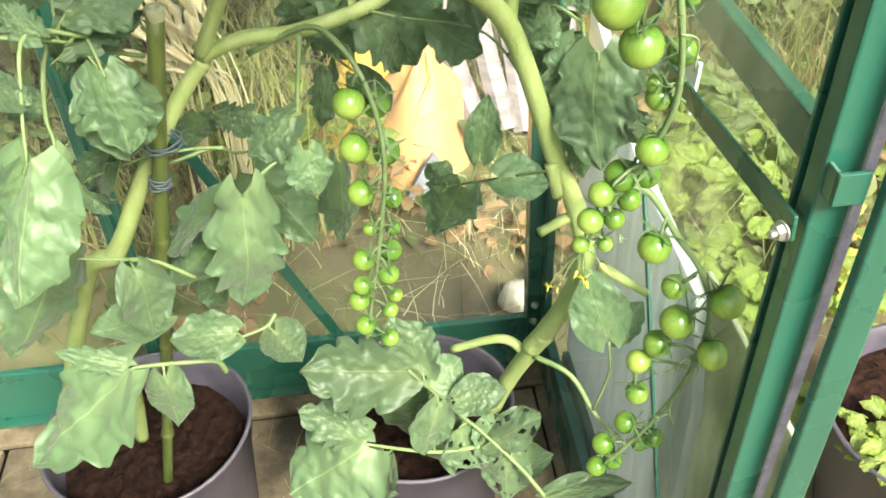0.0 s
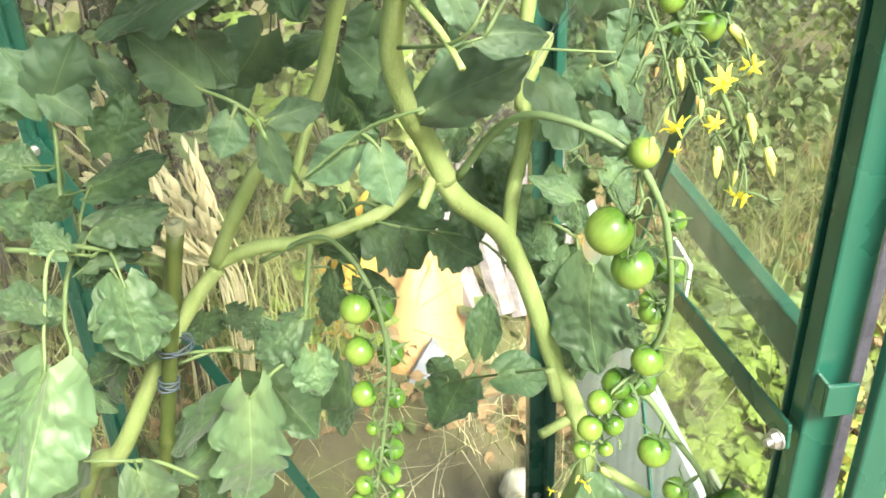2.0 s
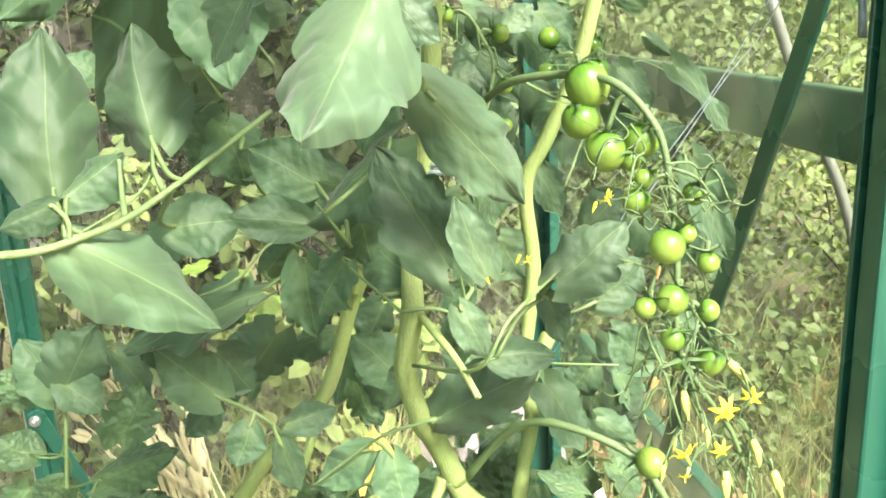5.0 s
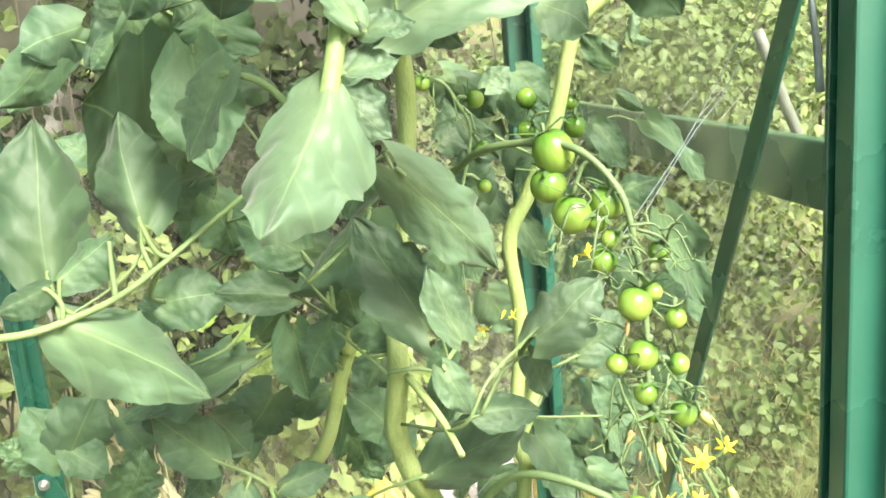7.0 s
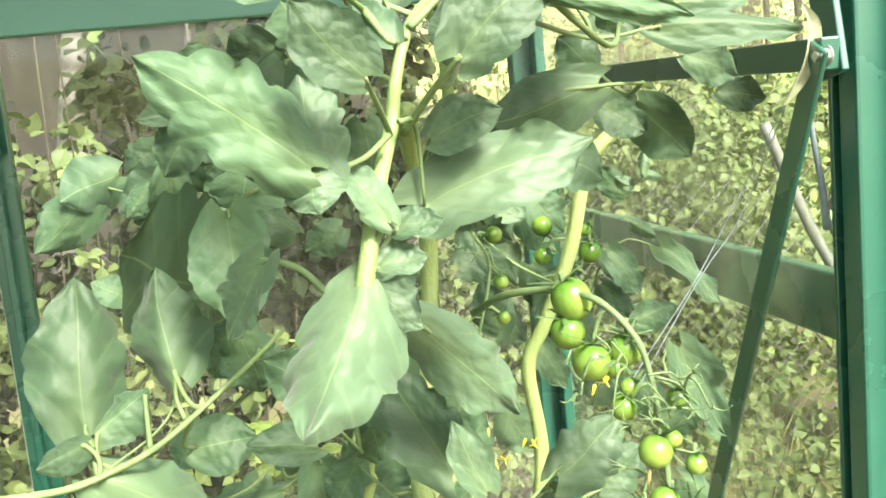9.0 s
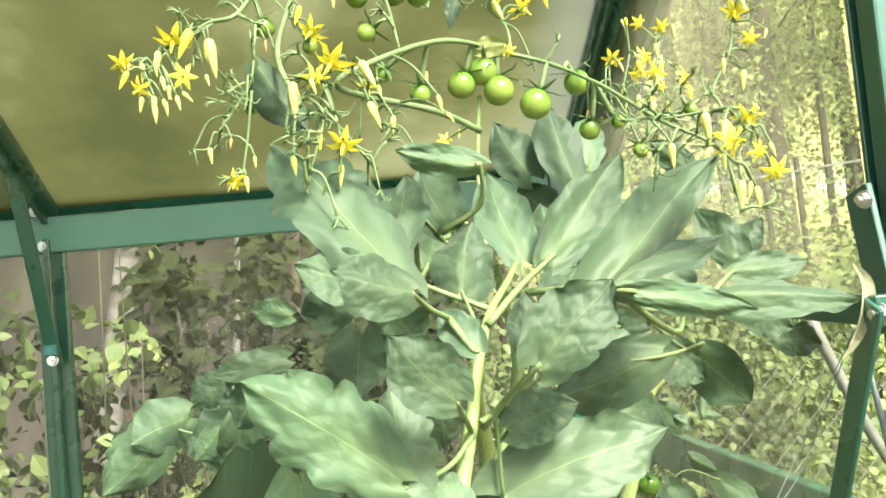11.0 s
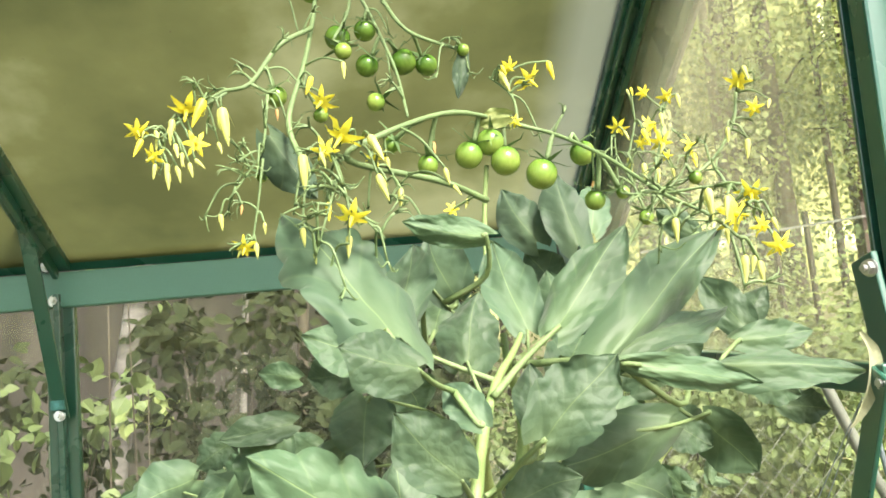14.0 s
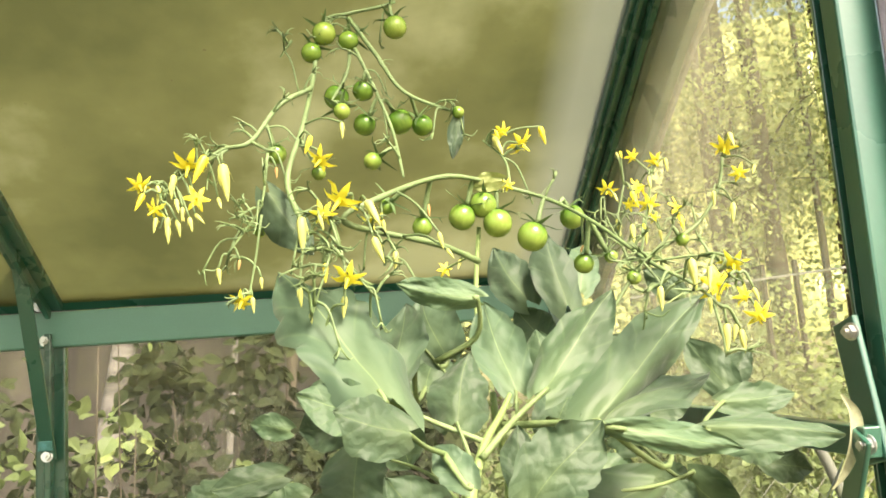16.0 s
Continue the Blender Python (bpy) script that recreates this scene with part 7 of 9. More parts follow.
tomato(cluster, (0.2261, 0.4550, 0.7298), 0.0062)
tomato(cluster, (0.2431, 0.4550, 0.7280), 0.0054)
flower(cluster, (0.2312, 0.4600, 0.6943), 0.0072)
flower(cluster, (0.2069, 0.4600, 0.6897), 0.0056)
bud(cluster, (0.2427, 0.4600, 0.7062), (0.2508, 0.4600, 0.6942))
finish(cluster)
cluster = truss(right_plant, 0.0020, 0.0015, (0.2498, 0.5000, 0.7351), (0.2786, 0.4900, 0.7437), (0.3024, 0.4750, 0.7094), (0.3222, 0.4650, 0.6776), (0.3339, 0.4650, 0.6295), (0.3274, 0.4700, 0.5607), (0.3072, 0.4800, 0.4943), (0.2701, 0.4900, 0.4231))
side_stalk(cluster, 0.0012, (0.3255, 0.4700, 0.5746), (0.3126, 0.4800, 0.5726), (0.2929, 0.4900, 0.5652))
side_stalk(cluster, 0.0011, (0.3345, 0.4650, 0.6109), (0.3243, 0.4600, 0.5923), (0.3395, 0.4600, 0.5962))
side_stalk(cluster, 0.0009, (0.3205, 0.4750, 0.5351), (0.3185, 0.4700, 0.5195), (0.3239, 0.4700, 0.5035))
tomato(cluster, (0.2860, 0.4750, 0.7022), 0.0121)
tomato(cluster, (0.3058, 0.4750, 0.6608), 0.0097)
tomato(cluster, (0.3129, 0.4750, 0.6229), 0.0135)
tomato(cluster, (0.3366, 0.4500, 0.6641), 0.0131)
tomato(cluster, (0.3340, 0.4500, 0.6091), 0.0116, FRUIT, 1.1)
tomato(cluster, (0.3042, 0.4850, 0.5900), 0.0113)
tomato(cluster, (0.2908, 0.4850, 0.5709), 0.0101)
tomato(cluster, (0.2934, 0.4850, 0.5319), 0.0100)
tomato(cluster, (0.2892, 0.4900, 0.4868), 0.0099, FRUIT_DARK)
tomato(cluster, (0.2709, 0.4900, 0.4608), 0.0101, FRUIT_DARK)
tomato(cluster, (0.3166, 0.4900, 0.4601), 0.0092, FRUIT_DARK)
tomato(cluster, (0.2671, 0.4900, 0.4280), 0.0094, FRUIT_DARK)
tomato(cluster, (0.2825, 0.4900, 0.4335), 0.0083, FRUIT_DARK)
tomato(cluster, (0.3042, 0.4900, 0.4543), 0.0071, FRUIT_DARK)
old_sepals(cluster, 10, 13)
finish(cluster)
cluster = truss(right_plant, 0.0015, 0.0007, (0.1556, 0.4300, 1.1567), (0.1669, 0.4000, 1.1699), (0.1869, 0.3800, 1.1733), (0.2024, 0.3600, 1.1697), (0.2158, 0.3500, 1.1519), (0.2200, 0.3450, 1.1296), (0.2217, 0.3400, 1.0977), (0.2207, 0.3350, 1.0652), (0.2303, 0.3350, 1.0441), (0.2454, 0.3350, 1.0217), (0.2563, 0.3350, 0.9933))
side_stalk(cluster, 0.0006, (0.2200, 0.3470, 1.1362), (0.2313, 0.3450, 1.1313), (0.2391, 0.3450, 1.1215))
side_stalk(cluster, 0.0006, (0.2211, 0.3400, 1.1025), (0.2119, 0.3400, 1.0912), (0.2090, 0.3400, 1.0694), (0.2152, 0.3350, 1.0506), (0.2216, 0.3300, 1.0264))
side_stalk(cluster, 0.0004, (0.2210, 0.3400, 1.1143), (0.2354, 0.3400, 1.1039), (0.2410, 0.3400, 1.0915))
side_stalk(cluster, 0.0005, (0.2230, 0.3400, 1.0855), (0.2327, 0.3350, 1.0692), (0.2437, 0.3350, 1.0506))
side_stalk(cluster, 0.0005, (0.2345, 0.3350, 1.0360), (0.2504, 0.3350, 1.0239), (0.2650, 0.3350, 1.0007))
side_stalk(cluster, 0.0005, (0.2248, 0.3350, 1.0548), (0.2324, 0.3350, 1.0283), (0.2430, 0.3350, 0.9975))
tomato(cluster, (0.1940, 0.3750, 1.1691), 0.0095, FRUIT, 1.12)
tomato(cluster, (0.1910, 0.3750, 1.1540), 0.0084)
tomato(cluster, (0.1970, 0.3600, 1.1425), 0.0089)
tomato(cluster, (0.2131, 0.3600, 1.1463), 0.0079)
tomato(cluster, (0.2080, 0.3600, 1.1384), 0.0052)
tomato(cluster, (0.2073, 0.3500, 1.1225), 0.0060)
tomato(cluster, (0.2327, 0.3500, 1.1238), 0.0051)
tomato(cluster, (0.2106, 0.3500, 1.1316), 0.0041)
tomato(cluster, (0.2161, 0.3370, 1.1055), 0.0075)
tomato(cluster, (0.2242, 0.3370, 1.1101), 0.0041)
tomato(cluster, (0.2340, 0.3370, 1.0972), 0.0046)
tomato(cluster, (0.2188, 0.3370, 1.0824), 0.0067)
tomato(cluster, (0.2071, 0.3370, 1.0799), 0.0046)
tomato(cluster, (0.2344, 0.3370, 1.0763), 0.0049)
tomato(cluster, (0.2195, 0.3370, 1.0651), 0.0054)
tomato(cluster, (0.2364, 0.3370, 1.0535), 0.0060, FRUIT, 1.1)
tomato(cluster, (0.2232, 0.3370, 1.0542), 0.0038)
flower(cluster, (0.2243, 0.3320, 1.0133), 0.0082)
flower(cluster, (0.2422, 0.3320, 1.0319), 0.0086)
flower(cluster, (0.2532, 0.3320, 1.0368), 0.0062)
flower(cluster, (0.2407, 0.3320, 1.0135), 0.0058)
flower(cluster, (0.2540, 0.3320, 0.9790), 0.0075)
flower(cluster, (0.2243, 0.3320, 1.0025), 0.0039)
bud(cluster, (0.2225, 0.3320, 1.0410), (0.2256, 0.3320, 1.0277))
bud(cluster, (0.2647, 0.3320, 1.0010), (0.2704, 0.3320, 0.9851))
bud(cluster, (0.2561, 0.3320, 1.0127), (0.2587, 0.3320, 1.0016))
bud(cluster, (0.2420, 0.3320, 1.0545), (0.2527, 0.3320, 1.0439))
bud(cluster, (0.2421, 0.3320, 0.9993), (0.2435, 0.3320, 0.9875))
bud(cluster, (0.2524, 0.3320, 0.9913), (0.2516, 0.3320, 0.9830))
bud(cluster, (0.2128, 0.3350, 1.0483), (0.2093, 0.3350, 1.0429), SPENT)
bud(cluster, (0.2121, 0.3350, 1.0974), (0.2112, 0.3350, 1.0915), SPENT)
side_stalk(cluster, 0.0004, (0.2128, 0.3380, 1.0623), (0.2173, 0.3380, 1.0467), (0.2197, 0.3380, 1.0243))
side_stalk(cluster, 0.0004, (0.2075, 0.3380, 1.0726), (0.2131, 0.3380, 1.0572), (0.2271, 0.3380, 1.0485), (0.2429, 0.3380, 1.0382), (0.2517, 0.3380, 1.0387))
side_stalk(cluster, 0.0004, (0.2255, 0.3380, 1.0762), (0.2279, 0.3380, 1.0612), (0.2271, 0.3380, 1.0485))
side_stalk(cluster, 0.0004, (0.2310, 0.3380, 1.0734), (0.2374, 0.3380, 1.0629), (0.2396, 0.3380, 1.0552))
side_stalk(cluster, 0.0004, (0.2386, 0.3380, 1.0186), (0.2525, 0.3380, 1.0119), (0.2621, 0.3380, 0.9971))
side_stalk(cluster, 0.0004, (0.2423, 0.3380, 1.0101), (0.2512, 0.3380, 0.9954), (0.2592, 0.3380, 0.9775))
side_stalk(cluster, 0.0004, (0.2486, 0.3380, 0.9957), (0.2526, 0.3380, 0.9839), (0.2514, 0.3380, 0.9754))
side_stalk(cluster, 0.0004, (0.2153, 0.3380, 1.1394), (0.2259, 0.3380, 1.1389), (0.2320, 0.3380, 1.1308))
side_stalk(cluster, 0.0004, (0.2150, 0.3380, 1.1361), (0.2225, 0.3380, 1.1257), (0.2241, 0.3380, 1.1188))
side_stalk(cluster, 0.0004, (0.2130, 0.3380, 1.1307), (0.2170, 0.3380, 1.1204), (0.2212, 0.3380, 1.1167))
side_stalk(cluster, 0.0004, (0.2125, 0.3380, 1.1172), (0.2092, 0.3380, 1.1128), (0.2044, 0.3380, 1.1165))
side_stalk(cluster, 0.0004, (0.2249, 0.3380, 1.1050), (0.2335, 0.3380, 1.1021), (0.2381, 0.3380, 1.1042))
side_stalk(cluster, 0.0004, (0.2239, 0.3380, 1.1027), (0.2317, 0.3380, 1.0927), (0.2349, 0.3380, 1.0817))
side_stalk(cluster, 0.0004, (0.2104, 0.3380, 1.0869), (0.2098, 0.3380, 1.0749), (0.2127, 0.3380, 1.0648))
side_stalk(cluster, 0.0004, (0.2170, 0.3380, 1.0519), (0.2278, 0.3380, 1.0368), (0.2366, 0.3380, 1.0188))
side_stalk(cluster, 0.0004, (0.2248, 0.3380, 1.0461), (0.2338, 0.3380, 1.0297), (0.2391, 0.3380, 1.0185))
side_stalk(cluster, 0.0004, (0.1936, 0.3380, 1.1597), (0.1994, 0.3380, 1.1531), (0.1962, 0.3380, 1.1490))
side_stalk(cluster, 0.0004, (0.2004, 0.3380, 1.1563), (0.2065, 0.3380, 1.1464), (0.2033, 0.3380, 1.1422))
bud(cluster, (0.2116, 0.3350, 1.0496), (0.2089, 0.3350, 1.0435), SPENT)
bud(cluster, (0.2153, 0.3350, 1.0391), (0.2143, 0.3350, 1.0340), SPENT)
bud(cluster, (0.2328, 0.3350, 1.0258), (0.2331, 0.3350, 1.0205), SPENT)
bud(cluster, (0.2123, 0.3350, 1.0983), (0.2118, 0.3350, 1.0936), SPENT)
bud(cluster, (0.2229, 0.3330, 1.0431), (0.2252, 0.3330, 1.0295))
bud(cluster, (0.2451, 0.3330, 1.0515), (0.2529, 0.3330, 1.0420))
bud(cluster, (0.2654, 0.3330, 1.0008), (0.2697, 0.3330, 0.9850))
bud(cluster, (0.2432, 0.3330, 1.0029), (0.2449, 0.3330, 0.9861))
bud(cluster, (0.2549, 0.3330, 1.0168), (0.2603, 0.3330, 1.0027))
bud(cluster, (0.2196, 0.3330, 1.0226), (0.2191, 0.3330, 1.0133))
old_sepals(cluster, 26, 29)
finish(cluster)
cluster = truss(right_plant, 0.0009, 0.0007, (0.1484, 0.5000, 1.1999), (0.1618, 0.5000, 1.2002), (0.1707, 0.5000, 1.1878), (0.1773, 0.5000, 1.1670), (0.1647, 0.5000, 1.1205))
tomato(cluster, (0.1517, 0.5000, 1.1996), 0.0046)
tomato(cluster, (0.1815, 0.5000, 1.1883), 0.0053)
tomato(cluster, (0.1835, 0.5000, 1.1596), 0.0047)
tomato(cluster, (0.1501, 0.5000, 1.1181), 0.0047)
tomato(cluster, (0.1834, 0.5000, 1.1374), 0.0041)
flower(cluster, (0.1761, 0.5000, 1.0497), 0.0063)
flower(cluster, (0.1944, 0.5000, 1.0564), 0.0056)
flower(cluster, (0.2431, 0.5000, 1.0899), 0.0069)
bud(cluster, (0.1673, 0.5000, 1.0708), (0.1674, 0.5000, 1.0636))
bud(cluster, (0.1486, 0.5000, 1.0570), (0.1433, 0.5000, 1.0559))
finish(cluster)
cluster = truss(right_plant, 0.0011, 0.0008, (0.2666, 0.5800, 1.1867), (0.2611, 0.5800, 1.1714), (0.2367, 0.5800, 1.1703), (0.2296, 0.5800, 1.1592))
tomato(cluster, (0.2297, 0.5800, 1.1811), 0.0071, FRUIT_DARK)
tomato(cluster, (0.2285, 0.5800, 1.1601), 0.0063, FRUIT_DARK)
tomato(cluster, (0.2621, 0.5800, 1.1593), 0.0079, FRUIT_DARK)
tomato(cluster, (0.2595, 0.5800, 1.1756), 0.0047, FRUIT_DARK)
finish(cluster)
cluster = truss(right_plant, 0.0011, 0.0007, (0.0585, 0.3600, 1.3893), (0.0493, 0.3800, 1.4192), (0.0573, 0.4000, 1.4540), (0.0627, 0.4200, 1.4859), (0.0697, 0.4300, 1.5230), (0.0844, 0.4300, 1.5285), (0.1041, 0.4300, 1.5324), (0.1114, 0.4300, 1.5349))
side_stalk(cluster, 0.0010, (0.0843, 0.4300, 1.5257), (0.0984, 0.4200, 1.4989), (0.1118, 0.4100, 1.4733), (0.1373, 0.4000, 1.4574))
side_stalk(cluster, 0.0010, (0.0619, 0.4100, 1.4775), (0.0456, 0.4000, 1.4654), (0.0312, 0.3900, 1.4433), (0.0170, 0.3900, 1.4397), (0.0027, 0.3900, 1.4303))
side_stalk(cluster, 0.0006, (0.0312, 0.3900, 1.4433), (0.0395, 0.3900, 1.4384), (0.0438, 0.3900, 1.4397))
side_stalk(cluster, 0.0006, (0.0198, 0.3900, 1.4396), (-0.0058, 0.3900, 1.4249), (-0.0173, 0.3900, 1.4083))
side_stalk(cluster, 0.0008, (0.0841, 0.4300, 1.5223), (0.0823, 0.4200, 1.4915), (0.0720, 0.4100, 1.4690))
side_stalk(cluster, 0.0008, (0.0863, 0.4250, 1.5065), (0.0970, 0.4200, 1.4776), (0.1042, 0.4100, 1.4514), (0.1071, 0.3900, 1.4212))
side_stalk(cluster, 0.0006, (0.0517, 0.4300, 1.5136), (0.0449, 0.4300, 1.5038))
side_stalk(cluster, 0.0005, (0.0403, 0.3800, 1.4341), (0.0364, 0.3800, 1.4086), (0.0276, 0.3800, 1.3950), (0.0191, 0.3800, 1.3844))
side_stalk(cluster, 0.0005, (0.0361, 0.3800, 1.4029), (0.0324, 0.3800, 1.3808), (0.0290, 0.3800, 1.3645))
tomato(cluster, (0.0700, 0.4250, 1.5147), 0.0067)
tomato(cluster, (0.1100, 0.4250, 1.5172), 0.0067)
tomato(cluster, (0.0625, 0.4250, 1.5037), 0.0057, FRUIT_DARK)
tomato(cluster, (0.0834, 0.4250, 1.5100), 0.0057, FRUIT_DARK)
tomato(cluster, (0.0751, 0.4250, 1.4772), 0.0069, FRUIT_DARK)
tomato(cluster, (0.0900, 0.4250, 1.4804), 0.0060, FRUIT_DARK)
tomato(cluster, (0.0897, 0.4250, 1.4607), 0.0062, FRUIT_DARK)
tomato(cluster, (0.1092, 0.4250, 1.4616), 0.0072, FRUIT_DARK)
tomato(cluster, (0.1216, 0.4250, 1.4590), 0.0060, FRUIT_DARK)
tomato(cluster, (0.0777, 0.4000, 1.4606), 0.0044)
tomato(cluster, (0.0922, 0.4000, 1.4328), 0.0047)
tomato(cluster, (0.0429, 0.4000, 1.4390), 0.0053)
tomato(cluster, (0.0641, 0.4000, 1.4278), 0.0038)
tomato(cluster, (0.0330, 0.4000, 1.3985), 0.0029)
tomato(cluster, (0.1388, 0.4000, 1.4574), 0.0033)
flower(cluster, (0.0003, 0.3880, 1.4313), 0.0118)
flower(cluster, (-0.0233, 0.3880, 1.4226), 0.0078)
flower(cluster, (-0.0168, 0.3880, 1.4093), 0.0078)
flower(cluster, (0.0039, 0.3880, 1.4146), 0.0084)
bud(cluster, (0.0170, 0.3880, 1.4318), (0.0195, 0.3880, 1.4099))
bud(cluster, (-0.0067, 0.3880, 1.4274), (-0.0085, 0.3880, 1.4145))
bud(cluster, (-0.0101, 0.3880, 1.4060), (-0.0112, 0.3880, 1.3948))
bud(cluster, (-0.0032, 0.3880, 1.4070), (-0.0020, 0.3880, 1.4027))
bud(cluster, (-0.0060, 0.3880, 1.4044), (-0.0049, 0.3880, 1.3972))
flower(cluster, (0.0655, 0.3850, 1.4303), 0.0096)
bud(cluster, (0.0774, 0.3800, 1.4481), (0.0774, 0.3800, 1.4384))
bud(cluster, (0.0148, 0.3800, 1.3778), (0.0153, 0.3800, 1.3687))
flower(cluster, (0.0249, 0.3800, 1.3607), 0.0076)
bud(cluster, (0.0303, 0.3800, 1.3630), (0.0307, 0.3800, 1.3540))
bud(cluster, (0.0348, 0.3800, 1.3723), (0.0350, 0.3800, 1.3655))
bud(cluster, (0.0249, 0.3800, 1.3813), (0.0241, 0.3800, 1.3758), SPENT)
bud(cluster, (0.0441, 0.3800, 1.4267), (0.0443, 0.3800, 1.4200), SPENT)
bud(cluster, (-0.0157, 0.3880, 1.4061), (-0.0172, 0.3880, 1.3973))
bud(cluster, (-0.0101, 0.3880, 1.4015), (-0.0101, 0.3880, 1.3913))
bud(cluster, (-0.0052, 0.3880, 1.4031), (-0.0043, 0.3880, 1.3947))
bud(cluster, (0.0002, 0.3880, 1.4054), (0.0017, 0.3880, 1.3970))
bud(cluster, (0.0030, 0.3880, 1.4069), (0.0083, 0.3880, 1.4010))
bud(cluster, (-0.0081, 0.3880, 1.4236), (-0.0081, 0.3880, 1.4133))
bud(cluster, (-0.0143, 0.3880, 1.4185), (-0.0152, 0.3880, 1.4110))
bud(cluster, (-0.0029, 0.3880, 1.4107), (-0.0034, 0.3880, 1.4024))
bud(cluster, (-0.0202, 0.3880, 1.4225), (-0.0218, 0.3880, 1.4176))
bud(cluster, (0.0159, 0.3880, 1.4304), (0.0158, 0.3880, 1.4191))
old_sepals(cluster, 34, 37)
finish(cluster)
cluster = truss(right_plant, 0.0011, 0.0004, (0.1351, 0.3400, 1.3677), (0.1148, 0.3200, 1.3732), (0.0772, 0.2950, 1.3792), (0.0915, 0.3000, 1.3898), (0.1232, 0.3300, 1.4050), (0.1542, 0.3500, 1.4028), (0.1712, 0.3450, 1.3952), (0.1841, 0.3200, 1.3787), (0.1933, 0.2800, 1.3544), (0.2041, 0.2650, 1.3429), (0.2115, 0.2600, 1.3335))
side_stalk(cluster, 0.0006, (0.0772, 0.2950, 1.3792), (0.0685, 0.2950, 1.3832), (0.0615, 0.2900, 1.3714))
side_stalk(cluster, 0.0004, (0.0724, 0.2900, 1.3707), (0.0673, 0.2850, 1.3549), (0.0622, 0.2850, 1.3402))
side_stalk(cluster, 0.0004, (0.0745, 0.2900, 1.3705), (0.0761, 0.2850, 1.3586), (0.0753, 0.2850, 1.3457))
side_stalk(cluster, 0.0004, (0.0819, 0.3000, 1.3834), (0.0904, 0.3000, 1.3736), (0.0918, 0.3000, 1.3620))
side_stalk(cluster, 0.0004, (0.1933, 0.2800, 1.3544), (0.2118, 0.2700, 1.3538), (0.2196, 0.2600, 1.3454))
side_stalk(cluster, 0.0004, (0.2087, 0.2620, 1.3381), (0.2104, 0.2600, 1.3254), (0.2111, 0.2600, 1.3152))
side_stalk(cluster, 0.0004, (0.1904, 0.2900, 1.3608), (0.1966, 0.2800, 1.3454), (0.1967, 0.2800, 1.3367))
side_stalk(cluster, 0.0004, (0.0782, 0.2900, 1.3592), (0.0883, 0.2900, 1.3475))
side_stalk(cluster, 0.0005, (0.1542, 0.3500, 1.4028), (0.1546, 0.3600, 1.4192), (0.1462, 0.3700, 1.4325))
side_stalk(cluster, 0.0006, (0.0889, 0.3100, 1.3497), (0.0763, 0.3000, 1.3653))
tomato(cluster, (0.1299, 0.3450, 1.3893), 0.0062)
tomato(cluster, (0.1400, 0.3450, 1.3945), 0.0062)
tomato(cluster, (0.1460, 0.3450, 1.3856), 0.0067)
tomato(cluster, (0.1616, 0.3450, 1.3785), 0.0070)
tomato(cluster, (0.1809, 0.3450, 1.3866), 0.0057)
tomato(cluster, (0.1804, 0.3300, 1.3624), 0.0045)
tomato(cluster, (0.1102, 0.3300, 1.3828), 0.0044)
tomato(cluster, (0.0953, 0.3300, 1.3926), 0.0035)
tomato(cluster, (0.1929, 0.3300, 1.3649), 0.0030)
flower(cluster, (0.0756, 0.2850, 1.3862), 0.0105)
flower(cluster, (0.0769, 0.2850, 1.3553), 0.0086)
flower(cluster, (0.0688, 0.2850, 1.3811), 0.0065)
bud(cluster, (0.0603, 0.2900, 1.3815), (0.0603, 0.2900, 1.3653))
bud(cluster, (0.0584, 0.2900, 1.3539), (0.0588, 0.2900, 1.3452))
bud(cluster, (0.0754, 0.2900, 1.3495), (0.0744, 0.2900, 1.3398))
bud(cluster, (0.0622, 0.2900, 1.3439), (0.0625, 0.2900, 1.3389))
bud(cluster, (0.0878, 0.2900, 1.3719), (0.0918, 0.2900, 1.3601))
bud(cluster, (0.0962, 0.2900, 1.3658), (0.0951, 0.2900, 1.3570))
bud(cluster, (0.1134, 0.2900, 1.3725), (0.1149, 0.2900, 1.3646))
bud(cluster, (0.1161, 0.2900, 1.3656), (0.1191, 0.2900, 1.3609))
flower(cluster, (0.0881, 0.3000, 1.3802), 0.0059)
flower(cluster, (0.1636, 0.3600, 1.4266), 0.0093)
flower(cluster, (0.1546, 0.3600, 1.4333), 0.0060)
flower(cluster, (0.2124, 0.2620, 1.3420), 0.0095)
flower(cluster, (0.2267, 0.2620, 1.3296), 0.0070)
flower(cluster, (0.2188, 0.2620, 1.3489), 0.0071)
flower(cluster, (0.2214, 0.2620, 1.3372), 0.0054)
bud(cluster, (0.2136, 0.2620, 1.3274), (0.2123, 0.2620, 1.3153))
bud(cluster, (0.2186, 0.2620, 1.3250), (0.2193, 0.2620, 1.3151))
bud(cluster, (0.2087, 0.2620, 1.3381), (0.2081, 0.2620, 1.3303))
bud(cluster, (0.1902, 0.2620, 1.3425), (0.1900, 0.2620, 1.3322))
bud(cluster, (0.1808, 0.3300, 1.3707), (0.1790, 0.3300, 1.3663), SPENT)
bud(cluster, (0.1135, 0.3300, 1.3928), (0.1137, 0.3300, 1.3864), SPENT)
flower(cluster, (0.1521, 0.3450, 1.4031), 0.0042)
flower(cluster, (0.1202, 0.3450, 1.3656), 0.0046)
old_sepals(cluster, 36, 39)
finish(cluster)
cluster = truss(right_plant, 0.0008, 0.0007, (0.2088, 0.4200, 1.3386), (0.2309, 0.4200, 1.3677), (0.2416, 0.4200, 1.3779), (0.2732, 0.4300, 1.3953), (0.2885, 0.4300, 1.4157), (0.2933, 0.4300, 1.4337))
side_stalk(cluster, 0.0006, (0.2309, 0.4200, 1.3677), (0.2244, 0.4200, 1.3932), (0.2306, 0.4200, 1.4183))
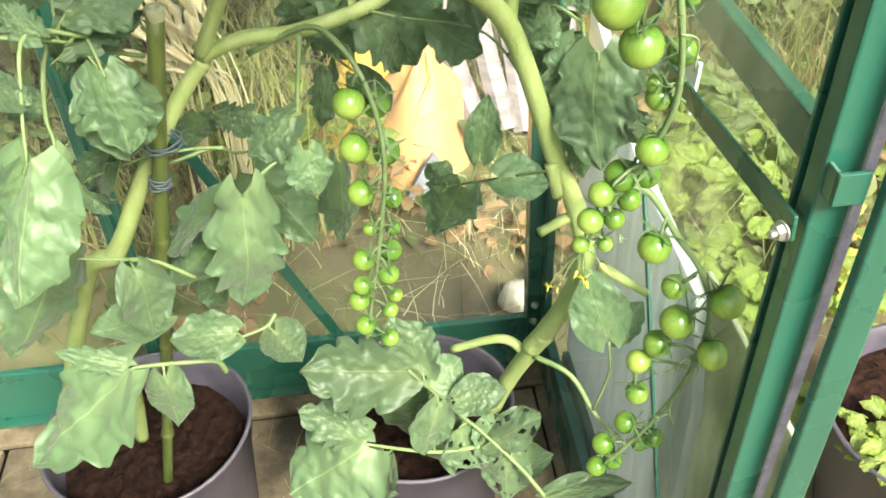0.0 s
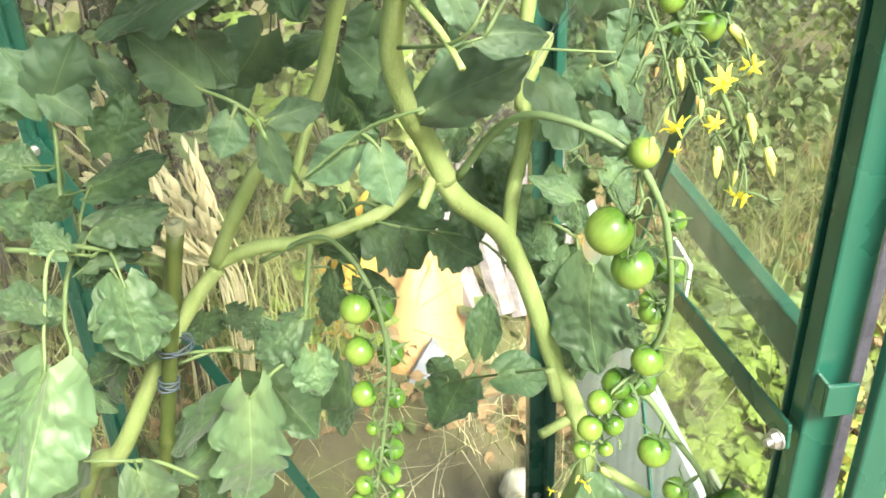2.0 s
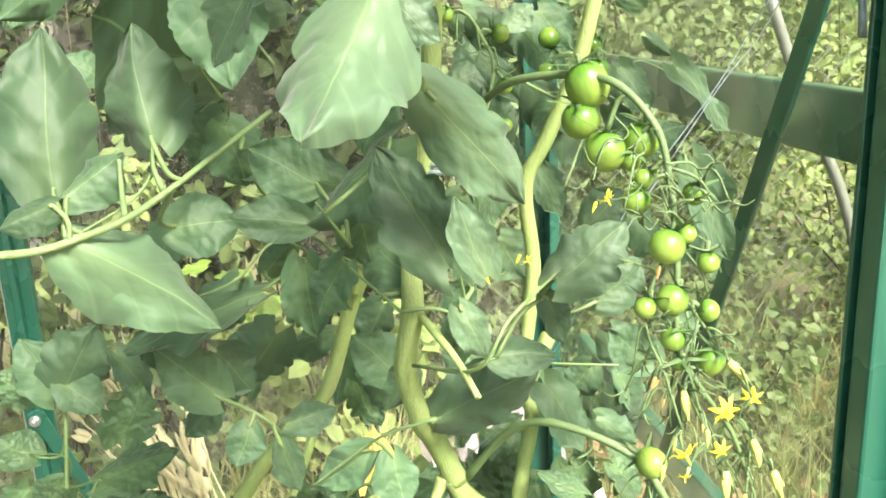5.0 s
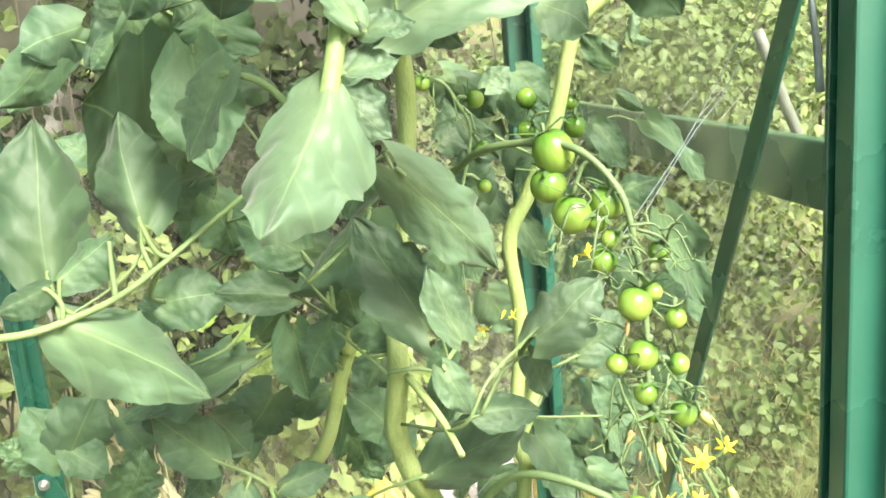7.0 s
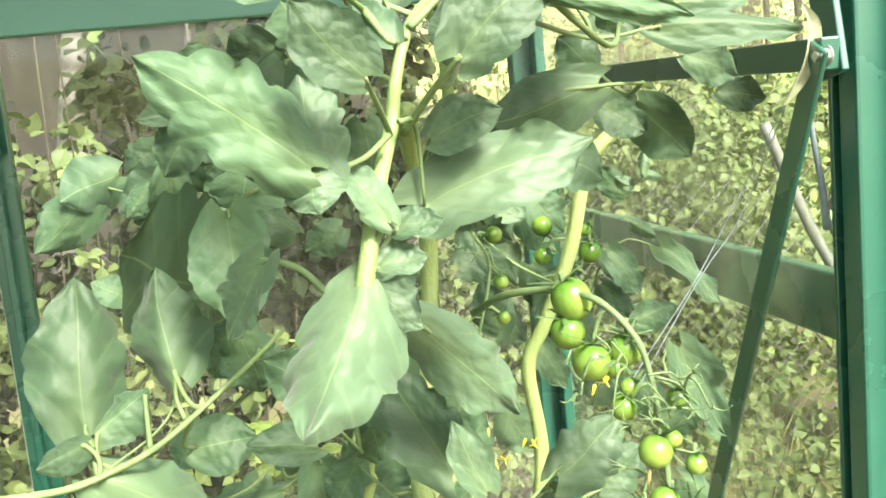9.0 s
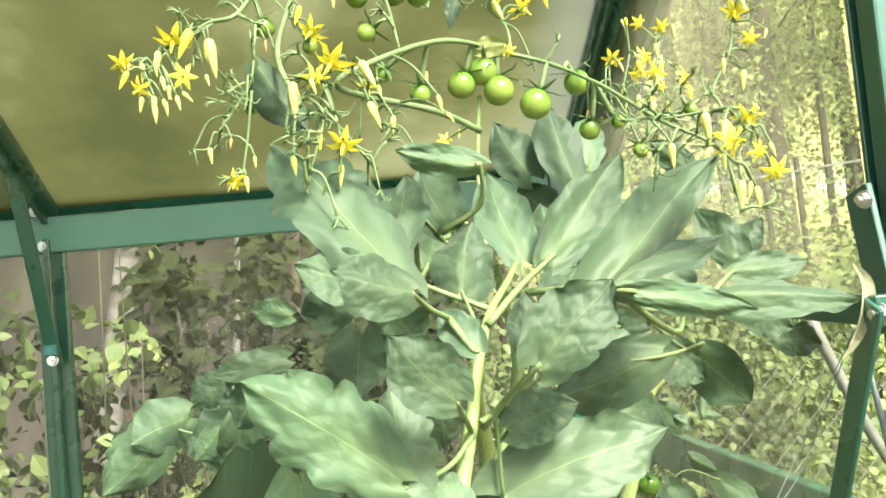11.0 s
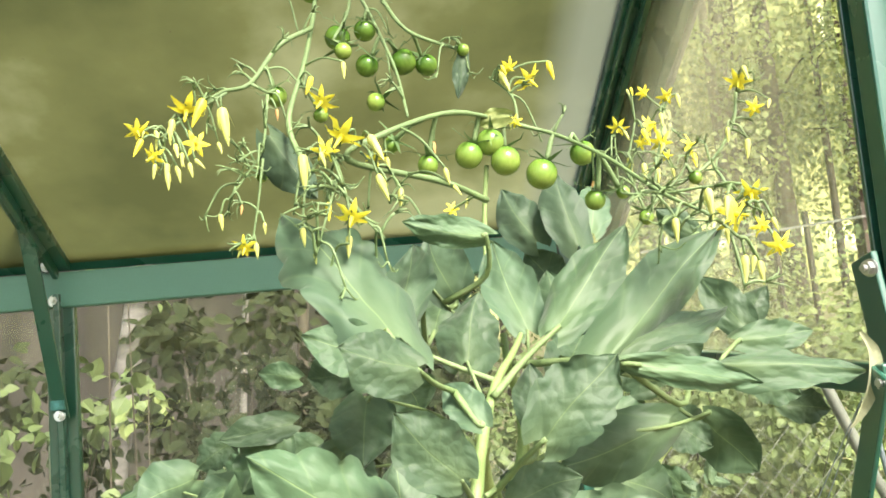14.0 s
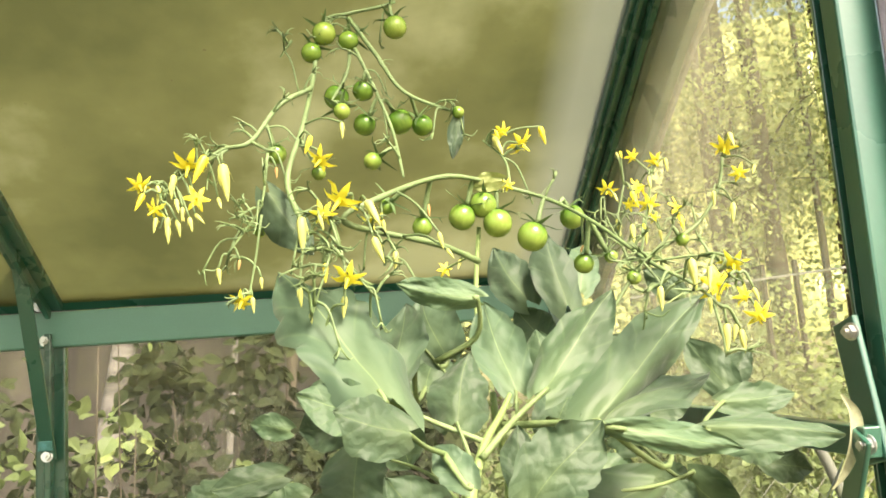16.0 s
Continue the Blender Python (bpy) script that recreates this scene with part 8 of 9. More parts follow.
side_stalk(cluster, 0.0006, (0.2348, 0.4200, 1.3737), (0.2410, 0.4200, 1.3985), (0.2473, 0.4200, 1.4238))
side_stalk(cluster, 0.0006, (0.2416, 0.4200, 1.3779), (0.2525, 0.4200, 1.3883), (0.2588, 0.4200, 1.4006))
side_stalk(cluster, 0.0006, (0.2265, 0.4200, 1.3836), (0.2189, 0.4200, 1.3999), (0.2187, 0.4200, 1.4126))
flower(cluster, (0.2907, 0.4200, 1.4370), 0.0095)
flower(cluster, (0.2974, 0.4200, 1.4215), 0.0070)
flower(cluster, (0.2498, 0.4200, 1.4308), 0.0069)
flower(cluster, (0.2372, 0.4200, 1.4341), 0.0057)
flower(cluster, (0.2207, 0.4200, 1.4157), 0.0075)
flower(cluster, (0.2383, 0.4200, 1.4162), 0.0075)
flower(cluster, (0.2435, 0.4200, 1.4063), 0.0081)
flower(cluster, (0.2593, 0.4200, 1.4037), 0.0075)
flower(cluster, (0.2324, 0.4200, 1.4070), 0.0056)
flower(cluster, (0.2457, 0.4200, 1.3982), 0.0044)
bud(cluster, (0.2918, 0.4200, 1.4050), (0.2900, 0.4200, 1.3922))
bud(cluster, (0.2252, 0.4200, 1.3995), (0.2253, 0.4200, 1.3868))
bud(cluster, (0.2327, 0.4200, 1.3958), (0.2328, 0.4200, 1.3832))
bud(cluster, (0.2402, 0.4200, 1.3922), (0.2397, 0.4200, 1.3828))
bud(cluster, (0.2814, 0.4200, 1.4121), (0.2807, 0.4200, 1.4024))
bud(cluster, (0.2481, 0.4200, 1.3917), (0.2487, 0.4200, 1.3838))
tomato(cluster, (0.2601, 0.4200, 1.3856), 0.0037)
tomato(cluster, (0.2307, 0.4200, 1.3662), 0.0040)
old_sepals(cluster, 14, 17)
finish(cluster)

# ---- pots, cane, ties, floor ----
def pot(place, r, h, label, fill=0.8):
    """A tapered plastic pot with a rolled rim, and its soil as a separate part."""
    t = thing("plant_pot", place, label, "plant pot", "plant pots")
    bm = lathe([(0.002, 0.0), (r * 0.74, 0.0), (r * 0.76, 0.004), (r * 0.93, h * 0.86), (r * 0.955, h * 0.87), (r * 0.97, h - 0.006), (r * 1.0, h - 0.004),
                (r * 1.005, h), (r * 0.985, h + 0.002), (r * 0.96, h - 0.001), (r * 0.94, h * 0.93), (r * 0.90, h * 0.80), (r * 0.72, 0.012), (0.002, 0.012)], 48)
    for v in bm.verts:
        a = math.atan2(v.co.y, v.co.x)
        v.co.x *= 1 + 0.018 * math.sin(2 * a + 0.6) * v.co.z / h
        v.co.y *= 1 + 0.018 * math.sin(2 * a + 2.0) * v.co.z / h
    bm.transform(Matrix.Translation(place))
    part("body", bm, POT, t)
    bm = bmesh.new()
    rings = []
    rr = r * (0.72 + 0.20 * fill)
    for i in range(19):
        q = rr * i / 18
        rings.append([bm.verts.new((place[0] + q * math.cos(a * math.pi / 24), place[1] + q * math.sin(a * math.pi / 24),
                     place[2] + h * fill + 0.006 * noise.noise((q * 60 * math.cos(a * math.pi / 24), q * 60 * math.sin(a * math.pi / 24), place[0] * 9))
                     + 0.003 * noise.noise((q * 190 * math.cos(a * math.pi / 24), q * 190 * math.sin(a * math.pi / 24), 3)))) for a in range(48)])
    for a, b in zip(rings, rings[1:]):
        for j in range(48):
            bm.faces.new((a[j], a[(j + 1) % 48], b[(j + 1) % 48], b[j]))
    bmesh.ops.remove_doubles(bm, verts=bm.verts, dist=1e-5)
    rnd = random.Random(int(h * 1000))
    for k in range(420):
        a, q = rnd.uniform(0, 6.283), rr * rnd.random() ** 0.5 * 0.97
        c = Vector((place[0] + q * math.cos(a), place[1] + q * math.sin(a), place[2] + h * fill + 0.001))
        s = rnd.choice((0.0012, 0.0018, 0.0018, 0.003)) * rnd.uniform(0.8, 1.4)
        vs = [bm.verts.new(c + Vector((rnd.gauss(0, 1), rnd.gauss(0, 1), rnd.gauss(0.4, 0.6))) * s) for _ in range(4)]
        for f in ((0, 1, 2), (0, 1, 3), (1, 2, 3), (0, 2, 3)):
            bm.faces.new([vs[i] for i in f])
    part("soil", bm, SOIL, t, "dark crumbly potting soil", smooth=False)
    return t


pot((-0.218, 0.753, FLOOR), 0.127, 0.28, "dark grey plastic pot filled with brown soil", 0.82)
pot((0.115, 0.765, FLOOR), 0.125, 0.25, "dark grey plastic pot under the leaves", 0.8)

CANE_LINE = [(-0.204, 0.710, 0.18), (-0.142, 0.664, 0.43), (-0.093, 0.630, 0.64), (-0.043, 0.598, 0.854)]
cane = thing("bamboo_cane", (-0.195, 0.708, 0.19), "dark green bamboo cane stuck in the pot", "cane")
part("pole", tube(CANE_LINE, 0.0058, 0.0064, sides=12, steps=10), CANE, cane)
for u in (0.18, 0.42, 0.66, 0.90):
    line = smooth_path(CANE_LINE, 50)
    c, d = line[int(u * 149)], line[int(u * 149) + 1]
    d = (d - c).normalized()
    part("node", tube([c - d * 0.004, c - d * 0.001, c + d * 0.001, c + d * 0.004], 0.0066, 0.0066, sides=12, steps=3, swell=0.12), CANE, cane)
c = Vector(CANE_LINE[-1])
part("split_top", lathe([(0.0062, -0.004), (0.0074, 0.004), (0.0060, 0.006), (0.0030, 0.005), (0.0004, 0.003)], 12), SPENT_LEAF, cane, "pale frayed top of the cane").matrix_basis = Matrix.Translation(c - WORLD[cane].translation)


def coil(bm, centre, axis, r, turns, rise, thick):
    z = Vector(axis).normalized()
    x = z.orthogonal().normalized()
    y = z.cross(x)
    pts = [Vector(centre) + r * (1 + 0.12 * math.sin(i * 1.7)) * (math.cos(i * 0.7) * x + math.sin(i * 0.7) * y) + z * rise * i / (turns * 9) for i in range(int(turns * 9) + 1)]
    tube_into(bm, pts, thick, thick, sides=5, steps=2)


tie = thing("plant_tie", (-0.073, 0.637, 0.723), "dark blue-grey twine wound round cane and stem", "plant tie")
bm = bmesh.new()
coil(bm, (-0.069, 0.622, 0.733), (0.1, 0, 1), 0.0145, 3.2, 0.007, 0.0008)
part("winding", bm, TWINE, tie)
bm = bmesh.new()
coil(bm, (-0.080, 0.620, 0.695), (0.2, 0, 1), 0.0080, 4.2, 0.012, 0.0008)
part("winding", bm, TWINE, tie)
tie2 = thing("plant_tie", (0.135, 0.44, 1.12), "shiny pale tie round the main stem", "plant tie")
bm = bmesh.new()
coil(bm, (0.137, 0.442, 1.123), (0.05, 0, 1), 0.0092, 2.4, 0.008, 0.0012)
part("winding", bm, STRING, tie2)
cord = thing("support_string", (0.33, 0.40, 1.26), "pale blue plastic string tied from brace to stem", "string")
bm = bmesh.new()
for dx in (0.0, 0.007):
    tube_into(bm, [(0.332, 0.415, 1.262), (0.306 + dx, 0.45, 1.189), (0.283 + dx, 0.455, 1.150 + dx), (0.241 + dx, 0.46, 1.092), (0.207 + dx * 0.5, 0.46, 1.030), (0.176, 0.475, 0.972), (0.150, 0.49, 0.936)], 0.0003, 0.0003, sides=5, steps=5)
part("strand", bm, STRING, cord)
bm = bmesh.new()
tube_into(bm, [(0.334, 0.41, 1.258), (0.338, 0.415, 1.235), (0.346, 0.422, 1.205), (0.350, 0.425, 1.180)], 0.0008, 0.0024, sides=6, steps=5)
part("loose_end", bm, STRING, cord)
dry_leaf = thing("withered_leaf", (0.33, 0.40, 1.29), "pale curled withered leaf hanging on the brace", "dry leaf")
bm = bmesh.new()
ln = smooth_path([(0.325, 0.395, 1.296), (0.331, 0.398, 1.286), (0.330, 0.400, 1.271), (0.323, 0.402, 1.256), (0.318, 0.405, 1.248)], 6)
rows = []
for i, c in enumerate(ln):
    w = 0.0034 * math.sin(math.pi * (i + 0.6) / (len(ln) + 0.4)) + 0.0006
    rows.append([bm.verts.new(c + Vector((q * w, -abs(q) * w * 0.9, 0.2 * q * w))) for q in (-1, 0, 1)])
for a, b in zip(rows, rows[1:]):
    for j in range(2):
        bm.faces.new((a[j], a[j + 1], b[j + 1], b[j]))
part("blade", bm, SPENT_LEAF, dry_leaf)

# paving slabs and the foundation strip
rnd = random.Random(11)
for i in range(-4, 3):
    for j in range(0, 5):
        lo = (i * 0.30 + 0.06, 0.985 - (j + 1) * 0.30, FLOOR - 0.04)
        x0, x1 = lo[0] + 0.004, min(lo[0] + 0.296, CORNER_X - 0.03)
        if x1 - x0 < 0.03:
            continue
        dz = rnd.uniform(-0.003, 0.002)
        bm = box(bmesh.new(), (x0, lo[1] + 0.004, FLOOR - 0.04), (x1, lo[1] + 0.296, FLOOR + dz), 0.004)
        part("slab", bm, PAVER, floor)
bm = box(bmesh.new(), (-1.6, 0.988, FLOOR - 0.05), (CORNER_X + 0.03, WALL_Y + 0.05, FLOOR - 0.0005), 0.004)
part("strip", bm, PAVER, kerb)
bm = box(bmesh.new(), (CORNER_X - 0.026, 0.0, FLOOR - 0.05), (CORNER_X + 0.03, 0.984, FLOOR - 0.0005), 0.004)
part("strip", bm, PAVER, kerb)
bm = box(bmesh.new(), (-1.7, -1.2, FLOOR - 0.06), (CORNER_X - 0.02, 1.0, FLOOR - 0.012))
bed = part("joint_bed", bm, SOIL, floor, "dark dirt in the joints")

# closing the greenhouse behind the camera
for nm, lo, hi in (("wall_far_end", (-1.62, -1.25, -0.03), (-1.60, 1.04, 1.5)), ("wall_opposite", (-1.6, -1.25, -0.03), (0.30, -1.23, 0.35))):
    w = part(nm, box(bmesh.new(), lo, hi, 0.003), GREEN, None, smooth=False)
    tagged(w, "green aluminium end panel of the greenhouse", "wall", kind="structure")

RIDGE_AT = foot + up * RIDGE
back = thing("roof_pane", RIDGE_AT, "clear glass pane on the far roof slope", "roof pane", "roof panes", "structure")
for x0, x1 in ((-1.58, -0.62), (-0.60, 0.32)):
    a = Vector(((x0 + x1) / 2, RIDGE_AT.y - 0.02, RIDGE_AT.z))
    p = part("pane", bar_bm(a, Vector((a.x, -1.24, 1.44)), x1 - x0, 0.004, (1, 0, 0), 0), GLASS, back, smooth=False)
    p.visible_shadow = False
ridge = thing("ridge_bar", RIDGE_AT, "green aluminium ridge bar", "ridge", kind="structure")
part("profile", box(bmesh.new(), (-1.6, RIDGE_AT.y - 0.02, RIDGE_AT.z), (0.36, RIDGE_AT.y + 0.012, RIDGE_AT.z + 0.03), 0.003), GREEN, ridge, smooth=False)
pane("window_4", (-1.59, -1.242, 0.352), (0.30, -1.238, 1.44), "clear dusty horticultural glass pane in the far side wall")

# ---- outside the glass ----
def blades_bm(centre, spread, count, height, width, seed, lean=0.35, floor_z=-0.1):
    """Many bent grass blades from a patch of ground."""
    rnd = random.Random(seed)
    verts, faces = [], []
    for _ in range(count):
        a, d = rnd.uniform(0, 6.283), spread * rnd.random() ** 0.6
        p = Vector((centre[0] + d * math.cos(a), centre[1] + d * math.sin(a), floor_z))
        h = height * rnd.uniform(0.5, 1.1)
        q = Vector((rnd.gauss(0, lean), rnd.gauss(0, lean), 0)) * h
        s = Vector((math.cos(a * 3), math.sin(a * 3), 0)) * width * rnd.uniform(0.6, 1.3)
        n = len(verts)
        for k in range(4):
            u = k / 3
            c = p + q * u * u + Vector((0, 0, h * u * (1 - 0.25 * u * u * q.length / h)))
            verts += [c - s * (1 - u * 0.95), c + s * (1 - u * 0.95)]
        for k in range(3):
            faces.append((n + 2 * k, n + 2 * k + 1, n + 2 * k + 3, n + 2 * k + 2))
    me = bpy.data.meshes.new("grass")
    me.from_pydata(verts, [], faces)
    return me


def stuff(name, me, material, label, category):
    me.materials.append(material)
    ob = put(name, me)
    return tagged(ob, label, category, kind="stuff")


def leaf_cloud(rnd, centres, count, size, droop=0.3, far=False):
    """Many small pointed leaves round the given centres (place, radius): vertex and face lists."""
    verts, faces = [], []
    for _ in range(count):
        c, r = centres[rnd.randrange(len(centres))]
        d = Vector((rnd.gauss(0, 1), rnd.gauss(0, 1), rnd.gauss(0, 0.8)))
        d = d.normalized() * r * rnd.random() ** 0.45
        p = Vector(c) + d
        y = (d.normalized() * 0.5 + Vector((rnd.gauss(0, 0.6), rnd.gauss(0, 0.6), rnd.gauss(-droop, 0.5)))).normalized()
        z = Vector((rnd.gauss(0, 0.7), rnd.gauss(-0.55, 0.7), 0.75))
        x = y.cross(z).normalized()
        z = x.cross(y)
        s = size * rnd.uniform(0.55, 1.25)
        n = len(verts)
        w = rnd.uniform(0.30, 0.46)
        if far:
            verts += [p, p + y * s * 0.5 + x * s * w + z * s * 0.06, p + y * s - z * s * 0.1, p + y * s * 0.45 - x * s * w]
            faces.append((n, n + 1, n + 2, n + 3))
            continue
        verts += [p, p + y * s * 0.5 - z * s * 0.03, p + y * s - z * s * 0.14]
        for k in (-1, 1):
            verts += [p + y * s * 0.18 + x * k * s * w * 0.75 + z * s * 0.05, p + y * s * 0.45 + x * k * s * w + z * s * 0.07, p + y * s * 0.75 + x * k * s * w * 0.62]
        faces += [(n, n + 1, n + 4, n + 3), (n + 1, n + 2, n + 5, n + 4), (n, n + 6, n + 7, n + 1), (n + 1, n + 7, n + 8, n + 2)]
    return verts, faces


def shrub(x, y, h, wide, material, size, count, seed, label, name="shrub", base=-0.1, stems=6, low=0.25):
    """A bush: thin branching stems and a loose crown of single leaves."""
    rnd = random.Random(seed)
    t = thing(name, (x, y, base), label, "shrub", "garden shrubs")
    bm = bmesh.new()
    centres = []
    for k in range(stems):
        a = rnd.uniform(0, 6.283)
        e = Vector((x + math.cos(a) * wide * rnd.uniform(0.2, 0.9), y + math.sin(a) * wide * rnd.uniform(0.2, 0.9), base + h * rnd.uniform(0.55, 1.0)))
        s = Vector((x + rnd.gauss(0, 0.04), y + rnd.gauss(0, 0.04), base))
        m = s.lerp(e, 0.5) + Vector((rnd.gauss(0, 0.04), rnd.gauss(0, 0.04), 0.05))
        tube_into(bm, [s, s.lerp(m, 0.5) + Vector((rnd.gauss(0, 0.03), rnd.gauss(0, 0.03), 0)), m, e], 0.0035 + 0.002 * h, 0.0012, sides=6, steps=4)
        for u in (low, 0.5, 0.75, 1.0) if low < 0.5 else (low, 0.74, 0.86, 1.0):
            centres.append((s.lerp(e, u) + Vector((rnd.gauss(0, 0.06), rnd.gauss(0, 0.06), 0)), wide * rnd.uniform(0.25, 0.45)))
    part("branches", bm, BARK, t)
    v, f = leaf_cloud(rnd, centres, count, size, far=y > 3.4)
    me = bpy.data.meshes.new("foliage")
    me.from_pydata(v, [], f)
    me.materials.append(material)
    put("foliage", me, t)
    return t


def big_leaf_plant(x, y, r, count, length, width, material, seed, label, base=-0.1, rise=0.5):
    """A low garden plant of broad blades on stalks, each a part of its own."""
    rnd = random.Random(seed)
    t = thing("garden_plant", (x, y, base), label, "garden plant", "garden plants")
    for k in range(count):
        a = rnd.uniform(0, 6.283)
        d = r * rnd.uniform(0.15, 1.0)
        top = Vector((x + math.cos(a) * d, y + math.sin(a) * d, base + rise * length * 2.4 * rnd.uniform(0.4, 1.0)))
        way = Vector((math.cos(a + rnd.gauss(0, 0.4)), math.sin(a + rnd.gauss(0, 0.4)), rnd.uniform(-0.3, 0.45)))
        ln_, w_ = length * rnd.uniform(0.7, 1.2), width * rnd.uniform(0.7, 1.2)
        m, n = frame_of(top, top + way.normalized() * ln_, (0, -0.25, 1))
        put("leaf", blade(["lobed", "round"][k % 2], rnd.randrange(8), material), t, m @ Matrix.Diagonal((w_, n, n, 1)))
    return t


# dry grass heads, thin weeds, and ground cover
def dry_stalks(x, y, count, seed, low, high, lean, label):
    """Bleached seed stalks: stiff stems in a fan, with papery husks along them."""
    rnd = random.Random(seed)
    t = thing("dry_stalks", (x, y, -0.1), label, "dry plant")
    husk = bmesh.new()
    rings = [[husk.verts.new((0.5 * math.sin(math.pi * u) ** 0.8 * math.cos(a * math.pi / 3), 0.25 * math.sin(math.pi * u) ** 0.8 * math.sin(a * math.pi / 3), u)) for a in range(6)]
             for u in (0.02, 0.2, 0.45, 0.7, 0.9, 0.99)]
    for p_, q_ in zip(rings, rings[1:]):
        for j in range(6):
            husk.faces.new((p_[j], p_[(j + 1) % 6], q_[(j + 1) % 6], q_[j]))
    me = mesh_of("husk", husk, STRAW)
    for k in range(count):
        s0 = Vector((x + rnd.gauss(0, 0.025), y + rnd.gauss(0, 0.02), -0.1))
        top = Vector((x + lean * rnd.uniform(0.1, 1.2), y + rnd.gauss(0, 0.03), rnd.uniform(low, high)))
        knee = Vector((x + rnd.gauss(0, 0.012), y, 0.12 + 0.5 * low))
        line = [s0, knee, knee.lerp(top, 0.5) + Vector((rnd.gauss(0, 0.006), 0, 0.01)), top]
        part("stalk", tube(line, 0.0022, 0.0012, sides=6, steps=5), STRAW, t)
        pts = smooth_path(line, 12)
        for i in range(rnd.choice((6, 7, 8))):
            c = pts[int(len(pts) * rnd.uniform(0.5, 0.97))] + Vector((rnd.gauss(0, 0.003), rnd.gauss(0, 0.003), 0))
            way = (top - knee).normalized() + Vector((rnd.gauss(0, 0.2), rnd.gauss(0, 0.2), 0))
            m = way.to_track_quat("Z", "Y").to_matrix().to_4x4() @ pose(0, 0, 0, 0, 0, rnd.uniform(0, 180))
            m.translation = c
            put("husk", me, t, m @ Matrix.Diagonal((rnd.uniform(0.010, 0.019), 0.012, rnd.uniform(0.026, 0.055), 1)))
    return t


dry_stalks(-0.145, 1.40, 16, 31, 0.40, 0.64, -0.17, "bleached seed stalks with papery husks outside the glass")
dry_stalks(-0.26, 1.60, 14, 33, 0.40, 0.68, -0.18, "bleached seed stalks with papery husks outside the glass")
stuff("dry_grass", blades_bm((-0.95, 1.65), 0.35, 170, 0.55, 0.004, 4, 0.35), DRY, "bleached dry grass stalks outside the glass", "dry grass")
stuff("dry_grass", blades_bm((-1.5, 2.1), 0.5, 200, 0.5, 0.004, 8, 0.35), DRY, "bleached dry grass stalks outside the glass", "dry grass")
stuff("grass", blades_bm((0.2, 1.7), 1.1, 1500, 0.16, 0.0014, 5, 0.8), GRASS, "thin wiry grass on bare earth", "grass")
stuff("grass", blades_bm((1.2, 2.0), 0.9, 1500, 0.30, 0.002, 6, 0.6), GRASS, "thin wiry grass on bare earth", "grass")
stuff("grass", blades_bm((-0.35, 2.0), 0.6, 1100, 0.50, 0.003, 12, 0.5), MEADOW, "tall yellow-green grass outside the glass", "grass")
stuff("grass", blades_bm((1.7, 2.3), 0.8, 900, 0.45, 0.003, 14, 0.5), MEADOW, "tall yellow-green grass beyond the gable", "grass")
stuff("dry_grass", blades_bm((0.3, 1.5), 0.8, 700, 0.12, 0.0014, 7, 1.2), DRY, "dead straw lying on the earth", "dry grass")
rnd = random.Random(3)
v, f = leaf_cloud(rnd, [(Vector((rnd.uniform(-1.6, 2.6), rnd.uniform(1.25, 3.0), -0.08)), 0.12) for _ in range(160)], 4200, 0.05, 0.0)
me = bpy.data.meshes.new("ground_leaves")
me.from_pydata(v, [], f)
stuff("ground_leaves", me, SHRUB, "low green weeds on the earth", "weeds")
rnd = random.Random(4)
v, f = leaf_cloud(rnd, [(Vector((rnd.uniform(-1.6, 2.6), rnd.uniform(1.2, 3.4), -0.09)), 0.10) for _ in range(160)], 4200, 0.045, 0.0)
me = bpy.data.meshes.new("leaf_litter")
me.from_pydata(v, [], f)
stuff("leaf_litter", me, LITTER, "brown fallen leaves on the earth", "leaf litter")

# lime-green plants by the gable, and a potted one by the doorway
big_leaf_plant(0.84, 1.62, 0.18, 60, 0.060, 0.060, LIME_LEAF, 21, "bright lime-green lobed leaves low by the gable", rise=0.6)
big_leaf_plant(0.78, 1.25, 0.22, 80, 0.052, 0.056, LIME_LEAF, 22, "bright lime-green rounded leaves low by the gable", rise=0.7)
big_leaf_plant(0.62, 0.95, 0.15, 50, 0.045, 0.048, LIME_LEAF, 23, "bright lime-green rounded leaves low by the gable", rise=0.7)
big_leaf_plant(1.00, 1.66, 0.14, 26, 0.13, 0.045, SHRUB_LEAF, 24, "fresh green rosette of long blades by the gable", rise=0.4)
big_leaf_plant(-0.02, 1.72, 0.14, 34, 0.055, 0.045, LIME_LEAF, 28, "yellow-green leaves of a low plant outside the glass", rise=1.6)
big_leaf_plant(-0.42, 1.62, 0.22, 44, 0.046, 0.038, SHRUB_LEAF, 29, "yellow-green leaves climbing outside the glass", base=0.25, rise=3.0)
big_leaf_plant(0.02, 1.75, 0.20, 26, 0.060, 0.050, LIME_LEAF, 30, "yellow-green leaves climbing outside the glass", base=0.35, rise=2.6)
pot((0.83, 0.70, -0.10), 0.17, 0.25, "wide grey plastic pot outside the doorway", 0.85)
big_leaf_plant(0.74, 0.66, 0.06, 44, 0.032, 0.024, LIME_LEAF, 25, "young yellow-green plant in the grey pot outside", base=0.11, rise=0.6)
big_leaf_plant(1.05, 1.05, 0.25, 44, 0.042, 0.036, YELLOW_LEAF, 26, "yellowing leaves on a plant outside the doorway", rise=1.6)
big_leaf_plant(0.95, 1.05, 0.2, 44, 0.042, 0.036, LIME_LEAF, 27, "lime-green leaves on a plant outside the doorway", rise=1.8)

big_leaf_plant(0.95, 1.45, 0.30, 60, 0.055, 0.045, LIME_LEAF, 31, "lime-green low plants in the bed beyond the gable", rise=0.9)
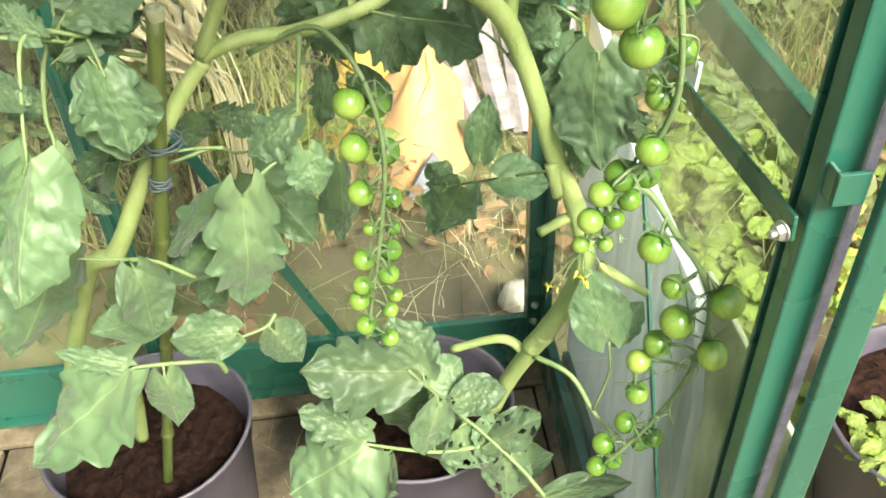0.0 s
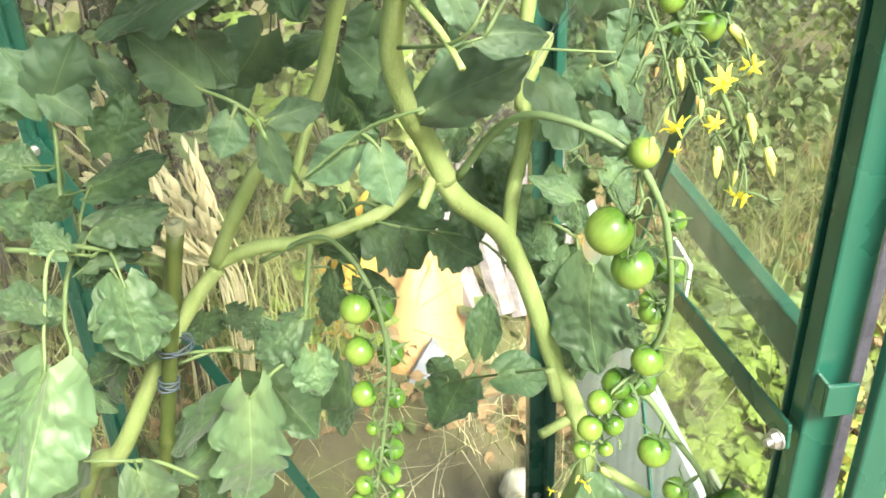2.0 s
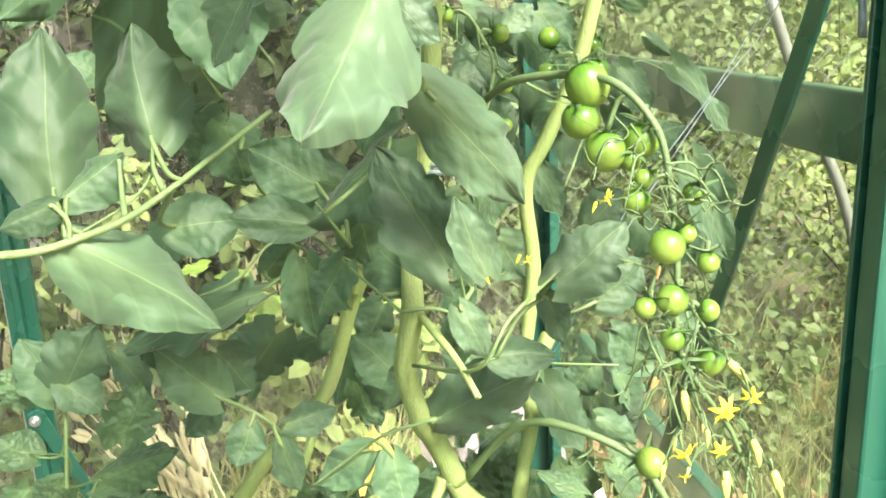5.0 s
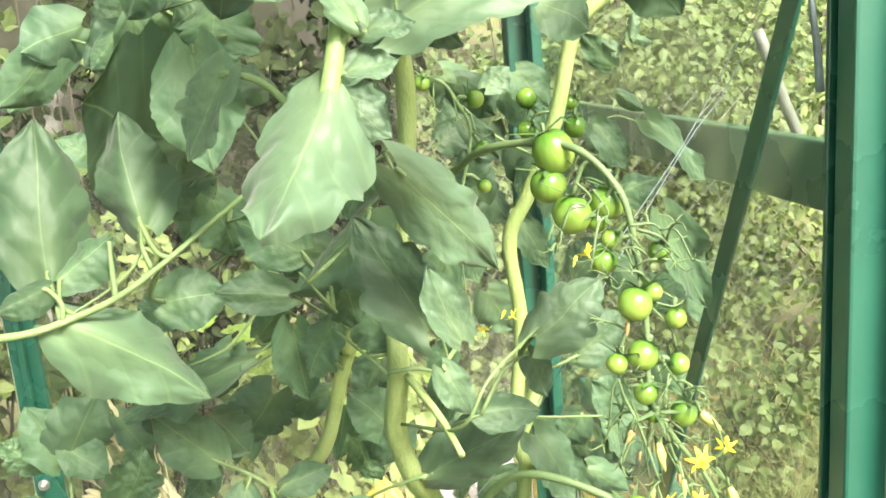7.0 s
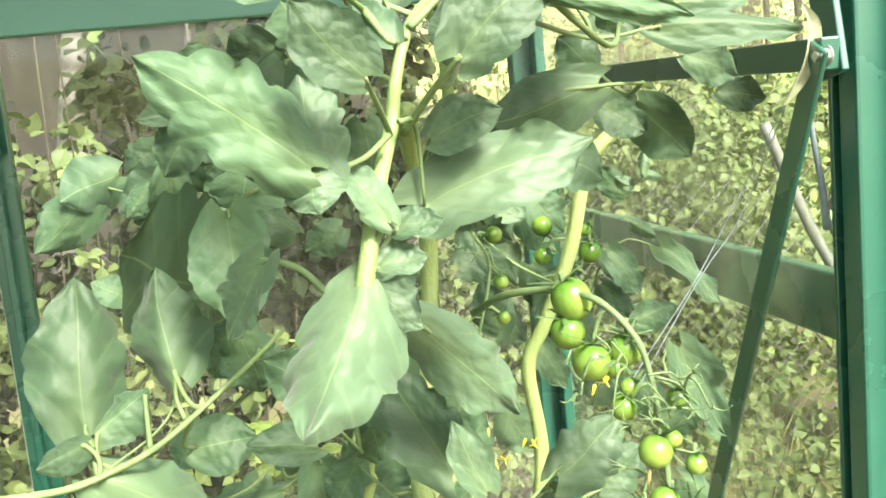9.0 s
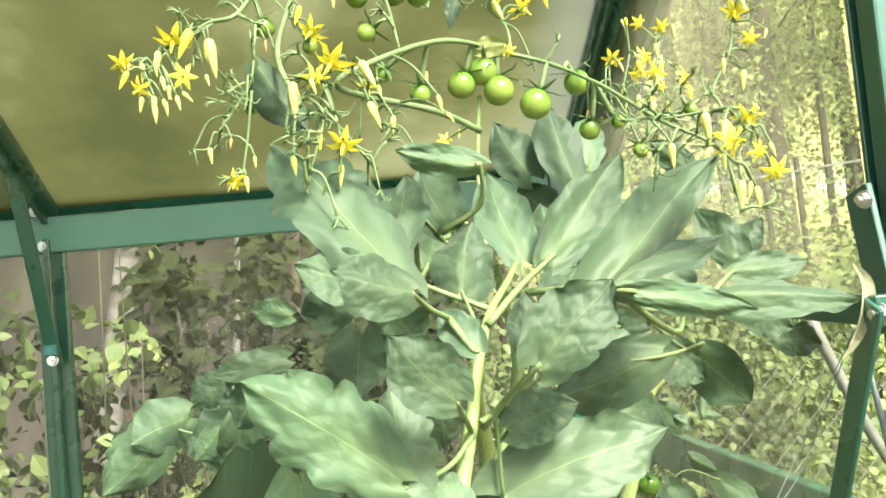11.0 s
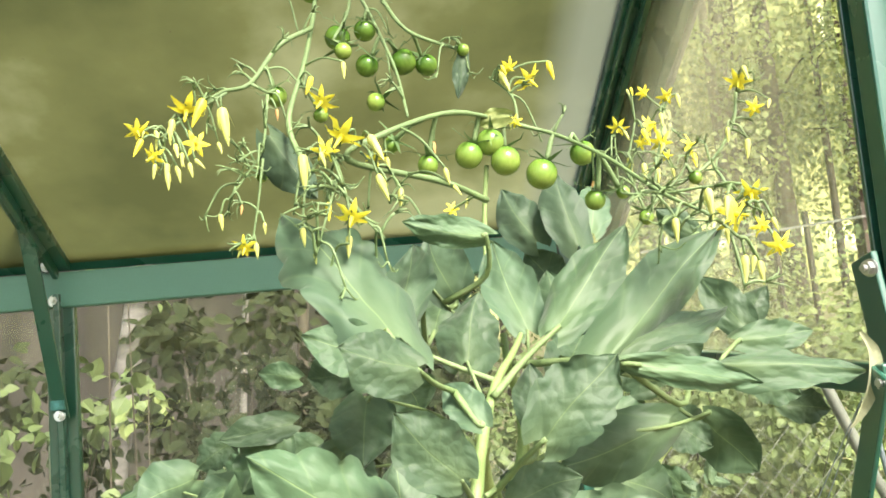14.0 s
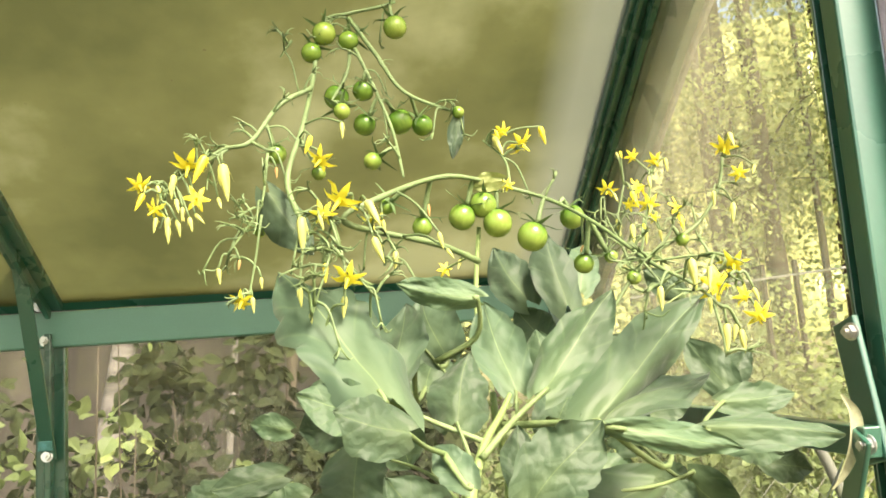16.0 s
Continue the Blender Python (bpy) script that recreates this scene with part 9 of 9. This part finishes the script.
big_leaf_plant(0.70, 1.25, 0.20, 46, 0.050, 0.042, LIME_LEAF, 32, "lime-green low plants in the bed beyond the gable", rise=0.8)
# shrubs behind the side wall and beyond the gable
for i, (x, y, h, wd, mt, sz, n, lb) in enumerate((
        (-0.62, 1.95, 0.75, 0.30, LIME, 0.055, 420, "sparse yellow-green shrub outside the glass"),
        (0.05, 2.20, 0.65, 0.32, LIME, 0.060, 480, "sparse yellow-green shrub outside the glass"),
        (-0.24, 2.15, 1.40, 0.30, SHRUB, 0.050, 1000, "loose green shrub outside the glass"),
        (-0.75, 2.10, 1.55, 0.40, SHRUB, 0.042, 1100, "yellow-green bush by the birch"),
        (-0.66, 1.55, 1.72, 0.20, SHRUB, 0.034, 700, "yellow-green climbing shoots close to the glass"),
        (-0.40, 1.60, 1.62, 0.12, SHRUB, 0.034, 300, "yellow-green climbing shoots close to the glass"),
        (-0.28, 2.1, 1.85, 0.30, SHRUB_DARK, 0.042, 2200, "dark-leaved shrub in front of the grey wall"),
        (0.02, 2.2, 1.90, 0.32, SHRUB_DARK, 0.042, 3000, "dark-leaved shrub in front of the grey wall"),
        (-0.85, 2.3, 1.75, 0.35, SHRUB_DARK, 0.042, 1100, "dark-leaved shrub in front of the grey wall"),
        (0.35, 2.7, 1.25, 0.50, SHRUB, 0.036, 4600, "dense green shrub behind the greenhouse"),
        (0.75, 3.0, 1.30, 0.55, SHRUB, 0.036, 5200, "dense green shrub behind the greenhouse"),
        (1.30, 3.0, 1.45, 0.60, SHRUB, 0.036, 6800, "dense green shrub behind the wire fence"),
        (1.95, 2.9, 1.50, 0.60, LIME, 0.036, 4200, "muted green shrub behind the wire fence"),
        (2.3, 2.3, 1.40, 0.60, SHRUB, 0.036, 4600, "dense green shrub behind the wire fence"),
        (1.65, 3.7, 1.70, 0.70, SHRUB, 0.045, 3200, "tall green shrub behind the wire fence"),
        (2.7, 3.6, 1.80, 0.80, SHRUB, 0.045, 3400, "tall green shrub behind the wire fence"),
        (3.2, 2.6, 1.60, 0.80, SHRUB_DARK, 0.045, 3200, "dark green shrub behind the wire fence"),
        (0.9, 4.3, 1.7, 0.8, SHRUB, 0.045, 3400, "tall green shrub behind the wire fence"),
        (1.55, 1.95, 0.45, 0.25, SHRUB, 0.05, 260, "small green shrub outside the gable"),
        (1.20, 2.20, 0.55, 0.25, SHRUB, 0.04, 460, "small green shrub outside the gable"),
        (-0.98, 1.75, 1.75, 0.28, SHRUB, 0.042, 1500, "loose green shrub close to the glass"),
        (-1.7, 2.3, 1.2, 0.5, SHRUB, 0.06, 700, "green shrub outside the glass"),
        (-0.27, 1.9, 1.40, 0.12, LIME, 0.030, 700, "pale green bush with soft leaves beside the birch"))):
    shrub(x, y, h, wd, mt, sz, n, 100 + i, lb, low=0.62 if "grey wall" in lb else 0.25)

# orange plastic sheet, stone and split logs on the ground
tarp = thing("plastic_sheet", (0.15, 1.80, -0.10), "crumpled orange and yellow plastic sheet heaped on the ground", "plastic sheet")
for nm, mt, cx, cy, rx, h0, ph in (("fold", ORANGE, 0.19, 1.80, 0.19, 0.26, 0.0), ("fold", YELLOW, 0.10, 1.92, 0.20, 0.34, 1.3), ("fold", ORANGE, 0.02, 1.86, 0.12, 0.14, 2.1)):
    bm = bmesh.new()
    rings = []
    for i in range(13):
        u = i / 12
        ring = []
        for j in range(24):
            a = j * math.pi / 12
            rr = rx * u * (1 + 0.20 * math.sin(3 * a + ph) + 0.04 * math.sin(7 * a + 2 * ph))
            zz = -0.10 + h0 * (1 - u ** 1.15) * (1 + 0.1 * math.sin(5 * a + ph)) + 0.012 * noise.noise((u * 6, a * 2, ph))
            ring.append(bm.verts.new((cx + rr * math.cos(a) + 0.04 * (1 - u), cy + 0.7 * rr * math.sin(a), zz)))
        rings.append(ring)
    for a, b in zip(rings, rings[1:]):
        for j in range(24):
            bm.faces.new((a[j], a[(j + 1) % 24], b[(j + 1) % 24], b[j]))
    part(nm, bm, mt, tarp)


def stone(x, y, z, r, flat, seed, material, label):
    bm = bmesh.new()
    bmesh.ops.create_icosphere(bm, subdivisions=3, radius=r)
    for v_ in bm.verts:
        v_.co *= 1 + 0.3 * noise.noise(v_.co * (2.0 / r) * 0.5 + Vector((seed, 0, 0)))
        v_.co.z *= flat
    bm.transform(Matrix.Translation((x, y, z)))
    ob = part("stone", bm, material, None)
    tagged(ob, label, "stone", "garden stones")


slate_piece = thing("slate_tile", (0.215, 1.60, -0.10), "blue-grey broken slate leaning before the orange sheet", "slate")
bm = bmesh.new()
vs = [bm.verts.new((x, y + (z + 0.1) * 0.35, z)) for y in (1.600, 1.612) for x, z in ((0.145, -0.11), (0.285, -0.11), (0.262, -0.055), (0.222, 0.002), (0.190, -0.04))]
bm.faces.new(vs[:5]), bm.faces.new(vs[5:][::-1])
for i in range(5):
    bm.faces.new((vs[i], vs[i + 5], vs[(i + 1) % 5 + 5], vs[(i + 1) % 5]))
bmesh.ops.recalc_face_normals(bm, faces=bm.faces)
part("slab", bm, SLATE, slate_piece, smooth=False)
stone(0.335, 1.24, -0.07, 0.035, 0.8, 5, STAKE, "pale stone on the earth by the base rail")
for k in range(5):
    a = Vector((0.36 + 0.05 * k, 1.75 + 0.03 * k, -0.08 + 0.03 * (k % 2)))
    lg = thing("split_log", a, "silver-grey split log leaning in a stack", "log", "stacked logs")
    part("wood", tube([a, a + Vector((-0.05 + 0.02 * k, 0.10, 0.14)), a + Vector((-0.09 + 0.03 * k, 0.2, 0.30 + 0.02 * (k % 3)))], 0.030, 0.026, sides=7, steps=3), PLANK, lg, smooth=False)

board = thing("weathered_board", (0.385, 0.85, -0.05), "pale grey weathered board leaning outside the gable", "board")
bm = bmesh.new()
vs = [bm.verts.new((x, y, z)) for x in (0.386, 0.398) for y, z in ((1.04, -0.06), (0.56, -0.06), (0.565, 0.40), (0.60, 0.52), (0.80, 0.53), (1.04, 0.62))]
bm.faces.new(vs[:6]), bm.faces.new(vs[6:][::-1])
for i in range(6):
    bm.faces.new((vs[i], vs[i + 6], vs[(i + 1) % 6 + 6], vs[(i + 1) % 6]))
bmesh.ops.recalc_face_normals(bm, faces=bm.faces)
part("panel", bm, BOARD, board, smooth=False)
# added sheet, no known object: makes this part of the pane darker grey-green
sheet = thing("stained_sheet", (0.40, 0.50, -0.05), "added grey-green sheet leaning outside the gable", "sheet")
part("panel", box(bmesh.new(), (0.400, 0.40, -0.08), (0.406, 0.62, 0.535), 0.002), GREY_GREEN, sheet, smooth=False)
tag_ = thing("white_offcut", (0.405, 0.74, 0.66), "white plastic offcut standing behind the gable glass", "offcut")
part("strip", bar_bm((0.405, 0.752, 0.645), (0.405, 0.745, 0.705), 0.004, 0.05, (1, 0, 0)), WHITE, tag_, smooth=False)

stake = thing("wooden_stake", (-0.304, 1.088, -0.1), "pale weathered wooden stake standing against the glass", "stake")
bm = box(bmesh.new(), (-0.312, 1.082, -0.12), (-0.296, 1.094, 1.245), 0.002)
part("post", bm, STAKE, stake, smooth=False)

# wire fence along the garden's edge
fence = thing("wire_fence", (0.8, 2.4, -0.1), "galvanised chain-link fence with thin posts", "fence")
bm = bmesh.new()
FX0, FX1, FZ0, FZ1 = -1.8, 3.6, -0.10, 1.05
step = 0.075
n = int((FX1 - FX0 + FZ1 - FZ0) / step)
for s in (1, -1):
    for k in range(n):
        c = FX0 - (FZ1 - FZ0) + k * step + (0 if s > 0 else (FZ1 - FZ0))
        a, b = (c, FZ0), (c + s * (FZ1 - FZ0), FZ1)
        pts = []
        for q in (0, 1):
            x = a[0] + (b[0] - a[0]) * q
            pts.append(x)
        lo, hi = sorted(pts)
        t0, t1 = 0.0, 1.0
        if s > 0:
            t0, t1 = max(0, (FX0 - a[0]) / (b[0] - a[0])), min(1, (FX1 - a[0]) / (b[0] - a[0]))
        else:
            t0, t1 = max(0, (FX1 - a[0]) / (b[0] - a[0])), min(1, (FX0 - a[0]) / (b[0] - a[0]))
        if t1 <= t0:
            continue
        p0 = (a[0] + (b[0] - a[0]) * t0, 2.4 + 0.002 * s, a[1] + (b[1] - a[1]) * t0)
        p1 = (a[0] + (b[0] - a[0]) * t1, 2.4 + 0.002 * s, a[1] + (b[1] - a[1]) * t1)
        tube_into(bm, [p0, p1], 0.0010, 0.0010, sides=4, steps=1)
part("mesh", bm, WIRE, fence)
for x in (-1.2, 2.9):
    part("post", tube([(x, 2.42, -0.1), (x, 2.42, 1.12)], 0.02, 0.02, sides=10, steps=2), WIRE, fence)
pipe = thing("grey_pipe", (1.6, 2.0, 0.6), "bent grey plastic pipe among the shrubs", "pipe")
part("tube", tube([(1.10, 2.0, 1.20), (1.20, 2.0, 0.95), (1.32, 2.0, 0.70), (1.40, 2.02, 0.40), (1.43, 2.05, -0.1)], 0.013, 0.013, sides=10, steps=6), WIRE, pipe)


def tree(x, y, h, r, bark, leafmat, leaf, count, seed, label, crown_from=0.45, wide=1.6, base=0.3, tilt=0.0):
    """A tapered trunk with limbs and a loose crown of clumps of leaves."""
    rnd = random.Random(seed)
    t = thing("tree", (x, y, base - 0.5), label, "tree", "trees")
    bm = bmesh.new()
    lean = Vector((tilt + rnd.gauss(0, 0.02), rnd.gauss(0, 0.02), 1))
    pts = [Vector((x, y, base - 0.5)) + lean * (h * u) + Vector((rnd.gauss(0, 0.02) * h * u * 0.3, 0, 0)) for u in (0, 0.25, 0.5, 0.75, 1.0)]
    tube_into(bm, pts, r, r * 0.25, sides=12, steps=5)
    part("trunk", bm, bark, t)
    bm = bmesh.new()
    centres = []
    for k in range(16):
        u = rnd.uniform(crown_from, 0.98)
        s = pts[0].lerp(pts[4], u)
        a = rnd.uniform(0, 6.283)
        e = s + Vector((math.cos(a), math.sin(a), rnd.uniform(-0.25, 0.35))) * wide * rnd.uniform(0.4, 1.0) * (1.25 - u * 0.7)
        tube_into(bm, [s, s.lerp(e, 0.5) + Vector((0, 0, 0.1)), e], r * 0.16, r * 0.04, sides=5, steps=3)
        for w in (0.45, 0.75, 1.0):
            centres.append((s.lerp(e, w), wide * rnd.uniform(0.16, 0.34)))
    part("limbs", bm, bark, t)
    v, f = leaf_cloud(rnd, centres, count, leaf, 0.5, y > 6)
    me = bpy.data.meshes.new("crown")
    me.from_pydata(v, [], f)
    me.materials.append(leafmat)
    put("crown", me, t)


BIRCH_LABEL = "slender birch with white peeling bark"
tree(-1.16, 3.6, 6.0, 0.060, BIRCH, LIME, 0.07, 1200, 1, BIRCH_LABEL, 0.5, 1.3, 0.3, 0.15)
tree(-0.64, 4.2, 6.5, 0.018, BIRCH, LIME, 0.07, 1000, 2, BIRCH_LABEL, 0.5, 1.2, 0.2, 0.03)
tree(-0.42, 4.5, 6.5, 0.035, BARK, LIME, 0.07, 1000, 3, "slender dark-barked tree by the grey wall", 0.5, 1.2, 0.2, 0.08)
for k, (x, y, r) in enumerate(((4.55, 9.0, 0.115), (4.0, 9.1, 0.075), (5.6, 11.5, 0.08), (3.7, 11.0, 0.06), (5.1, 9.2, 0.05))):
    tree(x, y, 11.0, r, BARK, LIME, 0.07, 6000, 400 + k, "tall forest tree with brown bark", 0.12, 2.2, 0.6)
rnd = random.Random(77)
for k in range(16):
    d = rnd.uniform(10, 18)
    az = radians(6 + k * 3.4 + rnd.uniform(-1.5, 1.5))
    tree(d * math.sin(az), d * math.cos(az), rnd.uniform(9, 13), rnd.uniform(0.09, 0.16), BARK, (LIME, LIME, SHRUB)[k % 3], 0.08, 6500, 300 + k,
         "tall forest tree with brown bark", 0.25, 2.0, 0.4 + 0.09 * (d - 6))
for k in range(8):
    d = rnd.uniform(9, 14)
    az = radians(-60 + k * 8)
    tree(d * math.sin(az), d * math.cos(az), rnd.uniform(9, 12), 0.14, BARK, (SHRUB, SHRUB)[k % 2], 0.11, 2600, 340 + k, "tall forest tree with brown bark", 0.2, 2.4, 0.5)

# undergrowth at the wood's edge
rnd = random.Random(91)
for k in range(9):
    d = rnd.uniform(6.2, 8.5)
    az = radians(14 + 4.2 * k + rnd.uniform(-1, 1))
    shrub(d * math.sin(az), d * math.cos(az), rnd.uniform(1.8, 2.7), 0.9, (SHRUB, LIME, SHRUB)[k % 3], 0.05, 3000, 500 + k, "tall thin undergrowth at the edge of the wood", stems=9)

# grey-mauve rendered wall behind the birches
shed = thing("garden_building", (-2.0, 5.6, 0.0), "grey-mauve rendered wall of an outbuilding behind the birches", "building")
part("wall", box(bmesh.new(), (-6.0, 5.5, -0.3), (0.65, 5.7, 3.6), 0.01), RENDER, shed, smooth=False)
part("roof", box(bmesh.new(), (-6.2, 5.3, 3.6), (0.85, 6.4, 3.75), 0.01), PLANK, shed, smooth=False)

# low dull rail on short posts among the trees
rail = thing("low_rail", (2.4, 5.2, 1.2), "low weathered rail on short dark posts among the trees", "fence")
for nm, za in (("rail", 1.900),):
    part(nm, bar_bm((1.7, 5.2, za - 0.054), (4.2, 5.2, za + 0.140), 0.010, 0.014, (0, 1, 0)), WIRE, rail, smooth=False)
for x in (1.85, 2.55, 2.76, 3.12, 3.6):
    zt = 1.94 + (x - 2.4) * 0.0775
    part("post", box(bmesh.new(), (x - 0.013, 5.21, 0.2), (x + 0.013, 5.25, zt + 0.05), 0.004), BARK, rail, smooth=False)

# far woodland: a glowing backdrop with its sunlight painted on
bm = bmesh.new()
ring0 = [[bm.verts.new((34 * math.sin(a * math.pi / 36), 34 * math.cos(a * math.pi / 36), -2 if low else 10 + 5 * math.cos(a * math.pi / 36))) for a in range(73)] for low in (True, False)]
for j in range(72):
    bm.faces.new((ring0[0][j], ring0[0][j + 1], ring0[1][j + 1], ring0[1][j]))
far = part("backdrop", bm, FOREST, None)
far.visible_shadow = False
tagged(far, "distant woodland backdrop, sunlight painted in and glowing", "backdrop", kind="structure")
